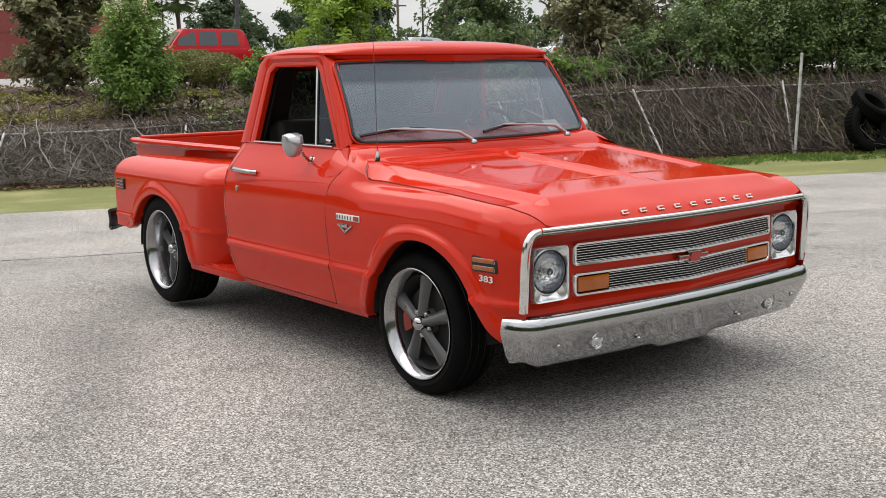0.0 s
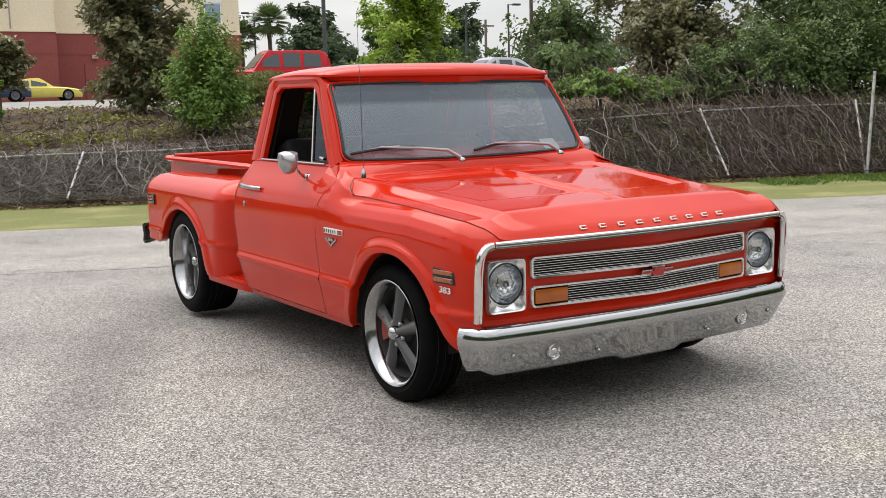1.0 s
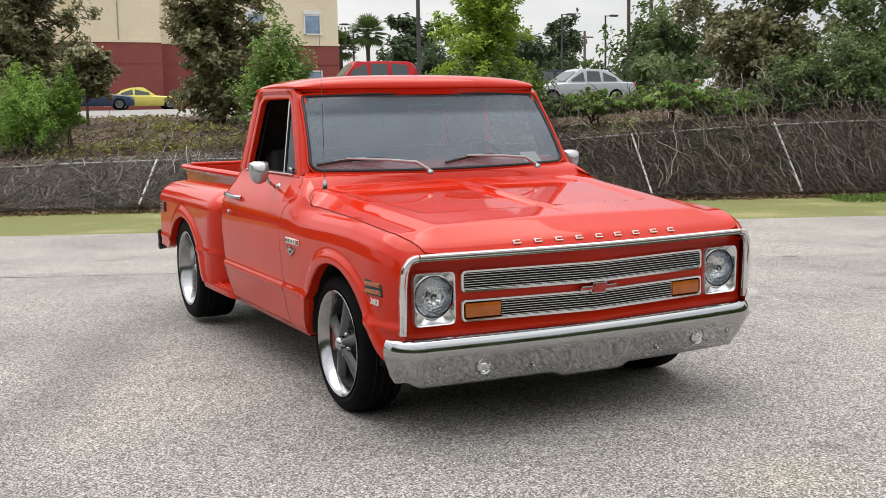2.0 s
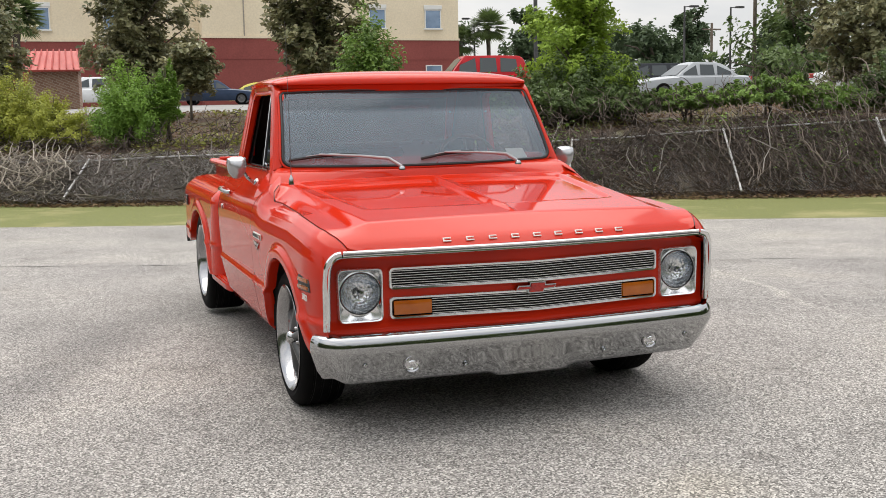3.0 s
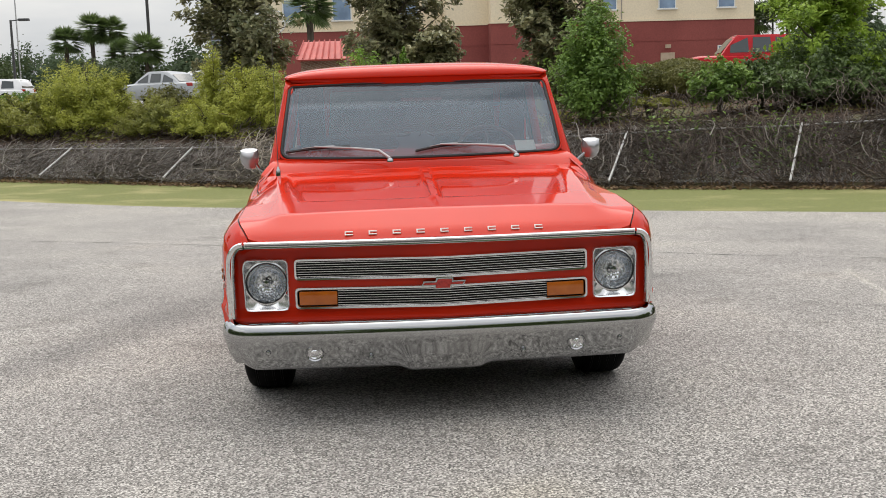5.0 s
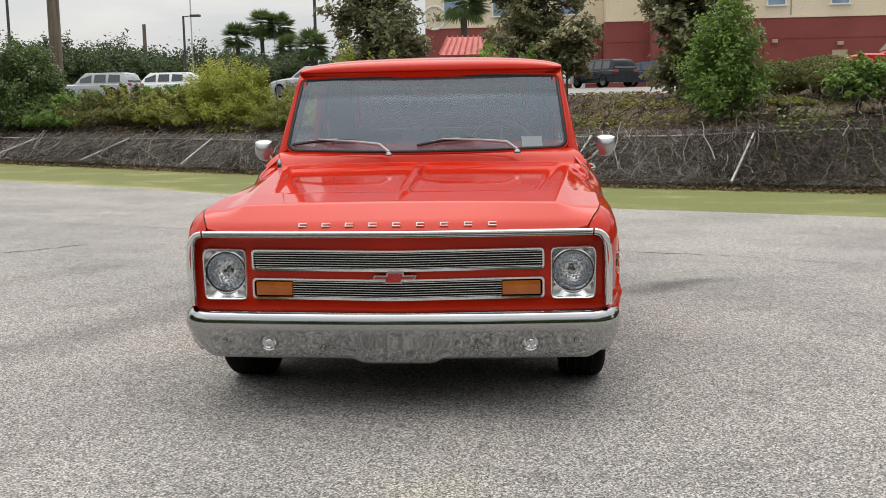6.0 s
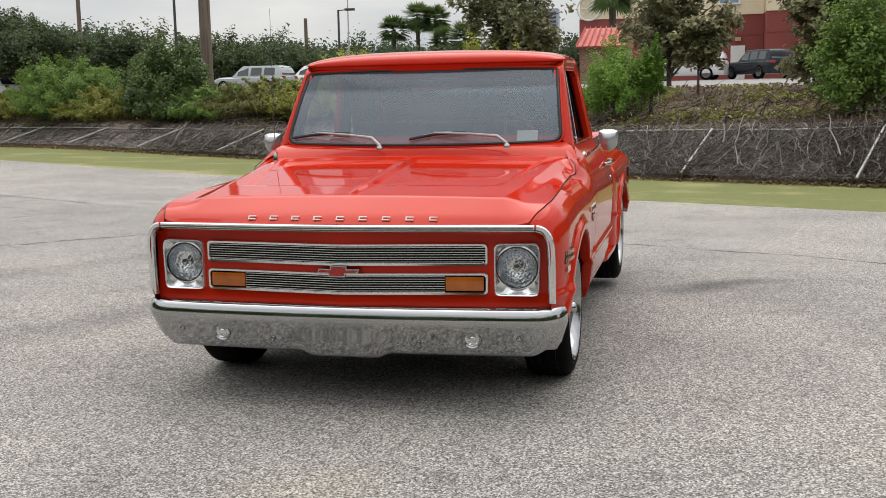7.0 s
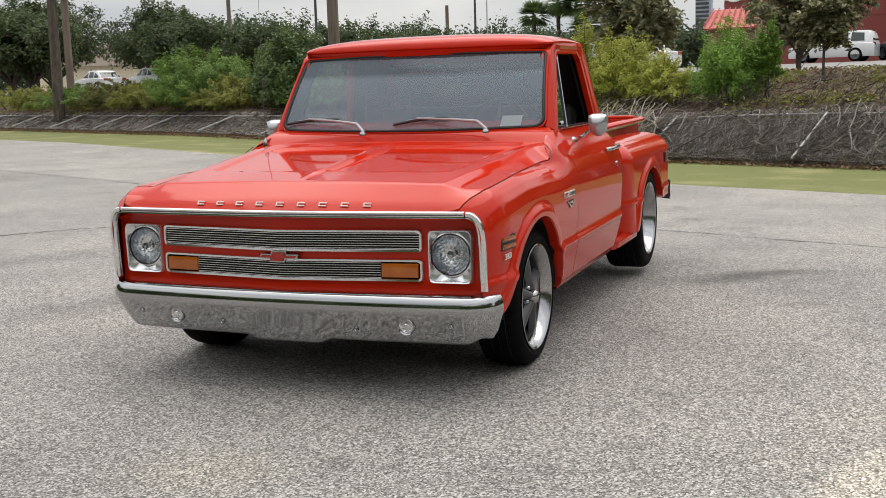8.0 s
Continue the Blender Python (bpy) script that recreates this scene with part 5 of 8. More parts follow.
sheet(bm, bumper_fn, 90, 14)
bmesh.ops.recalc_face_normals(bm, faces=bm.faces[:])
bumper = part("front_bumper", bm, "chrome", truck, "chrome front bumper with a dipped centre")
for x, z, r, nm in ((-0.575, 0.312, 0.041, "fog_lamp"), (0.590, 0.312, 0.041, "fog_lamp")):
    bm = bmesh.new()
    lathe(bm, [(0.01, r), (-0.006, r), (-0.010, r - 0.003), (-0.006, r - 0.008), (0.006, r - 0.014), (0.014, 0.001)], 24, "y")
    bmesh.ops.transform(bm, matrix=Matrix.Translation((x, -0.812 + 0.045 * (x / 0.84) ** 2 + 0.026, z)) @ pose(0, 0, 0, 12, 0, 0), verts=bm.verts[:])
    fog = part("fog_lamp", bm, "rim_lip", bumper, "small round lamp let into the bumper")
    bm = bmesh.new()
    lathe(bm, [(0.0, 0.034), (-0.003, 0.028), (0.002, 0.018), (-0.003, 0.010), (-0.006, 0.001)], 20, "y")
    bmesh.ops.transform(bm, matrix=Matrix.Translation((x, -0.812 + 0.045 * (x / 0.84) ** 2 + 0.022, z)) @ pose(0, 0, 0, 12, 0, 0), verts=bm.verts[:])
    part("fog_lens", bm, "lamp_reflector", fog)
for x, z in ((-0.78, 0.318), (0.79, 0.318), (-0.33, 0.366), (0.35, 0.366), (-0.33, 0.282), (0.35, 0.282)):
    bm = bmesh.new()
    lathe(bm, [(0.004, 0.013), (-0.004, 0.012), (-0.010, 0.007), (-0.011, 0.001)], 12, "y")
    dy = {0.318: 0.022, 0.366: 0.008, 0.282: 0.030}[z]
    bmesh.ops.translate(bm, verts=bm.verts[:], vec=(x, -0.812 + 0.045 * (x / 0.84) ** 2 + dy, z))
    part("bumper_bolt", bm, "chrome", bumper)

# fender badges and side markers
for s in (1, -1):
    def sp(y, z, off=0.0):
        return Vector((s * (fender_x(y, z) + off), y, z))
    bm = bmesh.new()
    box(bm, (s * 0.9755, -0.527, 0.655), (0.018, 0.150, 0.066), 0.005, pose(0, 0, 0, 0, 0, -s * 7))
    mk = part("side_marker", bm, "black_trim", truck, "side marker lamp with two amber bars")
    for dz in (0.016, -0.016):
        bm = bmesh.new()
        box(bm, (s * 0.984, -0.526, 0.655 + dz), (0.006, 0.126, 0.0205), 0.003, pose(0, 0, 0, 0, 0, -s * 7))
        part("marker_rim", bm, "chrome", mk)
        bm = bmesh.new()
        box(bm, (s * 0.987, -0.526, 0.655 + dz), (0.011, 0.121, 0.0165), 0.003, pose(0, 0, 0, 0, 0, -s * 7))
        part("marker_lens", bm, "marker_amber", mk)
    cu = bpy.data.curves.new("text", "FONT")
    cu.body = "383"
    cu.size = 0.050
    cu.extrude = 0.002
    cu.align_x = "CENTER"
    cu.align_y = "CENTER"
    tob = bpy.data.objects.new("text", cu)
    me = bpy.data.meshes.new_from_object(tob)
    bpy.data.objects.remove(tob)
    me.transform(Matrix.Diagonal((1.25, 0.75, 1, 1)))
    part("engine_numerals", me, "white_letter", truck, "pale raised numerals reading 383", True, Matrix.Translation(sp(-0.536, 0.594, 0.005)) @ (pose(0, 0, 0, 90, 0, 90) if s > 0 else pose(0, 0, 0, 90, 0, -90)))
    bm = bmesh.new()
    box(bm, tuple(sp(0.505, 0.758, 0.003)), (0.006, 0.205, 0.030), 0.002)
    bd = part("fender_badge", bm, "white_letter", truck, "small bright model badge with a red end")
    for k in range(6):
        bm = bmesh.new()
        box(bm, tuple(sp(0.595 - 0.024 * k, 0.758, 0.007)), (0.004, 0.006, 0.018), 0.001)
        part("badge_bar", bm, "spoke_grey", bd)
    bm = bmesh.new()
    box(bm, tuple(sp(0.428, 0.758, 0.007)), (0.004, 0.045, 0.022), 0.001)
    part("badge_end", bm, "red_lens", bd)
    bm = bmesh.new()
    for dy in (-0.03, 0.03):
        box(bm, tuple(sp(0.532 + dy, 0.703, 0.004)), (0.006, 0.075, 0.012), 0.002, pose(0, 0, 0, 30 if dy > 0 else -30, 0, 0))
    box(bm, tuple(sp(0.532, 0.716, 0.005)), (0.007, 0.05, 0.020), 0.003)
    part("engine_badge", bm, "chrome", truck, "small chrome chevron badge")

# wheels


def wheel(y, z, r, rim_r, xo, width, s, front):
    hub = new("wheel")
    hub.parent = truck
    hub.matrix_basis = Matrix.Translation((s * xo, y, z))
    w = width
    bm = bmesh.new()
    prof = [(-0.012, rim_r - 0.006), (0.0, rim_r + 0.012), (0.006, rim_r + 0.030), (0.004, r - 0.045), (-0.004, r - 0.022), (-0.018, r - 0.008), (-0.035, r - 0.001), (-w * 0.5, r), (-w + 0.035, r - 0.001), (-w + 0.012, r - 0.012), (-w, r - 0.04), (-w - 0.002, rim_r + 0.03), (-w + 0.01, rim_r - 0.004)]
    lathe(bm, prof, 72, "x", s)
    part("tyre", bm, "rubber", hub)
    bm = bmesh.new()
    for gx in (-0.055, -0.095, -0.135, -0.175):
        if gx > -w + 0.03:
            lathe(bm, [(gx - 0.005, r + 0.0006), (gx, r - 0.006), (gx + 0.005, r + 0.0006)], 72, "x", s)
    part("tread_groove", bm, "black_trim", hub)
    dish = 0.030 if front else 0.085
    bm = bmesh.new()
    lathe(bm, [(-0.004, rim_r - 0.004), (0.004, rim_r + 0.004), (0.006, rim_r), (0.000, rim_r - 0.009), (-0.012, rim_r - 0.016), (-dish, rim_r - 0.030), (-dish - 0.02, rim_r - 0.034)], 64, "x", s)
    part("rim_lip", bm, "rim_lip", hub, "polished deep rim lip")
    bm = bmesh.new()
    lathe(bm, [(-dish - 0.02, rim_r - 0.034), (-dish - 0.10, rim_r - 0.040), (-w + 0.02, rim_r - 0.02)], 48, "x", s)
    part("rim_barrel", bm, "spoke_grey", hub)
    bm = bmesh.new()
    lathe(bm, [(-dish - 0.055, 0.165), (-dish - 0.055, 0.05), (-dish - 0.075, 0.05), (-dish - 0.075, 0.165)], 40, "x", s, True)
    part("brake_disc", bm, "underbody", hub)
    if front:
        bm = bmesh.new()
        vs = []
        sheet(bm, lambda u, v: (s * (-dish - 0.035), (0.085 + 0.06 * v) * math.cos(radians(-25 + 50 * u)), (0.085 + 0.06 * v) * math.sin(radians(-25 + 50 * u))), 10, 2)
        thicken(bm, 0.035)
        part("brake_caliper", bm, "interior_red", hub, "red brake caliper")
    bm = bmesh.new()
    lathe(bm, [(-w + 0.03, 0.14), (-w + 0.03, rim_r - 0.02), (-w + 0.028, 0.0005)], 32, "x", s)
    part("inner_shield", bm, "underbody", hub)
    # five tapered spokes, broad at the rim, curved in section
    for k in range(5):
        bm = bmesh.new()
        a0 = radians(90 + 72 * k)

        def fn(u, v):
            rad = 0.035 + (rim_r - 0.036 - 0.035) * u
            hw = 0.024 + 0.022 * u ** 1.5
            c = 2 * v - 1
            depth = -dish + 0.022 * (1 - u) ** 1.2 - 0.030 * abs(c) ** 2.4 - 0.012 * u
            t = Vector((s * depth, rad, c * hw * (1.0)))
            return Matrix.Rotation(a0, 3, "X") @ t
        sheet(bm, fn, 10, 8)
        thicken(bm, -0.012)
        part("spoke", bm, "spoke_grey", hub, "dark grey wheel spoke")
    bm = bmesh.new()
    lathe(bm, [(-dish - 0.05, 0.070), (-dish - 0.012, 0.066), (-dish - 0.004, 0.048), (-dish - 0.004, 0.03)], 32, "x", s)
    part("hub_plate", bm, "spoke_grey", hub)
    bm = bmesh.new()
    lathe(bm, [(-dish - 0.01, 0.034), (-dish + 0.022, 0.033), (-dish + 0.034, 0.026), (-dish + 0.040, 0.014), (-dish + 0.042, 0.0005)], 24, "x", s)
    part("centre_cap", bm, "chrome", hub)
    for k in range(5):
        a = radians(90 + 36 + 72 * k)
        bm = bmesh.new()
        lathe(bm, [(-dish - 0.02, 0.014), (-dish - 0.002, 0.014), (0.006 - dish, 0.009), (0.007 - dish, 0.0005)], 10, "x", s)
        bmesh.ops.translate(bm, verts=bm.verts[:], vec=(0, 0.056 * math.cos(a), 0.056 * math.sin(a)))
        part("lug_nut", bm, "chrome", hub)


for s in (1, -1):
    wheel(0.02, 0.308, 0.333, 0.254, 0.945, 0.22, s, True)
    wheel(2.875, 0.333, 0.358, 0.258, 0.962, 0.27, s, False)

# axle and frame rails in the dark below
bm = bmesh.new()
for s in (1, -1):
    box(bm, (s * 0.42, 1.6, 0.30), (0.06, 4.3, 0.12), 0.01)
tube(bm, [(-0.8, 2.86, 0.336), (0.8, 2.86, 0.336)], 0.05, 10)
tube(bm, [(-0.8, 0.0, 0.31), (0.8, 0.0, 0.31)], 0.045, 10)
box(bm, (0, 0.1, 0.33), (0.5, 0.7, 0.16), 0.03)
part("chassis", bm, "underbody", truck)
# flat underside sheet, set low to block light and deepen the ground shade
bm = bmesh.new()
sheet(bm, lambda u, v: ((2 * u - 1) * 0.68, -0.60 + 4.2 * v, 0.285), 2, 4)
part("underside_shade", bm, "underbody", truck)

# ---- stepside bed ----


def rear_x(y, z):
    yf = float(np.interp(z, [0.28, 0.5, 0.7, 0.85, 0.95], [2.065, 2.005, 1.965, 1.945, 1.95]))
    a = max(0, z - 0.79) / 0.145
    b = max(0, yf + 0.30 - y) / 0.30
    c = max(0, y - 3.58) / 0.14
    q = max(0.0, 1 - min(1, a) ** 2.0 - min(1, b) ** 2.0 - 0.55 * min(1, c) ** 2)
    crease = 0.008 * math.exp(-((z - 0.512) / 0.012) ** 2) * (1 - smooth(0.7, 1.0, b))
    return 0.715 + 0.265 * math.sqrt(q) + crease


def rear_fender(bm):
    pairs = [
        ((2.392, 0.306), (2.066, 0.306), 0.4), ((2.410, 0.360), (2.030, 0.420), 0.9), ((2.445, 0.445), (1.998, 0.560), 1), ((2.500, 0.545), (1.968, 0.720), 1),
        ((2.590, 0.625), (1.965, 0.850), 1), ((2.700, 0.678), (2.10, 0.930), 1), ((2.830, 0.698), (2.60, 0.934), 1), ((2.960, 0.690), (3.00, 0.932), 1),
        ((3.090, 0.645), (3.48, 0.922), 1), ((3.185, 0.575), (3.670, 0.860), 1), ((3.245, 0.495), (3.705, 0.720), 1), ((3.290, 0.455), (3.690, 0.560), 0.7), ((3.36, 0.430), (3.635, 0.440), 0.2)]
    panel(bm, pairs, rear_x, 110, True, 0.05, 0.018)


both(rear_fender, "rear_fender", "red_paint")


def bed_side(bm):
    prof = [(0.690, 0.42), (0.690, 0.955), (0.694, 0.968), (0.722, 0.974), (0.735, 0.985), (0.735, 1.000), (0.722, 1.010), (0.690, 1.010), (0.660, 1.008), (0.652, 0.998), (0.652, 0.50)]
    ys = [1.985, 2.0, 3.86, 3.90]
    vs = sheet(bm, lambda u, v: (prof[round(v * 10)][0], ys[round(u * 3)], prof[round(v * 10)][1] + (0.018 * u)), 3, 10)
    bm.faces.new([v for v in vs[0]])
    bm.faces.new([v for v in vs[-1]][::-1])
    bmesh.ops.recalc_face_normals(bm, faces=bm.faces[:])


both(bed_side, "bed_side", "red_paint")
bm = bmesh.new()
box(bm, (0, 3.875, 0.76), (1.30, 0.03, 0.50), 0.008)
tube(bm, [(-0.66, 3.885, 1.022), (0.66, 3.885, 1.022)], 0.018, 10)
part("tailgate", bm, "red_paint", truck)
bm = bmesh.new()
box(bm, (0, 1.995, 0.76), (1.34, 0.02, 0.50), 0.006)
tube(bm, [(-0.66, 1.995, 1.006), (0.66, 1.995, 1.006)], 0.014, 8)
part("bed_front_panel", bm, "red_paint", truck)
for k in range(8):
    bm = bmesh.new()
    box(bm, ((k - 3.5) * 0.165, 2.93, 0.52), (0.158, 1.84, 0.025), 0.003)
    part("bed_board", bm, "bark", truck)


def step(bm):
    out = [(0.70, 1.76), (0.93, 1.76), (0.955, 1.80), (0.965, 1.90), (0.972, 2.30), (0.972, 2.42), (0.70, 2.42)]
    t = [bm.verts.new((x, y, 0.315)) for x, y in out]
    b = [bm.verts.new((x - 0.01, y, 0.265)) for x, y in out]
    bm.faces.new(t)
    for k in range(len(out)):
        l = (k + 1) % len(out)
        bm.faces.new((t[k], t[l], b[l], b[k]))
    bmesh.ops.recalc_face_normals(bm, faces=bm.faces[:])
    bmesh.ops.bevel(bm, geom=[e for e in bm.edges if all(v.co.z > 0.3 for v in e.verts)], offset=0.012, segments=2, affect="EDGES")


steps = both(step, "side_step", "red_paint", "red side step with raised ribs")
for st, s in zip(steps, (1, -1)):
    for k in range(6):
        bm = bmesh.new()
        box(bm, (s * (0.76 + 0.034 * k), 2.10, 0.318), (0.014, 0.50, 0.010), 0.004)
        part("step_rib", bm, "red_paint", st)

# tail lamps, rear markers and bumper
for s in (1, -1):
    bm = bmesh.new()
    box(bm, (s * rear_x(3.49, 0.735) , 3.49, 0.735), (0.016, 0.15, 0.075), 0.005, pose(0, 0, 0, 0, 0, s * 2))
    mk = part("rear_marker", bm, "black_trim", truck, "rear side marker lamp with three bars")
    for dz in (0.021, 0.0, -0.021):
        bm = bmesh.new()
        box(bm, (s * (rear_x(3.49, 0.735) + 0.009), 3.485, 0.735 + dz), (0.008, 0.125, 0.015), 0.003, pose(0, 0, 0, 0, 0, s * 2))
        part("marker_rim", bm, "chrome", mk)
        bm = bmesh.new()
        box(bm, (s * (rear_x(3.49, 0.735) + 0.012), 3.485, 0.735 + dz), (0.007, 0.112, 0.008), 0.002, pose(0, 0, 0, 0, 0, s * 2))
        part("marker_lens", bm, "red_lens", mk)
bm = bmesh.new()


def rbump(u, v):
    w = 2 * u - 1
    a = abs(w)
    x = w * 0.955
    y = 3.99 - 0.16 * smooth(0.82, 1.0, a)
    prof = [(0.04, 0.36), (0.0, 0.375), (0.02, 0.43), (0.0, 0.50), (0.04, 0.515)]
    d, z = prof[round(v * 4)]
    return (x, y + (0.03 - d), z + 0.01 * a)


sheet(bm, rbump, 40, 4)
thicken(bm, 0.02)
part("rear_bumper", bm, "black_trim", truck, "black rear bumper")

# ---- foliage ----


def leaf_mesh(pts, nrm, size, rng, aspect=0.55):
    """One mesh of many small folded leaves at points, facing roughly along nrm."""
    n = len(pts)
    a = rng.normal(size=(n, 3))
    a -= nrm * (a * nrm).sum(1, keepdims=True)
    a /= np.linalg.norm(a, axis=1, keepdims=True) + 1e-9
    b = np.cross(nrm, a)
    s = size * rng.uniform(0.6, 1.35, (n, 1))
    w = s * aspect * 0.5
    tip = pts + a * s * 0.5 - nrm * s * 0.10
    tail = pts - a * s * 0.5 - nrm * s * 0.06
    l, r = pts + b * w + nrm * s * 0.12, pts - b * w + nrm * s * 0.12
    v = np.stack([tail, r, tip, l], 1).reshape(-1, 3)
    k = np.arange(n)[:, None] * 4
    f = np.concatenate([k + np.array([[0, 1, 2]]), k + np.array([[0, 2, 3]])], 1).reshape(-1, 3)
    me = bpy.data.meshes.new("mesh")
    me.vertices.add(len(v))
    me.vertices.foreach_set("co", v.astype(np.float32).ravel())
    me.loops.add(len(f) * 3)
    me.loops.foreach_set("vertex_index", f.astype(np.int32).ravel())
    me.polygons.add(len(f))
    me.polygons.foreach_set("loop_start", np.arange(0, len(f) * 3, 3, dtype=np.int32))
    me.update()
    me.validate()
    return me


def clumps(rng, centre, radii, count, size):
    """Centres and radii of leafy clumps that fill an uneven crown."""
    out = []
    for _ in range(count):
        d = rng.normal(size=3)
        d /= np.linalg.norm(d)
        q = rng.uniform(0.3, 1.0) ** 0.6
        far = rng.uniform(0.75, 1.28)
        p = np.array(centre) + d * np.array(radii) * q * far
        out.append((p, size * rng.uniform(0.6, 1.45) * (0.62 if far * q > 1.02 else 1.0)))
    return out


def crown_points(rng, cl, n):
    w = np.array([r * r for _, r in cl])
    pick = rng.choice(len(cl), n, p=w / w.sum())
    c = np.array([p for p, _ in cl])[pick]
    r = np.array([q for _, q in cl])[pick][:, None]
    d = rng.normal(size=(n, 3))
    d /= np.linalg.norm(d, axis=1, keepdims=True)
    # each clump is a spray stretched along its own twig, with a ragged fringe
    ax = rng.normal(size=(len(cl), 3)) + np.array([0, 0, 0.5])
    ax /= np.linalg.norm(ax, axis=1, keepdims=True)
    ax = ax[pick]
    q = rng.uniform(0.1, 1.0, (n, 1)) ** 0.5 * (1 + 0.22 * np.abs(rng.normal(size=(n, 1))))
    off = d * r * q
    along = (off * ax).sum(1, keepdims=True)
    pts = c + off * 0.92 + ax * along * 0.55
    nrm = d + rng.normal(scale=0.55, size=(n, 3)) + np.array([0, 0, 0.45])
    nrm /= np.linalg.norm(nrm, axis=1, keepdims=True)
    return pts, nrm


def cl_tips(rng, width, z0, z1, cone, count):
    """Roots and tips of the shoots of a shrub: domed or pointed, with some long whips."""
    out = []
    for _ in range(count):
        a = rng.uniform(0, math.tau)
        q = rng.uniform(0.12, 1.0)
        rad = (1 - q ** (2.4 - 1.2 * cone)) ** 0.5 * width / 2
        far = rng.uniform(0.55, 1.0) ** 0.6 * (1.0 if rng.uniform() < 0.82 else rng.uniform(1.05, 1.25))
        tip = np.array([rad * math.cos(a) * far, rad * math.sin(a) * far, z0 + (z1 - z0) * q * (0.93 * far + 0.02)])
        root = np.array([rad * 0.45 * math.cos(a) * rng.uniform(0, 1), rad * 0.45 * math.sin(a) * rng.uniform(0, 1), z0 + (tip[2] - z0) * rng.uniform(0.0, 0.35)])
        out.append((root, tip))
    return out


def limb_tips(rng, width, z0, z1, cone, count):
    """Limbs of a tree from its trunk to an uneven outline, and the leafy shoots along them."""
    limbs, shoots = [], []
    h = z1 - z0
    for k in range(max(10, count // 2)):
        a = k * 2.4 + rng.normal(0, 0.3)
        q = rng.uniform(0.0, 1.0)
        prof = math.sin(math.pi * (0.12 + 0.80 * q)) ** 0.6 * (1 - cone * q)
        far = rng.uniform(0.62, 1.12)
        rad = width / 2 * prof * far
        tip = np.array([rad * math.cos(a), rad * math.sin(a), z0 + h * (0.04 + 0.92 * q) * (0.97 + 0.06 * rng.normal() * q)])
        root = np.array([0, 0, max(0.2, tip[2] - rad * rng.uniform(0.5, 1.0))])
        root[2] = min(root[2], z0 + h * 0.75)
        limbs.append((root, tip))
        for j in range(7):
            t = rng.uniform(0.35, 1.0)
            p = root + (tip - root) * t + np.array([0, 0, 0.06 * width * math.sin(math.pi * t)])
            d = (tip - root) / (np.linalg.norm(tip - root) + 1e-6) * 0.7 + rng.normal(size=3) * np.array([0.6, 0.6, 0.5]) + np.array([0, 0, 0.15])
            shoots.append((p, p + d / np.linalg.norm(d) * width * rng.uniform(0.09, 0.2)))
    for _ in range(count * 2):
        q, a = rng.uniform(0.0, 0.9), rng.uniform(0, math.tau)
        p = np.array([0, 0, z0 + h * q])
        prof = width * (0.16 + 0.22 * rng.uniform()) * (1 - 0.6 * q)
        shoots.append((p, p + np.array([math.cos(a) * prof, math.sin(a) * prof, prof * rng.uniform(-0.2, 0.6)])))
    return limbs, shoots


def shoot_points(rng, shoots, n, spread):
    """Leaves along arching shoots, thicker in the middle and thin at the tip."""
    k = rng.integers(0, len(shoots), n)
    root, tip = np.array([a for a, _ in shoots])[k], np.array([b for _, b in shoots])[k]
    t = 1 - rng.uniform(0, 1, (n, 1)) ** 1.25 * 0.72
    mid = (root + tip) / 2 + np.array([0, 0, 1.0]) * np.linalg.norm(tip - root, axis=1, keepdims=True) * 0.16
    base = (1 - t) ** 2 * root + 2 * t * (1 - t) * mid + t * t * tip
    d = rng.normal(size=(n, 3))
    pts = base + d * spread * (1.25 - 0.75 * t)
    out = base - np.array([0, 0, 1.0]) * base[:, 2:3] * 0.5
    nrm = 0.8 * out / (np.linalg.norm(out, axis=1, keepdims=True) + 1e-6) + rng.normal(scale=0.5, size=(n, 3)) + np.array([0, 0, 0.5])
    nrm /= np.linalg.norm(nrm, axis=1, keepdims=True)
    return pts, nrm


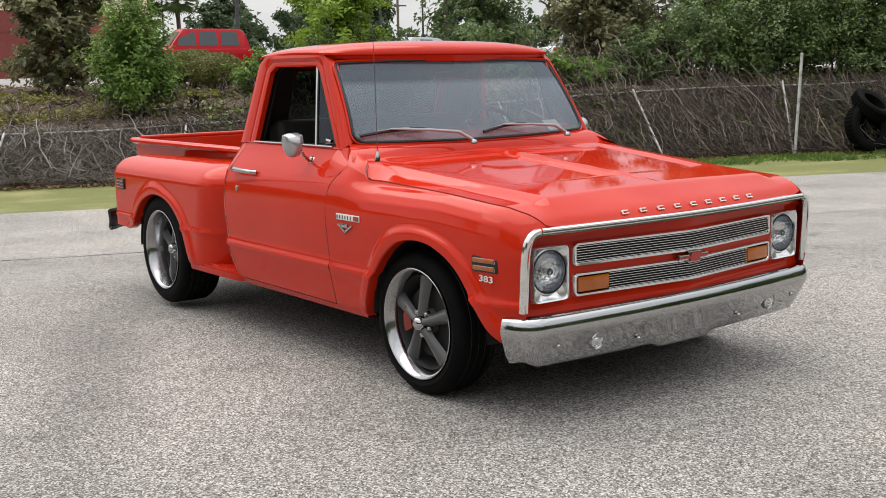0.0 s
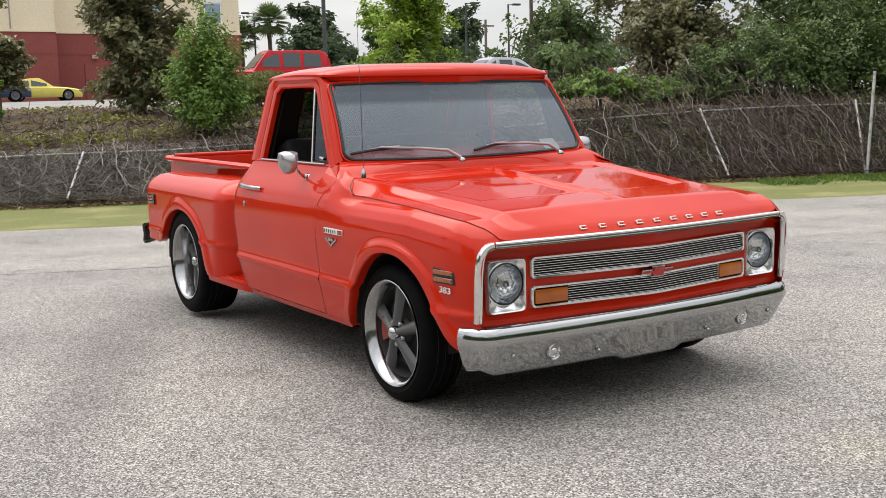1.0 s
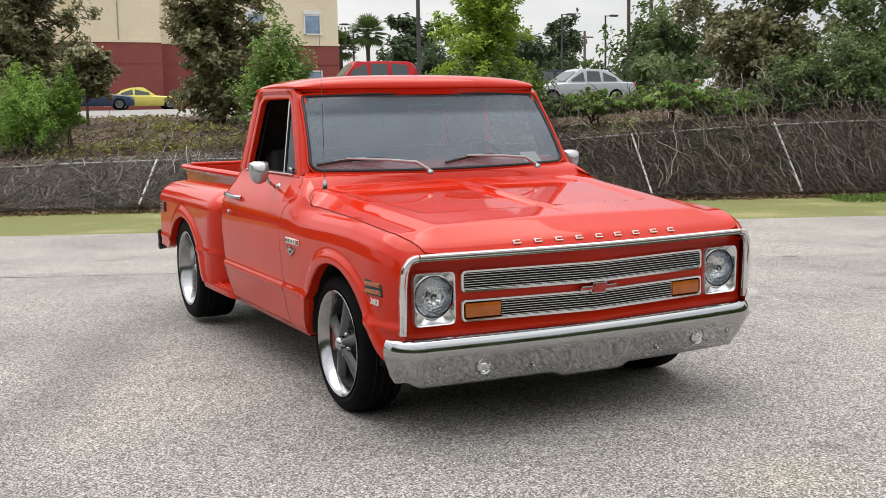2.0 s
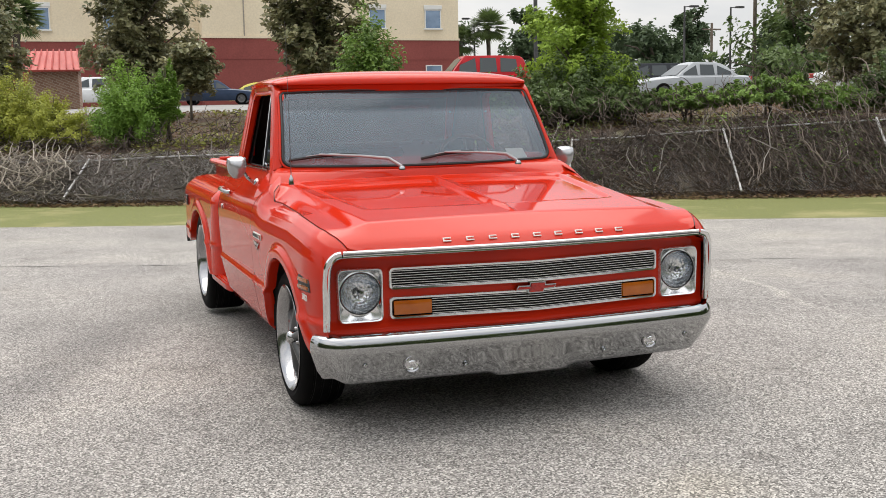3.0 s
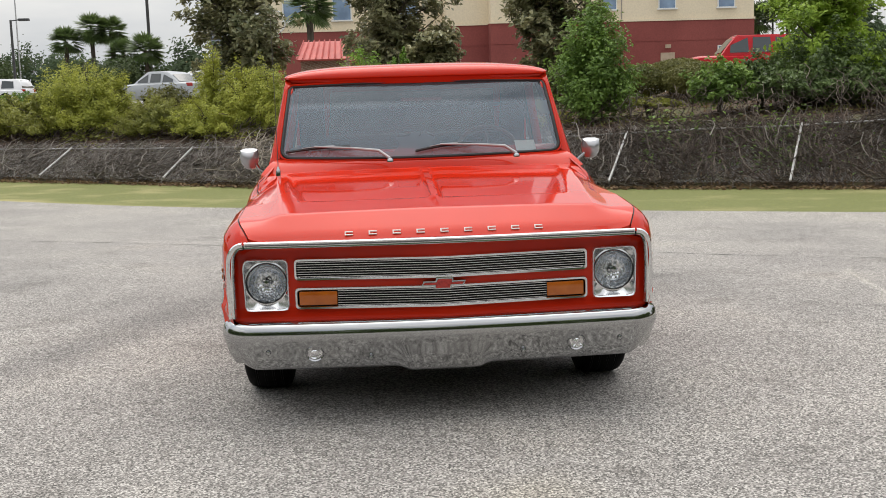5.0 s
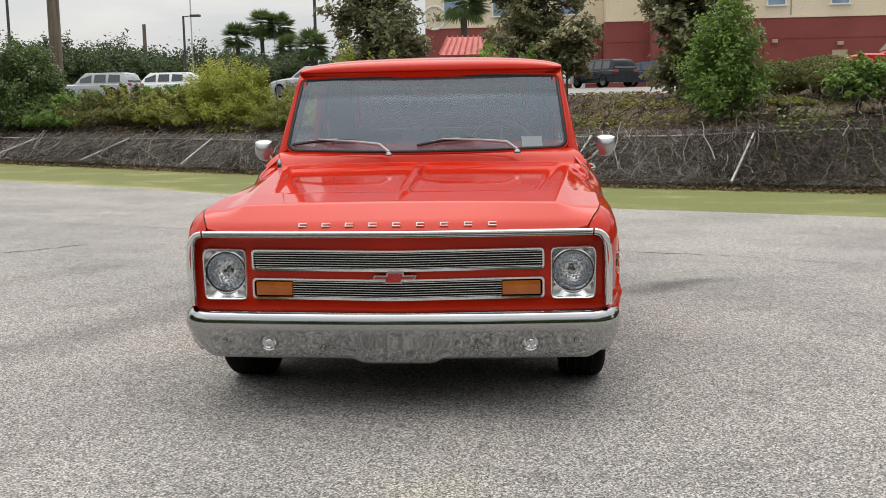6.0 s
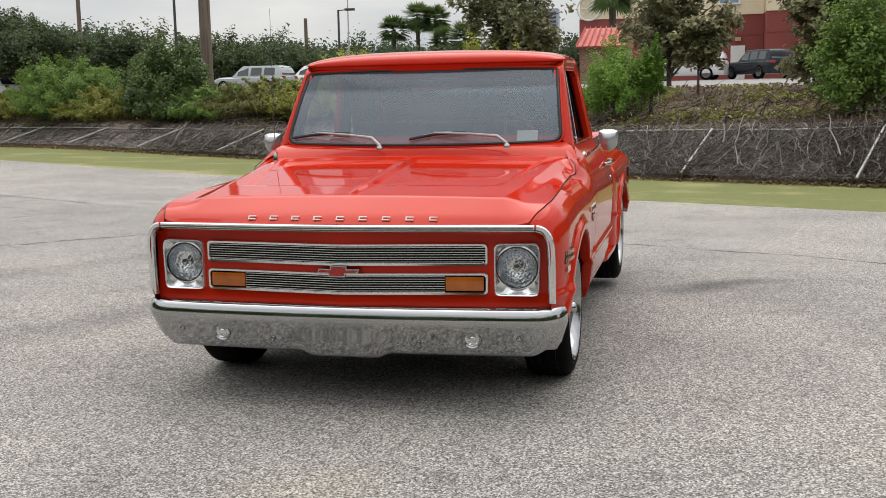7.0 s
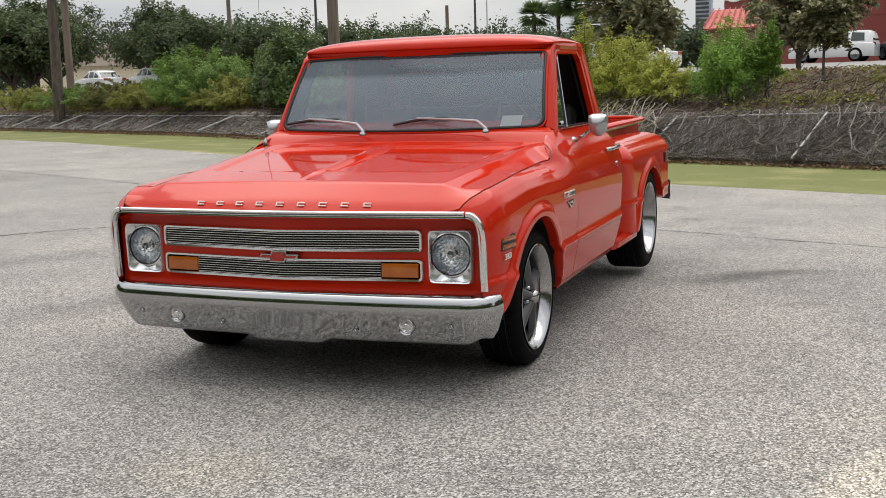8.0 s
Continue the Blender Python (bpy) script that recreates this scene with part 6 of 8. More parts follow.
def plant(name, label, category, seed, xy, z0, zb, zt, width, material, leaves, leaf, nclump=22, group="", trunk_r=0.05, cone=0.0, stems=1):
    """A shrub or tree: tapered stems with limbs, and a crown of clumped leaves between zb and zt."""
    rng = np.random.default_rng(seed)
    leaves, leaf = int(leaves * 0.58), leaf * 1.2
    x, y = xy
    ob = thing(name, label, category, group, "", Matrix.Translation((x, y, z0)))
    hz = (zt - zb) / 2
    c = np.array([0, 0, (zb + zt) / 2 - z0])
    cl = clumps(rng, c, (width / 2 * 0.82, width / 2 * 0.82, hz * 0.86), nclump, min(width, hz * 2) * 0.19)
    if stems > 1:
        # shrubs stand on the ground: full at the foot, domed or pointed at the head
        cl = []
        for _ in range(nclump):
            q = rng.beta(1.1, 1.35)
            rad = (1 - q ** (2.6 - 1.5 * cone)) ** 0.55 * width / 2
            rr, a = rad * math.sqrt(rng.uniform(0.08, 1.0)) * rng.uniform(0.8, 1.15), rng.uniform(0, math.tau)
            cl.append((np.array([rr * math.cos(a), rr * math.sin(a), zb - z0 + 0.1 + (zt - zb - 0.15) * q]), min(width, hz * 2) * 0.17 * rng.uniform(0.55, 1.4) * (1 - 0.4 * q)))
    elif cone:
        cl = [(np.array([p[0] * (1 - cone * max(0, (p[2] - c[2]) / hz)), p[1] * (1 - cone * max(0, (p[2] - c[2]) / hz)), p[2]]), r) for p, r in cl]
    pts, nrm = crown_points(rng, cl, leaves)
    if stems == 1:
        limbs, shoots = limb_tips(rng, width, zb - z0, zt - z0, cone, nclump)
        pts, nrm = shoot_points(rng, shoots, leaves, max(0.038 * width, 0.55 * leaf))
    if stems > 1:
        pts, nrm = shoot_points(rng, cl_tips(rng, width, zb - z0, zt - z0, cone, nclump * 4), leaves, min(width, hz * 2) * 0.062)
    bm = bmesh.new()
    for k in range(stems):
        a = rng.uniform(0, math.tau)
        foot = Vector((0.12 * stems * 0.3 * math.cos(a), 0.12 * stems * 0.3 * math.sin(a), -0.3))
        top = Vector((rng.normal() * width * 0.05, rng.normal() * width * 0.05, c[2]))
        tube(bm, [foot, foot.lerp(top, 0.5) + Vector((rng.normal() * 0.06, rng.normal() * 0.06, 0)), top], [trunk_r, trunk_r * 0.75, trunk_r * 0.4], 7)
    if stems == 1:
        for a, b in limbs:
            a, b = Vector(a), Vector(b)
            mid = a.lerp(b, 0.5) + Vector((0, 0, 0.06 * width))
            tube(bm, [a, mid, b], [trunk_r * 0.45, trunk_r * 0.3, trunk_r * 0.1], 5)
        cl = []
    for p, r in cl[:: max(1, len(cl) // 14)]:
        p = Vector(p)
        s = Vector((0, 0, max(0.05, c[2] * rng.uniform(0.35, 0.9))))
        mid = s.lerp(p, 0.5) + Vector((0, 0, 0.08))
        tube(bm, [s, mid, p], [trunk_r * 0.5, trunk_r * 0.3, trunk_r * 0.12], 5)
    part("trunk", bm, "bark", ob)
    part("crown", leaf_mesh(pts, nrm, leaf, rng), material, ob)
    return ob


def gz(s, d):
    return ground_z(s, d)


def shrub(seed, s, d, zt, width, material="leaf_green", leaves=5200, leaf=0.085, zb=None, label="bushy green shrub on the bank behind the fence", group="bank shrubs", cone=0.0, nclump=24):
    z0 = gz(s, d) - 0.05
    return plant("shrub", label, "shrub", seed, place(s, d), z0, z0 + 0.08 if zb is None else zb, zt, width, material, leaves, leaf, nclump, group, 0.035, cone, 3)


def tree(seed, xy, z0, zb, zt, width, material, leaves, leaf, label, group="", trunk_r=0.14, nclump=34, cone=0.0):
    return plant("tree", label, "tree", seed, xy, z0, zb, zt, width, material, leaves, leaf, nclump, group, trunk_r, cone, 1)


# shrubs on the bank
shrub(11, 3.80, 2.3, 3.62, 2.05, "leaf_green", 22000, 0.075, None, "tall upright light green shrub on the mulched bank", "", 0.8, 46)
shrub(12, -1.22, 2.3, 2.58, 1.8, "leaf_bright", 40000, 0.045, None, "rounded bright green feathery shrub", "", 0.1, 34)
shrub(13, -0.48, 2.4, 2.64, 0.66, "leaf_bright", 14000, 0.043, 1.2, "slim bright green sapling beside a round shrub", "", 0.2, 14)
for seed, s, d, zt, w in ((21, -4.45, 2.6, 2.45, 2.0), (22, -5.15, 2.5, 2.82, 1.2), (23, -3.65, 2.5, 2.50, 1.6), (24, -2.95, 2.3, 1.90, 1.9), (25, -6.5, 2.1, 1.75, 2.4), (26, -9.2, 2.5, 2.75, 2.3), (27, -7.9, 2.3, 2.45, 1.5), (29, -5.0, 1.9, 1.75, 2.0)):
    shrub(seed, s, d, zt, w, "leaf_yellow" if seed == 25 else "leaf_lime", 28000, 0.044, None, "loose feathery yellow-green shrub on the bank", "yellow-green shrubs", 0.3, 36)
shrub(28, -8.1, 5.2, 2.08, 2.0, "leaf_olive", 12000, 0.055, None, "low clipped brownish hedge behind the shrubs", "", 0.0, 50)
for seed, s, d, zt, w in ((31, -9.6, 2.2, 1.95, 2.4), (32, -10.8, 2.6, 1.90, 2.6), (33, -12.2, 2.2, 1.85, 2.9), (34, -13.8, 2.2, 1.90, 2.6), (35, -18.6, 2.0, 1.95, 2.8), (36, -23.6, 2.0, 1.80, 3.0), (37, -25.8, 2.1, 1.75, 3.2), (38, -28.4, 2.0, 1.75, 3.4), (39, -31.5, 2.2, 1.80, 3.8), (40, -35.5, 2.3, 1.85, 4.2), (41, -40.0, 2.3, 1.9, 4.4), (42, -11.6, 4.2, 2.0, 2.8), (43, -24.2, 3.8, 1.95, 3.2), (44, -14.0, 4.4, 2.0, 2.6), (68, -26.8, 4.0, 1.9, 3.4), (49, -30.0, 4.2, 1.95, 3.6)):
    shrub(seed, s, d, zt, w + 0.7, ("leaf_yellow", "leaf_olive", "leaf_green", "leaf_yellow")[seed % 4], 19000, 0.065)
shrub(45, -20.7, 2.1, 2.98, 4.1, "leaf_green", 62000, 0.062, None, "large feathery green shrub above the fence", "", 0.1, 40)
shrub(46, -15.5, 2.1, 3.25, 2.6, "leaf_dark", 34000, 0.085, None, "tall dark green shrub above the fence", "", 0.15, 40)
shrub(47, -16.9, 2.6, 3.2, 2.2, "leaf_dark", 28000, 0.085, None, "tall dark green shrub above the fence", "", 0.15, 34)
shrub(48, -8.4, 2.2, 2.62, 1.9, "leaf_lime", 20000, 0.05, None, "upright yellow-green shrub above the fence", "", 0.2, 30)
# growth on the right, over the top of the fence
for seed, s, d, zt, w, mt in ((51, 6.3, 2.5, 2.12, 1.5, "leaf_green"), (52, 7.7, 2.6, 1.95, 2.0, "leaf_dark"), (53, 10.3, 2.5, 1.85, 2.0, "leaf_green"), (54, 11.9, 2.4, 2.05, 2.3, "leaf_green"), (55, 14.6, 2.7, 2.6, 2.2, "leaf_dark"), (56, 15.9, 2.6, 3.3, 2.8, "leaf_dark"), (57, 17.5, 2.5, 3.8, 3.0, "leaf_dark"), (58, 19.3, 2.5, 4.0, 3.0, "leaf_dark"), (59, 21.4, 2.5, 4.2, 3.2, "leaf_dark"), (60, 24.0, 2.4, 3.3, 3.2, "leaf_green"), (61, 13.2, 2.6, 1.85, 2.0, "leaf_green"), (62, 27.5, 2.6, 3.3, 3.6, "leaf_dark"), (63, 4.9, 2.4, 1.32, 1.5, "leaf_yellow"), (64, 7.0, 3.2, 2.15, 1.6, "leaf_dark"), (66, 9.2, 2.5, 1.75, 1.8, "leaf_dark")):
    shrub(seed, s, d, zt, w, mt, 14000 if zt > 2.5 else 9500, 0.082, gz(s, d) + (0.25 if s < 13 else 0.05), "tangled green shrub spilling over the fence", "fence-top shrubs", 0.0, 28)
shrub(65, 8.2, 3.8, 2.65, 3.1, "leaf_dark", 32000, 0.075, None, "dense green shrub at the foot of a broad tree", "", 0.1, 46)
tree(71, place(8.35, 4.7), gz(8.35, 4.7), 1.3, 4.9, 3.0, "leaf_spring", 42000, 0.10, "broad bright green tree on the bank", "", 0.09, 84, 0.15)
tree(72, place(18.4, 4.8), gz(18.4, 4.8), 1.3, 6.6, 4.6, "leaf_dark", 30000, 0.12, "tall leafy green tree behind the fence", "bank trees", 0.12, 46)
tree(73, place(21.4, 4.2), gz(21.4, 4.2), 1.2, 7.0, 5.0, "leaf_dark", 26000, 0.13, "tall leafy green tree behind the fence", "bank trees", 0.12, 46)
tree(74, place(25.5, 4.6), gz(25, 4.6), 1.6, 7.0, 4.8, "leaf_dark", 18000, 0.14, "tall leafy green tree behind the fence", "bank trees", 0.14, 44)
tree(75, place(16.1, 8.6), gz(16.1, 8.6), 1.7, 7.6, 4.2, "leaf_magnolia", 30000, 0.15, "dark glossy-leaved tree at the edge of the upper car park", "", 0.11, 66)
tree(76, place(21.0, 9.5), 1.75, 1.9, 8.2, 5.4, "leaf_dark", 28000, 0.17, "tall leafy green tree behind the fence", "bank trees", 0.15, 40)
tree(77, place(31.0, 7.5), 1.75, 1.8, 8.0, 6.0, "leaf_dark", 15000, 0.18, "tall leafy green tree behind the fence", "bank trees", 0.15, 40)
# clipped hedges


def clipped_hedge(seed, s, d, zt, w):
    """A hedge sheared to a dome: short stems and a close skin of small leaves."""
    rng = np.random.default_rng(seed)
    z0 = gz(s, d) - 0.03
    ob = thing("hedge", "clipped rounded olive green hedge", "hedge", "clipped hedges", "", Matrix.Translation((*place(s, d), z0)))
    n = 9000
    v = rng.normal(size=(n, 3))
    v /= np.linalg.norm(v, axis=1, keepdims=True)
    v[:, 2] = np.abs(v[:, 2]) * np.where(rng.uniform(size=n) < 0.8, 1, -0.5)
    r = 1 - 0.16 * rng.uniform(size=(n, 1)) ** 2 + 0.03 * rng.normal(size=(n, 1))
    r += 0.05 * np.sin(4 * v[:, 0:1] + seed) * np.cos(3 * v[:, 1:2])
    h = zt - z0
    pts = v * r * np.array([w / 2, w / 2, h * 0.52]) + np.array([0, 0, h * 0.48])
    nrm = v + rng.normal(scale=0.45, size=(n, 3))
    nrm /= np.linalg.norm(nrm, axis=1, keepdims=True)
    part("crown", leaf_mesh(pts, nrm, 0.055, rng, 0.6), "leaf_olive", ob)
    bm = bmesh.new()
    for k in range(5):
        a = k * 1.26 + seed
        tube(bm, [(0.06 * math.cos(a), 0.06 * math.sin(a), -0.1), (w * 0.16 * math.cos(a), w * 0.16 * math.sin(a), h * 0.4), (w * 0.32 * math.cos(a), w * 0.32 * math.sin(a), h * 0.75)], [0.03, 0.022, 0.01], 6)
    part("stems", bm, "bark", ob)


for seed, s, d, zt, w in ((81, 4.90, 6.6, 2.20, 1.60), (82, 5.45, 5.2, 2.06, 1.45), (83, 4.28, 5.4, 2.04, 1.35)):
    clipped_hedge(seed, s, d, zt, w)
# trees on the upper ground
MAG = "broad magnolia tree with dark glossy leaves"
tree(91, (4.35, 20.9), 1.1, 1.35, 5.6, 3.0, "leaf_magnolia", 24000, 0.145, MAG, "magnolias", 0.08, 72, 0.2)
tree(92, (0.65, 27.2), 1.5, 2.0, 6.2, 3.6, "leaf_magnolia", 27000, 0.15, MAG, "magnolias", 0.08, 84, 0.15)
tree(93, (-3.5, 24.6), 1.2, 1.9, 6.0, 3.3, "leaf_magnolia", 24000, 0.145, MAG, "magnolias", 0.09, 80, 0.1)
tree(94, (1.45, 22.0), 1.2, 1.95, 3.05, 1.45, "leaf_magnolia", 8000, 0.12, "low young magnolia with dark glossy leaves", "", 0.04, 22)
FAR = "distant leafy tree beyond the car park"
for seed, x, y, zb, zt, w in ((101, -40.5, 43.5, 3.0, 5.3, 7.0), (102, -47.0, 49.0, 3.3, 6.3, 8.0), (103, -42.7, 60.5, 3.3, 5.8, 8.0), (104, -56.0, 63.0, 3.8, 8.2, 9.5), (105, -36.0, 62.0, 1.9, 5.3, 8.5), (106, -27.0, 68.0, 1.8, 4.3, 9.0), (107, -60.0, 52.0, 3.2, 8.0, 9.0), (108, -48.5, 66.0, 3.6, 7.2, 8.0), (109, -34.0, 76.0, 1.9, 5.4, 10.0), (110, -20.0, 80.0, 1.8, 4.2, 9.0), (111, -30.0, 60.0, 1.8, 4.6, 7.5)):
    tree(seed, (x, y), 1.8, zb, zt, w, "leaf_wood", 30000, 0.20, FAR, "distant trees", 0.2, 60)
for k in range(13):
    x = -92 + 7.2 * k
    tree(120 + k, (x, 96 + 9 * math.sin(k * 2.1)), 1.8, 1.9, (6.6 if k < 6 else 4.6) + 0.9 * math.sin(k * 1.7), 14.5, "leaf_far", 17000, 0.30, FAR, "distant trees", 0.3, 26)
for k in range(11):
    x = 34 + 5.6 * k
    tree(140 + k, (x, 104 - 1.0 * k + 5 * math.sin(k * 2.3)), 1.8, 5.0 + math.sin(k), 10.6 + 1.5 * math.sin(k * 1.3), 5.5, "leaf_far", 3000, 0.5, "distant pine with a bare trunk", "distant pines", 0.28, 16)
for k in range(7):
    tree(155 + k, (40 + 9.5 * k, 84 - 3.5 * k), 1.8, 2.2, 6.8 + math.sin(k * 2.2), 9.0, "leaf_far", 4200, 0.5, FAR, "distant trees", 0.3, 24)
tree(166, (54.0, 90.0), 1.8, 2.2, 8.9, 11.0, "leaf_far", 22000, 0.36, FAR, "distant trees", 0.3, 40)
tree(165, (46, 56), 1.8, 2.2, 8.5, 9.0, "leaf_dark", 9000, 0.34, FAR, "distant trees", 0.3, 34)


def palm(seed, xy, top, frond, label="palmetto palm with a round head of fan fronds"):
    rng = np.random.default_rng(seed)
    ob = thing("palm_tree", label, "palm tree", "palms", "", Matrix.Translation((*xy, 1.8)))
    h = top - 1.8 - frond * 0.6
    bm = bmesh.new()
    tube(bm, [(0, 0, -0.4), (0.05, 0, h * 0.5), (0.02, 0.03, h)], [0.20, 0.17, 0.19], 9)
    part("trunk", bm, "bark", ob)
    vs, fs = [], []
    for k in range(95):
        az, el = rng.uniform(0, math.tau), radians(rng.uniform(-45, 80))
        d = Vector((math.cos(az) * math.cos(el), math.sin(az) * math.cos(el), math.sin(el)))
        side = d.cross(Vector((0, 0, 1))).normalized()
        up = side.cross(d)
        hub = Vector((0, 0, h)) + d * frond * 0.45
        for j in range(11):
            a = radians(-75 + 15 * j)
            t = hub + (d * math.cos(a) + side * math.sin(a)) * frond * rng.uniform(0.45, 0.6) - Vector((0, 0, 0.12 * frond))
            w = up * 0.03 + side * 0.06 * frond
            n = len(vs)
            vs += [hub - w, hub + w, t]
            fs.append((n, n + 1, n + 2))
        n = len(vs)
        vs += [Vector((0, 0, h)) - side * 0.02, Vector((0, 0, h)) + side * 0.02, hub]
        fs.append((n, n + 1, n + 2))
    part("fronds", raw([tuple(v) for v in vs], fs), "leaf_dark", ob)


palm(1, (-21.6, 84.0), 8.6, 1.75)
palm(2, (-20.2, 84.6), 8.4, 1.65)
palm(3, (-23.5, 83.4), 7.6, 1.6)
palm(4, (-16.7, 80.0), 6.7, 1.75)
palm(8, (-18.9, 82.5), 6.5, 1.7)
palm(7, (-2.85, 50.0), 7.0, 1.5)
palm(5, (32.6, 78.0), 9.0, 1.9)
palm(6, (30.6, 79.0), 7.8, 1.7)

# ---- fence, brush and ground cover ----


def run_of(s):
    return float(np.interp(s, [-30, 6, 12, 30], [1.25, 1.25, 1.3, 1.3]))


def rise_of(s):
    return float(np.interp(s, [-30, -17, -5, 0, 3, 7.7, 10, 13.2, 30], [0.55, 0.60, 0.76, 0.90, 0.95, 1.10, 1.20, 1.40, 1.62]))


def on_fence(s, q, lift=0.10):
    """A point of the leaning fence: q from its foot (0) to its top (1)."""
    x, y = place(s, q * run_of(s) - lift * 0.6)
    return Vector((x, y, base_z(s) + q * rise_of(s) + lift * 0.8))


fence = thing("chain_link_fence", "old chain-link fence leaning back on the bank, overgrown with vines", "fence", "", "structure")
for k in range(-17, 5):
    s = 1.38 + 3.15 * k - (0.28 if k == 4 else 0.0)
    bm = bmesh.new()
    lean = 0.16
    if s < -9:
        lean = 0.75
    if s > 9:
        lean = -0.12
    tube(bm, [on_fence(s, -0.04, 0.24), on_fence(s + lean, 1 - 0.19 / rise_of(s), 0.24)], 0.022, 8)
    part("post", bm, "old_pipe", fence)
bm = bmesh.new()
tube(bm, [on_fence(-60 + 1.5 * k, 1 - 0.15 / rise_of(-60 + 1.5 * k) + 0.012 * math.sin(k * 1.9), 0.15) for k in range(54)], 0.017, 7)
part("top_rail", bm, "old_pipe", fence)
bm = bmesh.new()
p = Vector((15.20, 9.30, base_z(16.7) - 0.05))
tube(bm, [p, Vector((15.60, 9.47, 1.76))], 0.032, 10)
tube(bm, [p + Vector((0.03, 0.04, 0.06)), Vector((15.95, 10.17, 1.20))], 0.022, 8)
part("end_post", bm, "old_pipe", fence)
vs, fs = [], []
for sgn in (1, -1):
    for k in range(1150):
        s = -34 + 0.05 * k
        a, b = on_fence(s, 0.02, 0.12), on_fence(s + sgn * 1.2, 0.98, 0.12)
        w = Vector((0.0014, 0.0, 0.0))
        n = len(vs)
        vs += [a - w, a + w, b + w, b - w]
        fs.append((n, n + 1, n + 2, n + 3))
wire = part("wire_mesh", raw([tuple(v) for v in vs], fs), "galvanised", fence)
tagged(wire, "rusting diamond wire mesh", "", "", "stuff")


def strand_mesh(rng, count, s0, s1, q0, q1, rad, length, lift, top=9.0, curl=2.4, kink=0.4, clump=0.0):
    """Many thin bent stems that hug the leaning fence."""
    vs, fs = [], []
    for _ in range(count):
        s = rng.uniform(s0, s1)
        while clump and noise.noise((s * clump, 3.1, 0.5)) + rng.uniform(-0.25, 0.25) < 0.08:
            s = rng.uniform(s0, s1)
        q = rng.uniform(q0, q1)
        ang = rng.normal(math.pi / 2, 1.25)
        ln = length * rng.uniform(0.35, 1.3)
        r = rad * rng.uniform(0.5, 1.6)
        lf = lift * rng.uniform(0.1, 1.5)
        bend = rng.normal(0, curl)
        n = 6
        prev = None
        for i in range(n + 1):
            t = i / n
            p = on_fence(s, q, lf + 0.06 * math.sin(t * 3.1 + bend))
            rr = r * (1 - 0.6 * t)
            base = len(vs)
            vs += [(p.x - rr, p.y, p.z), (p.x + rr, p.y, p.z), (p.x, p.y - rr, p.z + rr)]
            if prev is not None:
                for a, b in ((0, 1), (1, 2), (2, 0)):
                    fs.append((prev + a, prev + b, base + b, base + a))
            prev = base
            a2 = ang + bend * (t - 0.5) * 1.6 + rng.normal(0, kink)
            s += math.cos(a2) * ln / n
            q = min(top, max(-0.03, q + math.sin(a2) * ln / n / 1.35))
    return raw(vs, fs, True)


rng = np.random.default_rng(5)
brush = part("dead_vines", strand_mesh(rng, 4500, -14, 5, -0.02, 0.82, 0.0085, 0.8, 0.15, 0.93, 1.8, 0.28), "dead_vine", None)
tagged(brush, "tangle of dry grey-brown vines over the leaning fence", "vines", "", "stuff")
brush = part("dead_vines", strand_mesh(rng, 560, -14, 5, 0.0, 0.50, 0.012, 1.15, 0.20, 1.0, 1.3, 0.15, 0.9), "dead_vine", None)
tagged(brush, "clumps of pale dry stems arching over the leaning fence", "vines", "", "stuff")
brush = part("dead_vines", strand_mesh(rng, 7400, 4, 27, 0.0, 0.9, 0.0085, 0.85, 0.17, 1.0, 1.7, 0.25), "brown_vine", None)
tagged(brush, "tangle of dark brown vines over the leaning fence", "vines", "", "stuff")
brush = part("dead_vines", strand_mesh(rng, 2600, -46, -13, 0.0, 0.88, 0.009, 0.75, 0.12, 0.98, 1.4, 0.22), "brown_vine", None)
tagged(brush, "thin brown vines on the bare bank", "vines", "", "stuff")
brush = part("dead_vines", strand_mesh(rng, 260, 5, 28, 0.1, 1.0, 0.009, 1.2, 0.20, 1.2, 1.6, 0.2), "dead_vine", None)
tagged(brush, "tangle of dry brown vines hanging from shrubs over the fence", "vines", "", "stuff")
brush = part("dead_vines", strand_mesh(rng, 210, -4.4, -1.9, 0.05, 0.75, 0.011, 1.0, 0.26, 1.15, 1.3, 0.15, 0.6), "pale_stem", None)
tagged(brush, "clump of pale dry stems arching over the fence", "vines", "", "stuff")
brush = part("dead_vines", strand_mesh(rng, 1900, -16, 16, 0.85, 1.6, 0.010, 0.7, 0.10), "brown_vine", None)
tagged(brush, "dry stems on the bank above the fence", "vines", "", "stuff")


def scatter(name, label, category, material, count, s0, s1, d0, d1, size, seed, lift=0.02, flat=True, keep=None, aspect=0.6):
    rng = np.random.default_rng(seed)
    pts = []
    while len(pts) < count:
        s, d = rng.uniform(s0, s1), rng.uniform(d0, d1)
        x, y = place(s, d)
        if keep and not keep(x, y, rng):
            continue
        pts.append((x, y, ground_z(s, d) + lift * rng.uniform(0.2, 1.2)))
    pts = np.array(pts)
    n = rng.normal(scale=0.5, size=(count, 3)) + np.array([0, 0, 1.2])
    if not flat:
        n = rng.normal(size=(count, 3)) * np.array([1, 1, 0.25])
    n /= np.linalg.norm(n, axis=1, keepdims=True)
    ob = part(name, leaf_mesh(pts, n, size, rng, aspect), material, None)
    return tagged(ob, label, category, "", "stuff")


def patchy(x, y, rng):
    return noise.noise((x * 0.7, y * 0.7, 4)) + rng.uniform(-0.35, 0.35) > 0.10


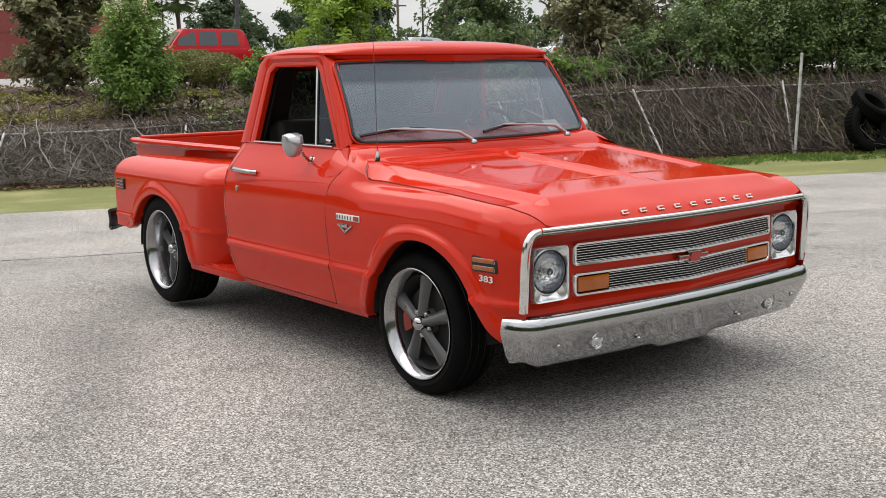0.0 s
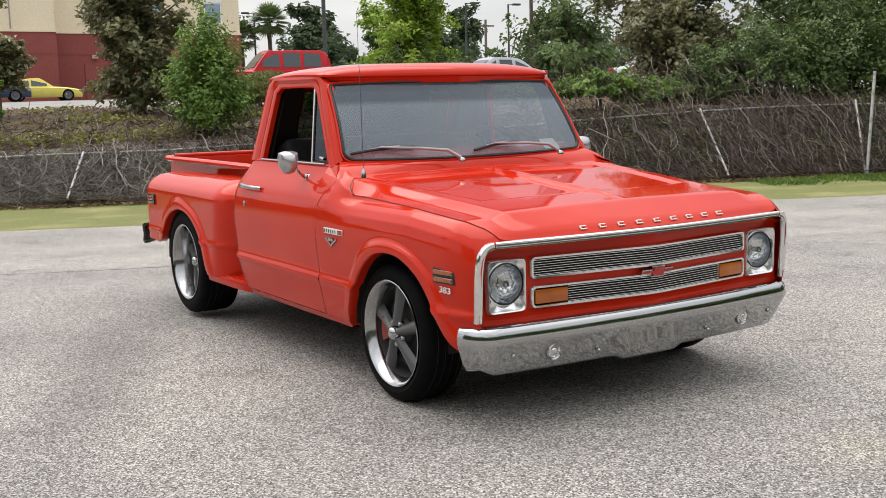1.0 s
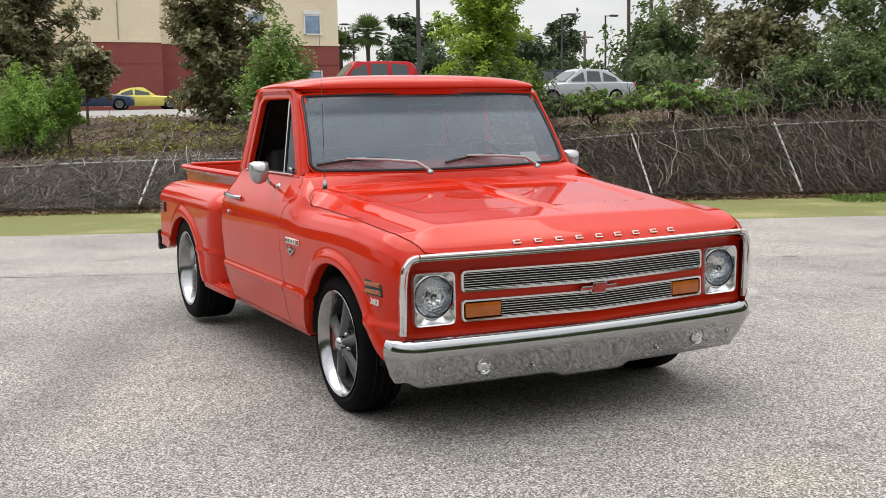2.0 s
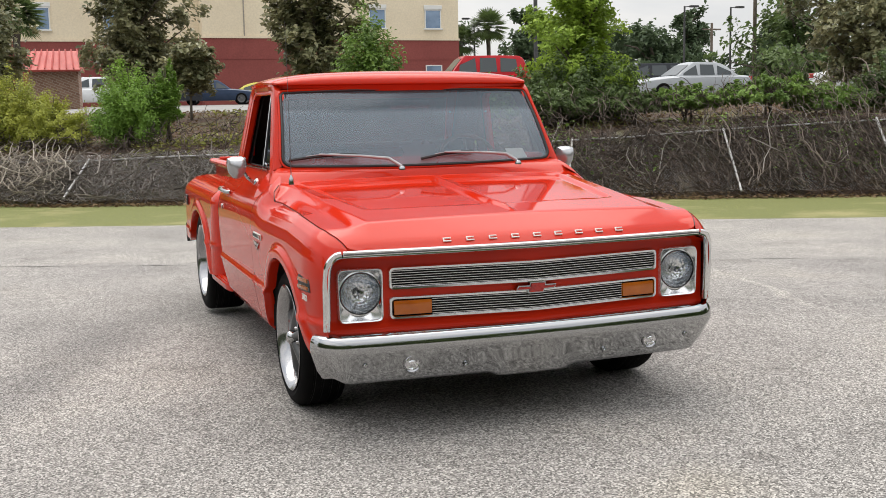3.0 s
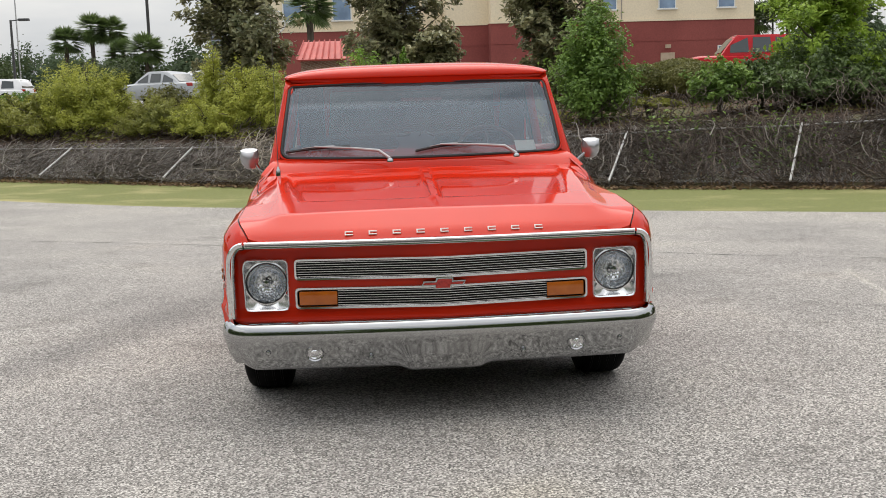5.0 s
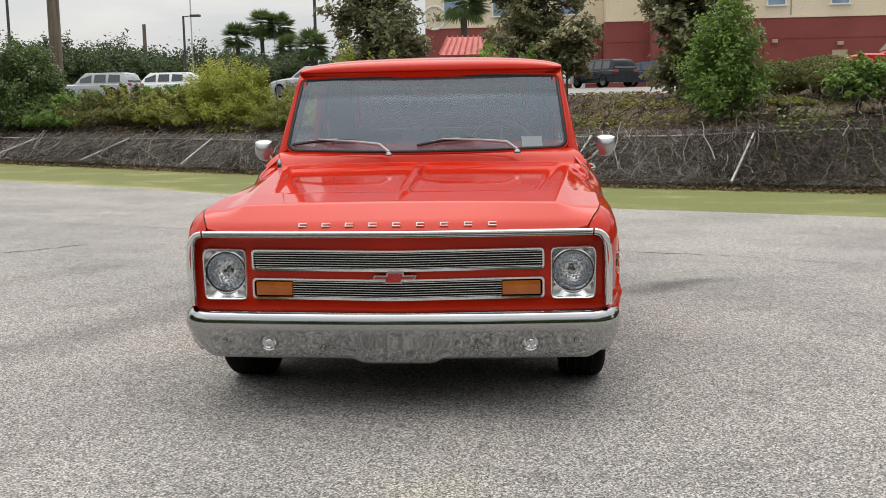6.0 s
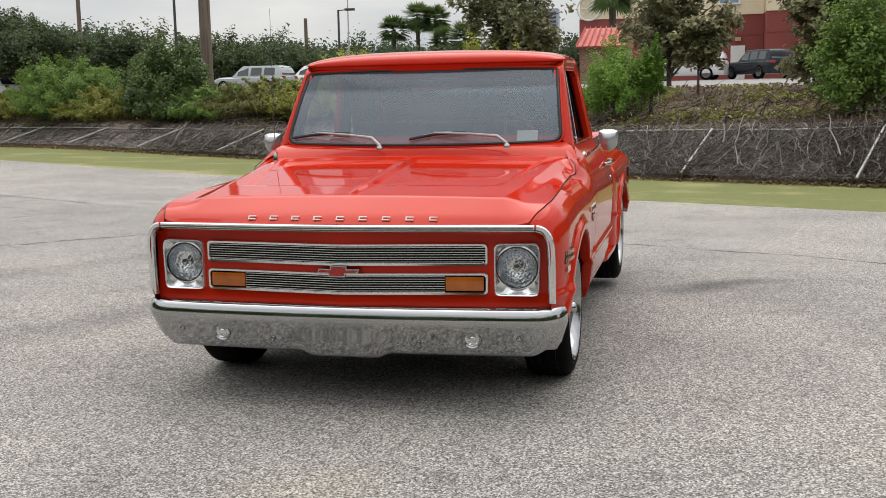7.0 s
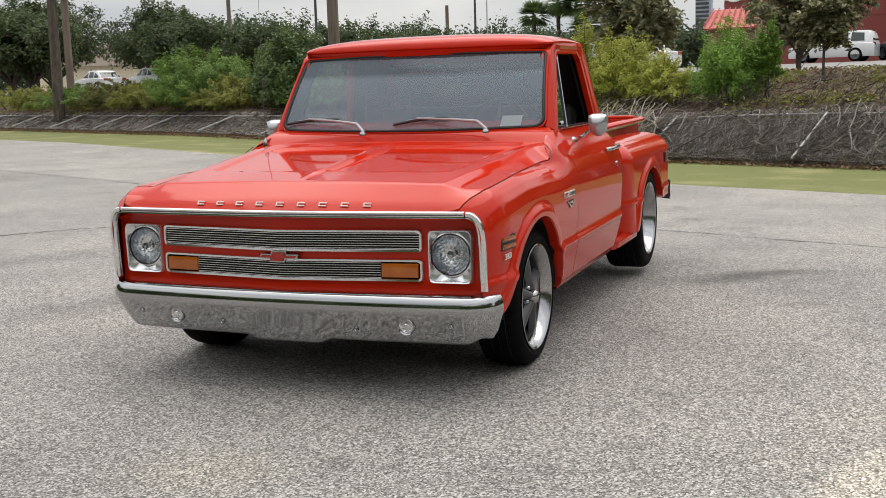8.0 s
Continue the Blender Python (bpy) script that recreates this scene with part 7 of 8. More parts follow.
scatter("leaf_litter", "dry brown fallen leaves on the bank", "leaf litter", "dry_leaf", 22000, -34, 24, 0.0, 9.0, 0.09, 31, 0.05)
scatter("bank_grass", "tufts of rough grass on the bank", "grass", "grass_blade", 4500, -34, 24, 1.0, 5.0, 0.13, 32, 0.09, False, patchy, 0.18)
scatter("bank_weeds", "low green weeds on the bank", "weeds", "leaf_yellow", 8500, -34, 3.5, 0.9, 7.0, 0.10, 33, 0.14, True, lambda x, y, r: noise.noise((x * 0.5, y * 0.5, 9)) > 0.12)
scatter("fence_leaves", "sparse green leaves among the vines", "leaves", "leaf_green", 3200, 5, 27, 0.2, 1.3, 0.09, 34, 0.25, True, patchy)
scatter("leaf_litter", "dry brown leaves along the foot of the fence", "leaf litter", "dry_leaf", 9000, -34, 24, -0.35, 0.30, 0.085, 35, 0.05)
scatter("verge_tufts", "ragged green grass tufts at the foot of the fence", "grass", "leaf_green", 3800, 14, 25, -1.7, -0.15, 0.13, 36, 0.05, False, patchy, 0.14)
# short grass of the verge
rng = np.random.default_rng(77)
N = 36000
ss_, dd_ = rng.uniform(-36, 26, N), -4.10 + 4.15 * rng.uniform(0, 1, N) ** 0.9
dd_ += 0.20 * np.sin(ss_ * 1.3) + 0.12 * np.sin(ss_ * 3.7 + 1)
ok = np.array([noise.noise((s * 0.35, d * 0.6, 2)) + 0.55 * rng.uniform(-1, 1) > -0.95 for s, d in zip(ss_, dd_)])
ok &= ~((ss_ < -2) & (dd_ < -3.75 + 0.4 * np.sin(ss_ * 0.8)) & (rng.uniform(0, 1, N) < 0.8))
ss_, dd_ = ss_[ok], dd_[ok]
gx, gy = ss_ * U.x + dd_ * V.x, FOOT_Y + ss_ * U.y + dd_ * V.y
gzv = np.array([ground_z(s, min(d, 0)) for s, d in zip(ss_, dd_)])
h = rng.uniform(0.002, 0.007, len(ss_))
dx, dy = rng.normal(0, 0.05, len(ss_)), rng.normal(0, 0.05, len(ss_))
wx = rng.uniform(0.006, 0.014, len(ss_))
v = np.stack([np.stack([gx - wx, gy, gzv - 0.01], 1), np.stack([gx + wx, gy, gzv - 0.01], 1), np.stack([gx + dx, gy + dy, gzv + h], 1)], 1).reshape(-1, 3)
k = np.arange(len(ss_)) * 3
grass = part("verge_grass", raw(v.tolist(), np.stack([k, k + 1, k + 2], 1).tolist()), "grass_blade", None)
tagged(grass, "short dry yellow-green grass", "grass", "", "stuff")

# ---- cars in the upper car park ----


def parked_car(xy, yaw, paint_name, label, kind="sedan", L=4.6, W=1.8, H=1.46):
    """A car, front towards local -x; body, cabin, panes, lamps and wheels as parts."""
    s_, d_ = xy[0] * U.x + (xy[1] - FOOT_Y) * U.y, xy[0] * V.x + (xy[1] - FOOT_Y) * V.y
    z0 = ground_z(s_, d_)
    car = thing("car", label, "car", "parked cars", "", Matrix.Translation((*xy, z0)) @ pose(0, 0, 0, 0, 0, yaw))
    h = H
    sh = 0.60 * h if kind != "suv" else 0.58 * h
    hw = W / 2
    if kind == "suv":
        st = [(-L / 2, 0.55, 0.42), (-L / 2 + 0.08, 0.72, 0.52), (-L * 0.36, 0.97, 0.60), (-L * 0.20, 1.0, 0.60), (0, 1.0, 0.60), (L * 0.30, 1.0, 0.61), (L / 2 - 0.08, 0.97, 0.60), (L / 2, 0.86, 0.52)]
        cab = [(-L * 0.21, 0.60), (-L * 0.08, 0.97), (0.0, 1.0), (L * 0.30, 1.0), (L * 0.44, 0.95), (L * 0.485, 0.60)]
    elif kind == "coupe":
        st = [(-L / 2, 0.6, 0.38), (-L / 2 + 0.10, 0.8, 0.48), (-L * 0.30, 0.98, 0.58), (-L * 0.12, 1.0, 0.62), (0.1, 1.0, 0.63), (L * 0.3, 1.0, 0.64), (L / 2 - 0.1, 0.9, 0.60), (L / 2, 0.75, 0.5)]
        cab = [(-L * 0.15, 0.60), (-0.02, 0.95), (0.25, 1.0), (L * 0.18, 0.98), (L * 0.30, 0.85), (L * 0.42, 0.60)]
    else:
        st = [(-L / 2, 0.6, 0.40), (-L / 2 + 0.10, 0.8, 0.52), (-L * 0.30, 0.98, 0.60), (-L * 0.16, 1.0, 0.63), (0, 1.0, 0.63), (L * 0.26, 1.0, 0.64), (L / 2 - 0.1, 0.92, 0.62), (L / 2, 0.78, 0.52)]
        cab = [(-L * 0.20, 0.60), (-L * 0.04, 0.96), (0.12, 1.0), (L * 0.16, 0.99), (L * 0.26, 0.92), (L * 0.40, 0.60)]
    bm = bmesh.new()
    keys = curve_pts([(x, w, z) for x, w, z in st], 28)
    low = 0.16 * h

    def section(x, w, zt):
        y = hw * w
        zt = zt * h
        return [(x, -y * 0.90, low), (x, -y, low + 0.12), (x, -y, zt - 0.22), (x, -y * 0.965, zt - 0.06), (x, -y * 0.86, zt), (x, 0, zt + 0.03), (x, y * 0.86, zt), (x, y * 0.965, zt - 0.06), (x, y, zt - 0.22), (x, y, low + 0.12), (x, y * 0.90, low)]
    rows = [[bm.verts.new(p) for p in section(*k)] for k in keys]
    for a, b in zip(rows, rows[1:]):
        for k in range(10):
            bm.faces.new((a[k], a[k + 1], b[k + 1], b[k]))
        bm.faces.new((a[10], a[0], b[0], b[10]))
    bm.faces.new(rows[0][::-1])
    bm.faces.new(rows[-1])
    bmesh.ops.recalc_face_normals(bm, faces=bm.faces[:])
    body = part("body", bm, paint_name, car)
    # cabin shell
    bm = bmesh.new()
    ck = curve_pts(cab, 24)

    def half(z):
        q = (z / h - 0.60) / 0.40
        return hw * (0.90 - 0.19 * max(0, q))
    rows = []
    for x, zz in ck:
        z = zz * h
        y = half(z)
        rows.append([bm.verts.new(p) for p in ((x, -hw * 0.90, 0.58 * h), (x, -(y + 0.004), max(0.58 * h, z - 0.07)), (x, -y * 0.92, z - 0.012), (x, 0, z + 0.012), (x, y * 0.92, z - 0.012), (x, y + 0.004, max(0.58 * h, z - 0.07)), (x, hw * 0.90, 0.58 * h))])
    for a, b in zip(rows, rows[1:]):
        for k in range(6):
            bm.faces.new((a[k], a[k + 1], b[k + 1], b[k]))
    bmesh.ops.recalc_face_normals(bm, faces=bm.faces[:])
    cabin = part("cabin", bm, paint_name, car)
    # panes
    x0, x1 = cab[0][0], cab[-1][0]
    splits = [0.10, 0.36, 0.62, 0.88] if kind != "coupe" else [0.14, 0.52, 0.84]
    for sgn in (1, -1):
        for a, b in zip(splits, splits[1:]):
            bm = bmesh.new()
            pts = []
            for q, top in ((a + 0.02, 0), (b - 0.02, 0), (b - 0.03, 1), (a + 0.03, 1)):
                x = x0 + (x1 - x0) * q
                roof = float(np.interp(x, [c[0] for c in cab], [c[1] for c in cab])) * h
                z = 0.655 * h if not top else max(0.67 * h, roof - 0.10)
                pts.append((x, sgn * (float(np.interp(z, [0.58 * h, max(0.6 * h, roof - 0.07)], [hw * 0.90, half(roof) + 0.004])) + 0.012), z))
            bm.faces.new([bm.verts.new(p) for p in (pts if sgn < 0 else pts[::-1])])
            part("side_window", bm, "car_glass", cabin)
    for (xa, za), (xb, zb), nm in ((cab[0], cab[1], "windscreen"), (cab[-1], cab[-2], "rear_window")):
        bm = bmesh.new()
        o = -0.02 if nm == "windscreen" else 0.02
        a, b = Vector((xa, 0, za * h)), Vector((xb, 0, zb * h))
        p, q = a.lerp(b, 0.14), a.lerp(b, 0.90)
        f = [bm.verts.new((p.x + o, -half(p.z) * 0.88, p.z + 0.02)), bm.verts.new((q.x + o, -half(q.z) * 0.86, q.z + 0.016)), bm.verts.new((q.x + o, half(q.z) * 0.86, q.z + 0.016)), bm.verts.new((p.x + o, half(p.z) * 0.88, p.z + 0.02))]
        bm.faces.new(f)
        part(nm, bm, "car_glass", cabin)
    r = 0.33 if kind != "suv" else 0.37
    for x in (-L * 0.31, L * 0.29):
        for sgn in (1, -1):
            bm = bmesh.new()
            lathe(bm, [(-0.20, r * 0.6), (-0.20, r - 0.03), (-0.17, r), (-0.03, r), (0.0, r - 0.03), (0.004, r * 0.68)], 28, "y", sgn)
            bmesh.ops.translate(bm, verts=bm.verts[:], vec=(x, sgn * (hw + 0.012), r))
            wh = part("wheel", bm, "rubber", car)
            bm = bmesh.new()
            lathe(bm, [(0.0, r * 0.69), (-0.012, r * 0.62), (-0.03, r * 0.30), (-0.012, r * 0.16), (-0.012, 0.001)], 20, "y", sgn)
            bmesh.ops.translate(bm, verts=bm.verts[:], vec=(x, sgn * (hw + 0.012), r))
            part("rim", bm, "spoke_grey", wh)
    for sgn in (1, -1):
        bm = bmesh.new()
        box(bm, (L / 2 - 0.05, sgn * hw * 0.72, 0.56 * h), (0.14, 0.30, 0.16), 0.03)
        part("tail_lamp", bm, "red_lens", car)
        bm = bmesh.new()
        box(bm, (-L / 2 + 0.12, sgn * hw * 0.62, 0.44 * h), (0.16, 0.34, 0.12), 0.03)
        part("headlamp", bm, "rim_lip", car)
    return car


YU = -23.3
parked_car((14.1, 35.6), -8, "car_red", "dark red sport utility vehicle parked above the bank", "suv", 4.6, 1.85, 1.88)
parked_car((21.7, 31.7), -6, "car_silver", "silver four-door saloon parked above the bank", "sedan", 4.6, 1.76, 1.45)
parked_car((22.6, 22.0), 170, "car_white", "white saloon half hidden by shrubs", "sedan", 4.4, 1.78, 1.38)
parked_car((21.6, 35.2), -8, "car_dark", "dark sport utility vehicle parked behind a silver car", "suv", 4.5, 1.8, 1.50)
parked_car((10.9, 61.0), 176, "car_yellow", "pale yellow coupe parked by the building", "coupe", 4.4, 1.76, 1.30)
parked_car((7.6, 58.6), 172, "car_blue", "dark grey car parked by the building", "sedan", 4.4, 1.8, 1.40)
parked_car((0.65, 58.0), -12, "car_white", "white sport utility vehicle with red tail lamps", "suv", 4.5, 1.85, 1.62)
parked_car((4.55, 57.2), -58, "car_dark", "black sport utility vehicle parked nose-out", "suv", 4.3, 1.8, 1.55)
parked_car((-22.3, 50.9), -8, "car_silver", "grey sport utility vehicle behind the hedge", "suv", 4.5, 1.8, 1.48)
parked_car((-20.3, 55.0), -8, "car_white", "white car behind the hedge", "suv", 4.5, 1.8, 1.46)
parked_car((-9.4, 44.6), -30, "car_silver", "silver saloon behind the hedge", "sedan", 4.5, 1.8, 1.42)
parked_car((-7.9, 46.6), -30, "car_white", "white car behind the hedge", "sedan", 4.5, 1.8, 1.42)
parked_car((-46.2, 56.2), YU, "car_white", "white car beyond the hedge", "sedan", 4.5, 1.8, 1.42)
parked_car((-45.0, 60.4), YU, "car_white", "white car beyond the hedge", "sedan", 4.5, 1.8, 1.5)

# ---- low house beyond the trees ----
house = thing("house", "low tan brick house with a grey hipped roof beyond the trees", "house", "", "", Matrix.Translation((-66.0, 86.0, 1.80)) @ pose(0, 0, 0, 0, 0, 30))
bm = bmesh.new()
box(bm, (0, 0, 0.95), (9.5, 6.0, 2.3), 0.0)
part("wall", bm, "door_tan", house)
bm = bmesh.new()
ring = [bm.verts.new(p) for p in ((-5.2, -3.5, 2.1), (5.2, -3.5, 2.1), (5.2, 3.5, 2.1), (-5.2, 3.5, 2.1))]
ridge = [bm.verts.new(p) for p in ((-2.4, 0, 3.1), (2.4, 0, 3.1))]
for f in ((ring[0], ring[1], ridge[1], ridge[0]), (ring[1], ring[2], ridge[1]), (ring[2], ring[3], ridge[0], ridge[1]), (ring[3], ring[0], ridge[0]), tuple(ring[::-1])):
    bm.faces.new(f)
bmesh.ops.recalc_face_normals(bm, faces=bm.faces[:])
part("roof", bm, "mortar", house)
for x in (-3.2, -1.2, 3.0):
    bm = bmesh.new()
    box(bm, (x, -3.02, 1.15), (1.1, 0.08, 1.1), 0.01)
    pane = part("window", bm, "window_white", house)
    bm = bmesh.new()
    box(bm, (x, -3.08, 1.15), (0.9, 0.03, 0.9), 0.0)
    part("pane", bm, "car_glass", pane)
bm = bmesh.new()
box(bm, (1.0, -3.03, 0.9), (1.0, 0.08, 1.9), 0.01)
part("door", bm, "pole_wood", house)

# ---- the long building ----
B0 = Vector((28.6, 74.2, 1.80))


def bp(u, v, z):
    """A point of the building: metres along its front from the east corner, behind it, and above its foot."""
    return B0 + Vector((u, v, z))


building = thing("building", "long hotel building with maroon lower walls and cream upper walls", "building")


def wall_box(name, u0, u1, v0, v1, z0, z1, material, parent=None):
    bm = bmesh.new()
    vs = [bm.verts.new(bp(u, v, z)) for z in (z0, z1) for u, v in ((u0, v0), (u1, v0), (u1, v1), (u0, v1))]
    for f in ((0, 1, 5, 4), (1, 2, 6, 5), (2, 3, 7, 6), (3, 0, 4, 7), (4, 5, 6, 7)):
        bm.faces.new([vs[i] for i in f])
    bmesh.ops.recalc_face_normals(bm, faces=bm.faces[:])
    return part(name, bm, material, parent or building, "", False)


BAND = 4.80
lower_r = wall_box("lower_wall", -22.8, 0.0, 0.0, 15, -0.3, BAND, "maroon_wall")
upper_r = wall_box("upper_wall", -22.77, -0.03, 0.03, 15, BAND, 13.0, "cream_wall")
lower_l = wall_box("lower_wall", -36.0, -22.83, 3.0, 15, -0.3, BAND, "maroon_wall")
upper_l = wall_box("upper_wall", -35.97, -22.80, 3.03, 15, BAND, 13.0, "cream_wall")
# a shallow bay that stands forward of the front
wall_box("bay_wall", -19.7, -13.85, -1.5, -0.02, -0.3, BAND, "maroon_wall")
wall_box("bay_wall", -19.67, -13.88, -1.47, 0.0, BAND, 13.0, "cream_wall")
for u0, u1, v in ((-13.8, 0.06, -0.06), (-22.8, -19.75, -0.06), (-35.9, -22.9, 2.94), (-19.76, -13.79, -1.56)):
    wall_box("band_course", u0, u1, v, v + 0.08, BAND - 0.05, BAND + 0.10, "cream_wall")
    wall_box("joint_course", u0, u1, v + 0.03, v + 0.08, 3.30, 3.36, "maroon_wall")
    wall_box("parapet", u0, u1, v - 0.1, v + 0.3, 13.0, 13.5, "cream_wall")
for u, v in ((-16.75, -1.5), (-9.9, 0.0), (-26.4, 3.0)):
    wall_box("control_joint", u - 0.04, u + 0.04, v - 0.012, v + 0.05, BAND + 0.12, 12.9, "mortar")
# a round ornament on the end wall
bm = bmesh.new()
closed_tube(bm, [bp(-35.3 + 0.85 * math.cos(k * math.tau / 40), 2.95, 5.55 + 0.85 * math.sin(k * math.tau / 40)) for k in range(40)], 0.07, 6)
for k in range(4):
    a = k * math.pi / 4
    tube(bm, [bp(-35.3 - 0.8 * math.cos(a), 2.97, 5.55 - 0.8 * math.sin(a)), bp(-35.3 + 0.8 * math.cos(a), 2.97, 5.55 + 0.8 * math.sin(a))], 0.025, 5)
part("round_ornament", bm, "window_white", upper_l, "white ring with crossing bars")
# a far tower with banded floors
far_tower = thing("tower", "distant grey tower with dark banded floors", "building", "", "", Matrix.Translation((-38.9, 297.0, 1.8)))
bm = bmesh.new()
box(bm, (0, 0, 10.5), (4.0, 4.0, 22.4), 0.0)
part("wall", bm, "tower_grey", far_tower)
floor_bm = bmesh.new()
box(floor_bm, (0, 0, 0), (3.4, 0.2, 0.62), 0.0)
floor_me = mesh_of(floor_bm, False)
for k in range(18):
    part("window_band", floor_me, "pole_dark", far_tower, "", False, Matrix.Translation((-0.2, -2.05, 2.0 + 1.08 * k)))


def window(u, v, z, w, h, wall):
    """A window with a reveal: white frame, sill, meeting rail and a reflecting pane."""
    bm = bmesh.new()
    for du, dz, su, sz in ((0, h / 2, w + 0.16, 0.08), (-w / 2, 0, 0.08, h), (w / 2, 0, 0.08, h)):
        box(bm, (du, 0, dz), (su, 0.10, sz), 0.01)
    m4 = Matrix.Translation(bp(u, v - 0.02, z))
    fr = part("window", bm, "window_white", wall, "", False, m4)
    bm = bmesh.new()
    box(bm, (0, -0.04, -h / 2 - 0.02), (w + 0.26, 0.20, 0.11), 0.015)
    part("sill", bm, "window_white", fr, "", False)
    bm = bmesh.new()
    box(bm, (0, -0.03, h / 2 + 0.20), (w + 0.2, 0.10, 0.30), 0.02)
    part("head", bm, "window_white", fr, "", False)
    bm = bmesh.new()
    bm.faces.new([bm.verts.new(p) for p in ((-w / 2, 0.0, -h / 2), (w / 2, 0.0, -h / 2), (w / 2, 0.0, h / 2), (-w / 2, 0.0, h / 2))])
    part("pane", bm, "window_pane", fr)


for zz in (6.32, 9.60):
    for u in (-2.12, -6.53, -10.9):
        window(u, 0.0, zz, 1.24, 1.40, upper_r)
    for u in (-25.25, -30.25, -33.9):
        window(u, 3.0, zz, 1.36, 1.55, upper_l)
for u, v, w, h, mt in ((-6.5, 0.0, 1.05, 2.5, "door_tan"), (-11.0, 0.0, 1.45, 2.75, "maroon_wall"), (-24.6, 3.0, 1.0, 2.6, "window_white")):
    bm = bmesh.new()
    box(bm, (0, 0, h / 2), (w, 0.10, h), 0.02)
    dr = part("door", bm, mt, lower_r if u > -22 else lower_l, "", False, Matrix.Translation(bp(u, v - 0.03, -0.05)))
    bm = bmesh.new()
    box(bm, (0, -0.12, h + 0.45), (0.42, 0.14, 0.26), 0.03)
    part("door_lamp", bm, "door_tan", dr, "", False)
bm = bmesh.new()
for du, dz, su, sz in ((0, 0.3, 1.3, 0.08), (0, -0.3, 1.3, 0.08), (-0.62, 0, 0.08, 0.6), (0.62, 0, 0.08, 0.6)):
    box(bm, (du, 0, dz), (su, 0.10, sz), 0.01)
lw = part("low_window", bm, "window_white", lower_r, "", False, Matrix.Translation(bp(-2.1, -0.03, 2.56)))
bm = bmesh.new()
bm.faces.new([bm.verts.new(p) for p in ((-0.6, 0.0, -0.28), (0.6, 0.0, -0.28), (0.6, 0.0, 0.28), (-0.6, 0.0, 0.28))])
part("pane", bm, "window_pane", lw)

# brick hut with a red metal roof
hut = thing("brick_hut", "small brick hut with a red metal roof above the bank", "hut", "", "", Matrix.Translation((-1.50, 30.9, 1.62)) @ pose(0, 0, 0, 0, 0, -6) @ Matrix.Diagonal((1.04, 1.04, 1.16, 1)))
bm = bmesh.new()
box(bm, (0, 0, 0.52), (1.40, 1.2, 1.08), 0.0)
part("wall", bm, "brickwork", hut, "", False)
bm = bmesh.new()
fs_ = [(-0.80, -0.80, 1.00), (0.80, -0.80, 1.00), (0.66, 0.0, 1.52), (-0.66, 0.0, 1.52), (-0.80, 0.80, 1.00), (0.80, 0.80, 1.00)]
vs_ = [bm.verts.new(p) for p in fs_]
for f in ((0, 1, 2, 3), (3, 2, 5, 4), (0, 3, 4), (1, 5, 2)):
    bm.faces.new([vs_[i] for i in f])
thicken(bm, 0.05)
hr = part("roof", bm, "red_roof", hut, "", False)
for k in range(9):
    bm = bmesh.new()
    t = k / 8
    a, b = Vector((-0.80 + 1.60 * t, -0.81, 1.03)), Vector((-0.66 + 1.32 * t, -0.02, 1.56))
    tube(bm, [a, b], 0.018, 4)
    part("roof_seam", bm, "red_roof", hr)

# distant house
house = thing("house", "distant brown-roofed house beyond the trees", "house", "", "", Matrix.Translation((-66.0, 82.0, 1.8)) @ pose(0, 0, 0, 0, 0, 35))
bm = bmesh.new()
box(bm, (0, 0, 1.0), (11, 7, 2.4), 0.0)
part("wall", bm, "cream_wall", house, "", False)
bm = bmesh.new()
vs_ = [bm.verts.new(p) for p in ((-6, -4, 2.1), (6, -4, 2.1), (4, 0, 4.2), (-4, 0, 4.2), (-6, 4, 2.1), (6, 4, 2.1))]
for f in ((0, 1, 2, 3), (3, 2, 5, 4), (0, 3, 4), (1, 5, 2)):
    bm.faces.new([vs_[i] for i in f])
part("roof", bm, "pole_wood", house, "", False)

# ---- poles and lamps ----


def pole(xy, z0, top, r0, r1, material, label, name="utility_pole", category="pole", group=""):
    ob = thing(name, label, category, group, "", Matrix.Translation((*xy, z0)))
    bm = bmesh.new()
    tube(bm, [(0, 0, -0.5), (0, 0, (top - z0) * 0.5), (0, 0, top - z0)], [r0, (r0 + r1) / 2, r1], 10)
    part("shaft", bm, material, ob)
    return ob


def street_lamp(xy, top, arms, r=0.09):
    ob = pole(xy, 1.8, top, r, r * 0.7, "pole_dark", "dark metal car park lamp post", "street_lamp", "street lamp", "street lamps")
    for sgn in arms:
        bm = bmesh.new()
        tube(bm, [(0, 0, top - 1.85), (sgn * 0.5, 0, top - 1.80)], 0.035, 6)
        arm = part("arm", bm, "pole_dark", ob)
        bm = bmesh.new()
        box(bm, (sgn * 0.75, 0, top - 1.80), (0.60, 0.32, 0.14), 0.03)
        part("lamp_head", bm, "pole_dark", ob)


wp = pole((-15.1, 29.9), 1.3, 13.0, 0.21, 0.16, "pole_wood", "tall brown wooden utility pole behind the hedge")
wp = pole((-35.06, 40.0), 1.3, 12.5, 0.20, 0.15, "pole_wood", "wooden utility pole with a white box near its top")
bm = bmesh.new()
box(bm, (0.32, -0.1, 5.6), (0.45, 0.35, 1.6), 0.05)
part("equipment_box", bm, "window_white", wp)
wp = pole((-47.4, 75.0), 1.8, 12.5, 0.20, 0.15, "pole_wood", "distant wooden utility pole with crossarm")
for zz in (9.2, 8.4):
    bm = bmesh.new()
    box(bm, (0, 0, zz), (2.2, 0.12, 0.14), 0.01)
    part("crossarm", bm, "pole_wood", wp)
wp = pole((58.6, 85.0), 1.8, 9.0, 0.16, 0.12, "pole_wood", "distant wooden utility pole with crossarm")
bm = bmesh.new()
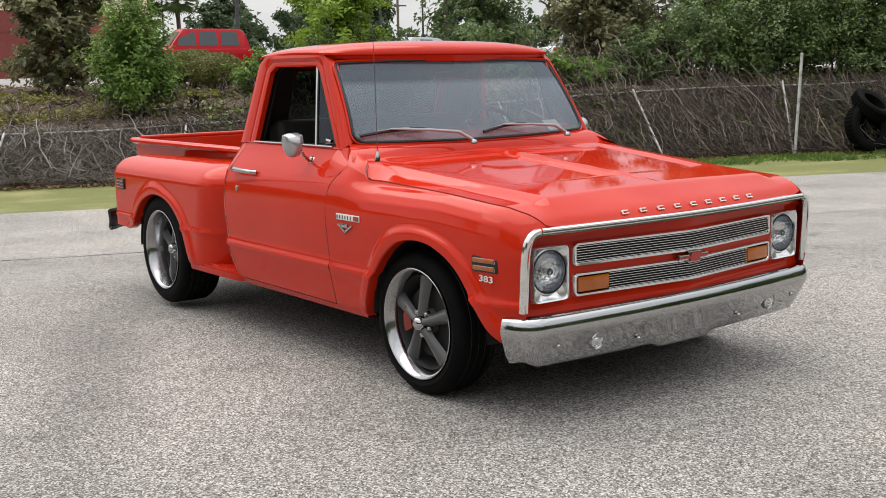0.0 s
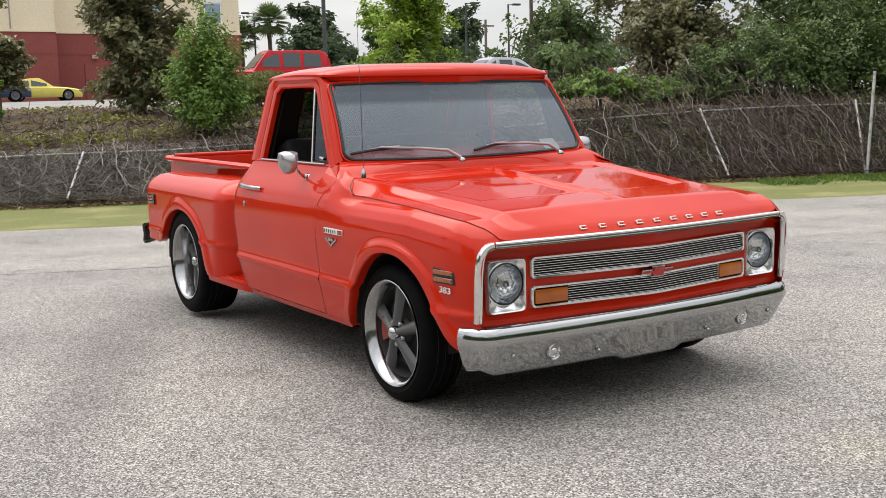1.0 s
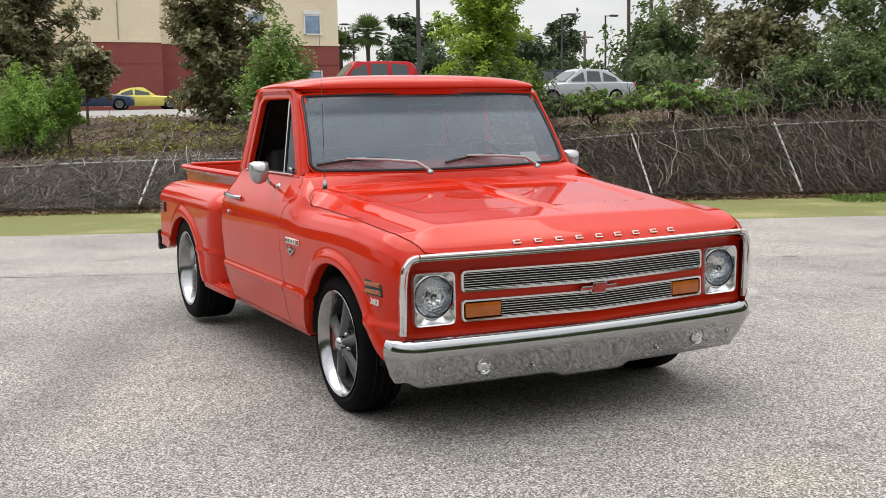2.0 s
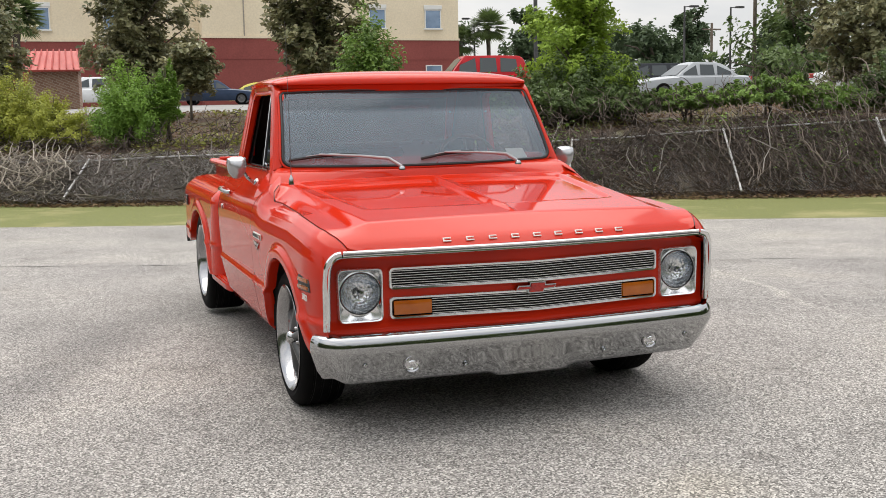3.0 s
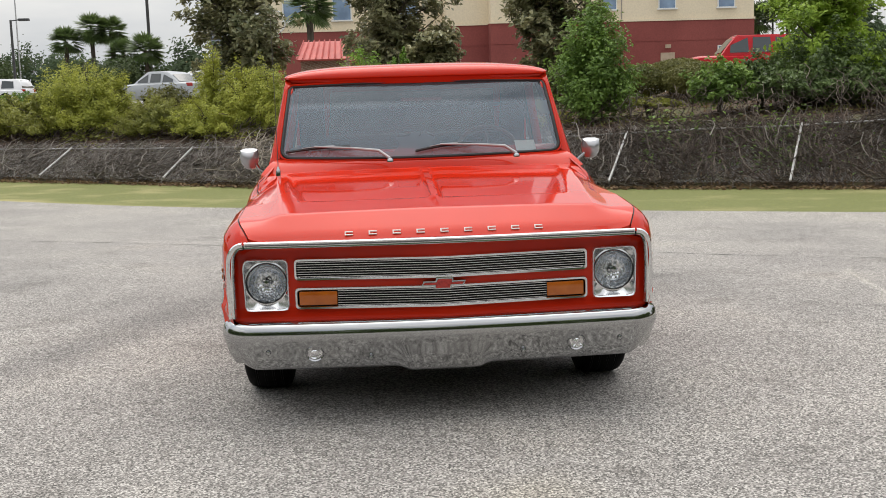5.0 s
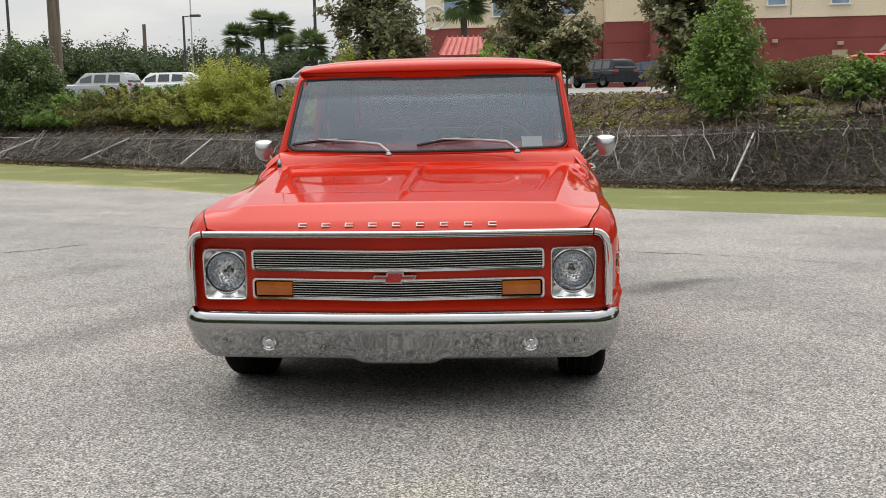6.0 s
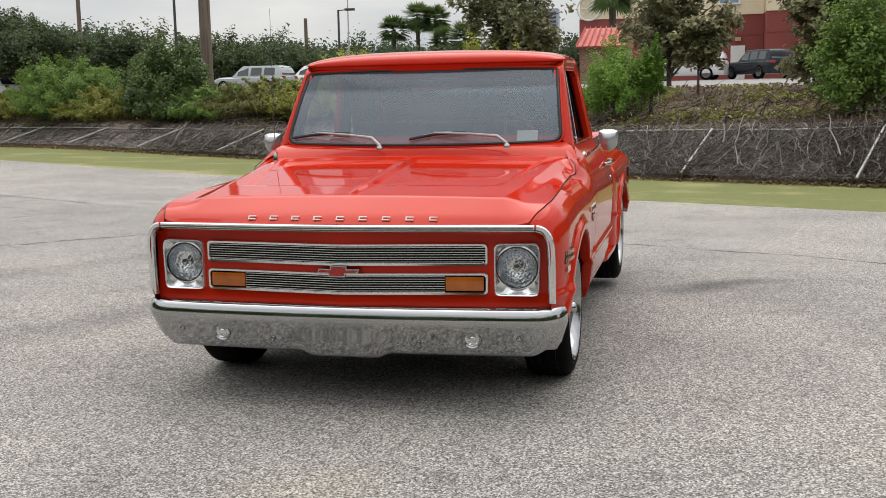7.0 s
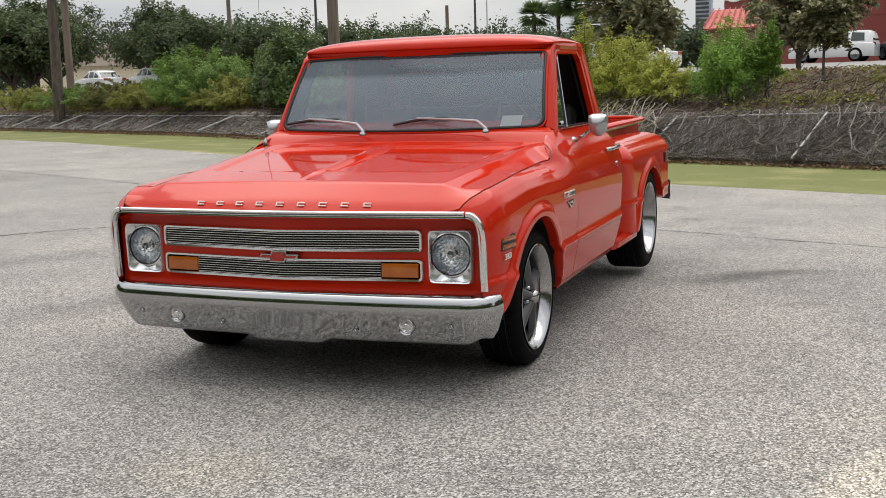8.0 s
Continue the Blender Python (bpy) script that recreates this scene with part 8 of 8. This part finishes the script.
box(bm, (0, 0, 6.6), (2.0, 0.12, 0.14), 0.01)
part("crossarm", bm, "pole_wood", wp)
pole((26.1, 55.0), 1.8, 13.0, 0.13, 0.11, "pole_dark", "dark slender pole in the upper car park")
pole((-17.3, 85.0), 1.8, 14.0, 0.14, 0.11, "pole_dark", "dark slender pole by the palms")
pole((-29.9, 57.0), 1.8, 14.0, 0.09, 0.07, "pole_dark", "dark slender pole beyond the hedge")
pole((-23.7, 72.0), 1.8, 12.0, 0.05, 0.04, "galvanised", "thin pale flagpole far off")
pole((-32.9, 88.0), 1.8, 8.2, 0.18, 0.15, "pole_wood", "distant short wooden pole")
pole((47.3, 60.0), 1.8, 14.0, 0.16, 0.13, "bark", "distant bare pine trunk")
pole((45.3, 60.0), 1.8, 14.0, 0.15, 0.12, "bark", "distant bare pine trunk")
street_lamp((-20.4, 60.0), 6.6, (1,))
street_lamp((32.2, 80.0), 8.7, (1, -1))
street_lamp((39.6, 60.0), 8.0, (1,))
street_lamp((44.7, 62.0), 8.2, (1,))

# big trunk at the fence, its crown above the view
tree(171, (-25.4, 27.6), base_z(-30) - 0.05, 6.8, 12.0, 7.0, "leaf_dark", 9000, 0.2, "large old tree with a thick trunk at the fence", "", 0.23, 30)

# tyres leaning by the fence
ty = place(18.35, 0.0)
for k, (dx, dz, lean, turn, r) in enumerate(((0.0, 0.0, 74, 10, 0.50), (0.45, 0.0, 68, -6, 0.48), (0.20, 0.62, 40, 25, 0.42))):
    bm = bmesh.new()
    lathe(bm, [(-0.11, r * 0.60), (-0.14, r * 0.80), (-0.13, r * 0.93), (-0.10, r), (0.10, r), (0.13, r * 0.93), (0.14, r * 0.80), (0.11, r * 0.60), (0.08, r * 0.62), (-0.08, r * 0.62)], 40, "z", 1, True)
    gz0 = ground_z(18.35, -0.1)
    ob = part("tyre", bm, "rubber", None, "", True, Matrix.Translation((ty[0] + dx, ty[1] + 0.12 * dx, gz0 + r * math.sin(radians(lean)) + 0.11 * math.cos(radians(lean)) + dz)) @ pose(0, 0, 0, lean, 0, turn - 20))
    tagged(ob, "worn black tyre leaning by the fence", "tyre", "old tyres")
    lug = bmesh.new()
    box(lug, (0, 0, 0), (0.03, 0.045, 0.19), 0.004)
    lug = mesh_of(lug, False)
    for j in range(36):
        a = j * math.tau / 36
        part("tread_block", lug, "rubber", ob, "", False, Matrix.Translation((r * math.cos(a), r * math.sin(a), 0)) @ pose(0, 0, 0, 0, 0, math.degrees(a)))

# unseen woods added behind and beside the camera to darken reflections on the truck
rng = np.random.default_rng(404)
cl = []
for k in range(150):
    a = radians(80 + 215 * k / 149 + rng.normal(0, 1.0))
    r = 29 + rng.normal(0, 1.8)
    for j in range(4):
        cl.append((np.array([r * math.sin(a) + rng.normal(0, 1.0), -4 + r * math.cos(a) + rng.normal(0, 1.0), 0.8 + 2.1 * j + rng.normal(0, 0.5)]), 1.7 * rng.uniform(0.7, 1.3)))
pts, nrm = crown_points(rng, cl, 52000)
woods = part("unseen_woods", leaf_mesh(pts, nrm, 0.75, rng), "leaf_dark", None)
tagged(woods, "unseen belt of dark green trees added behind the camera to darken reflections", "woods", "", "stuff")
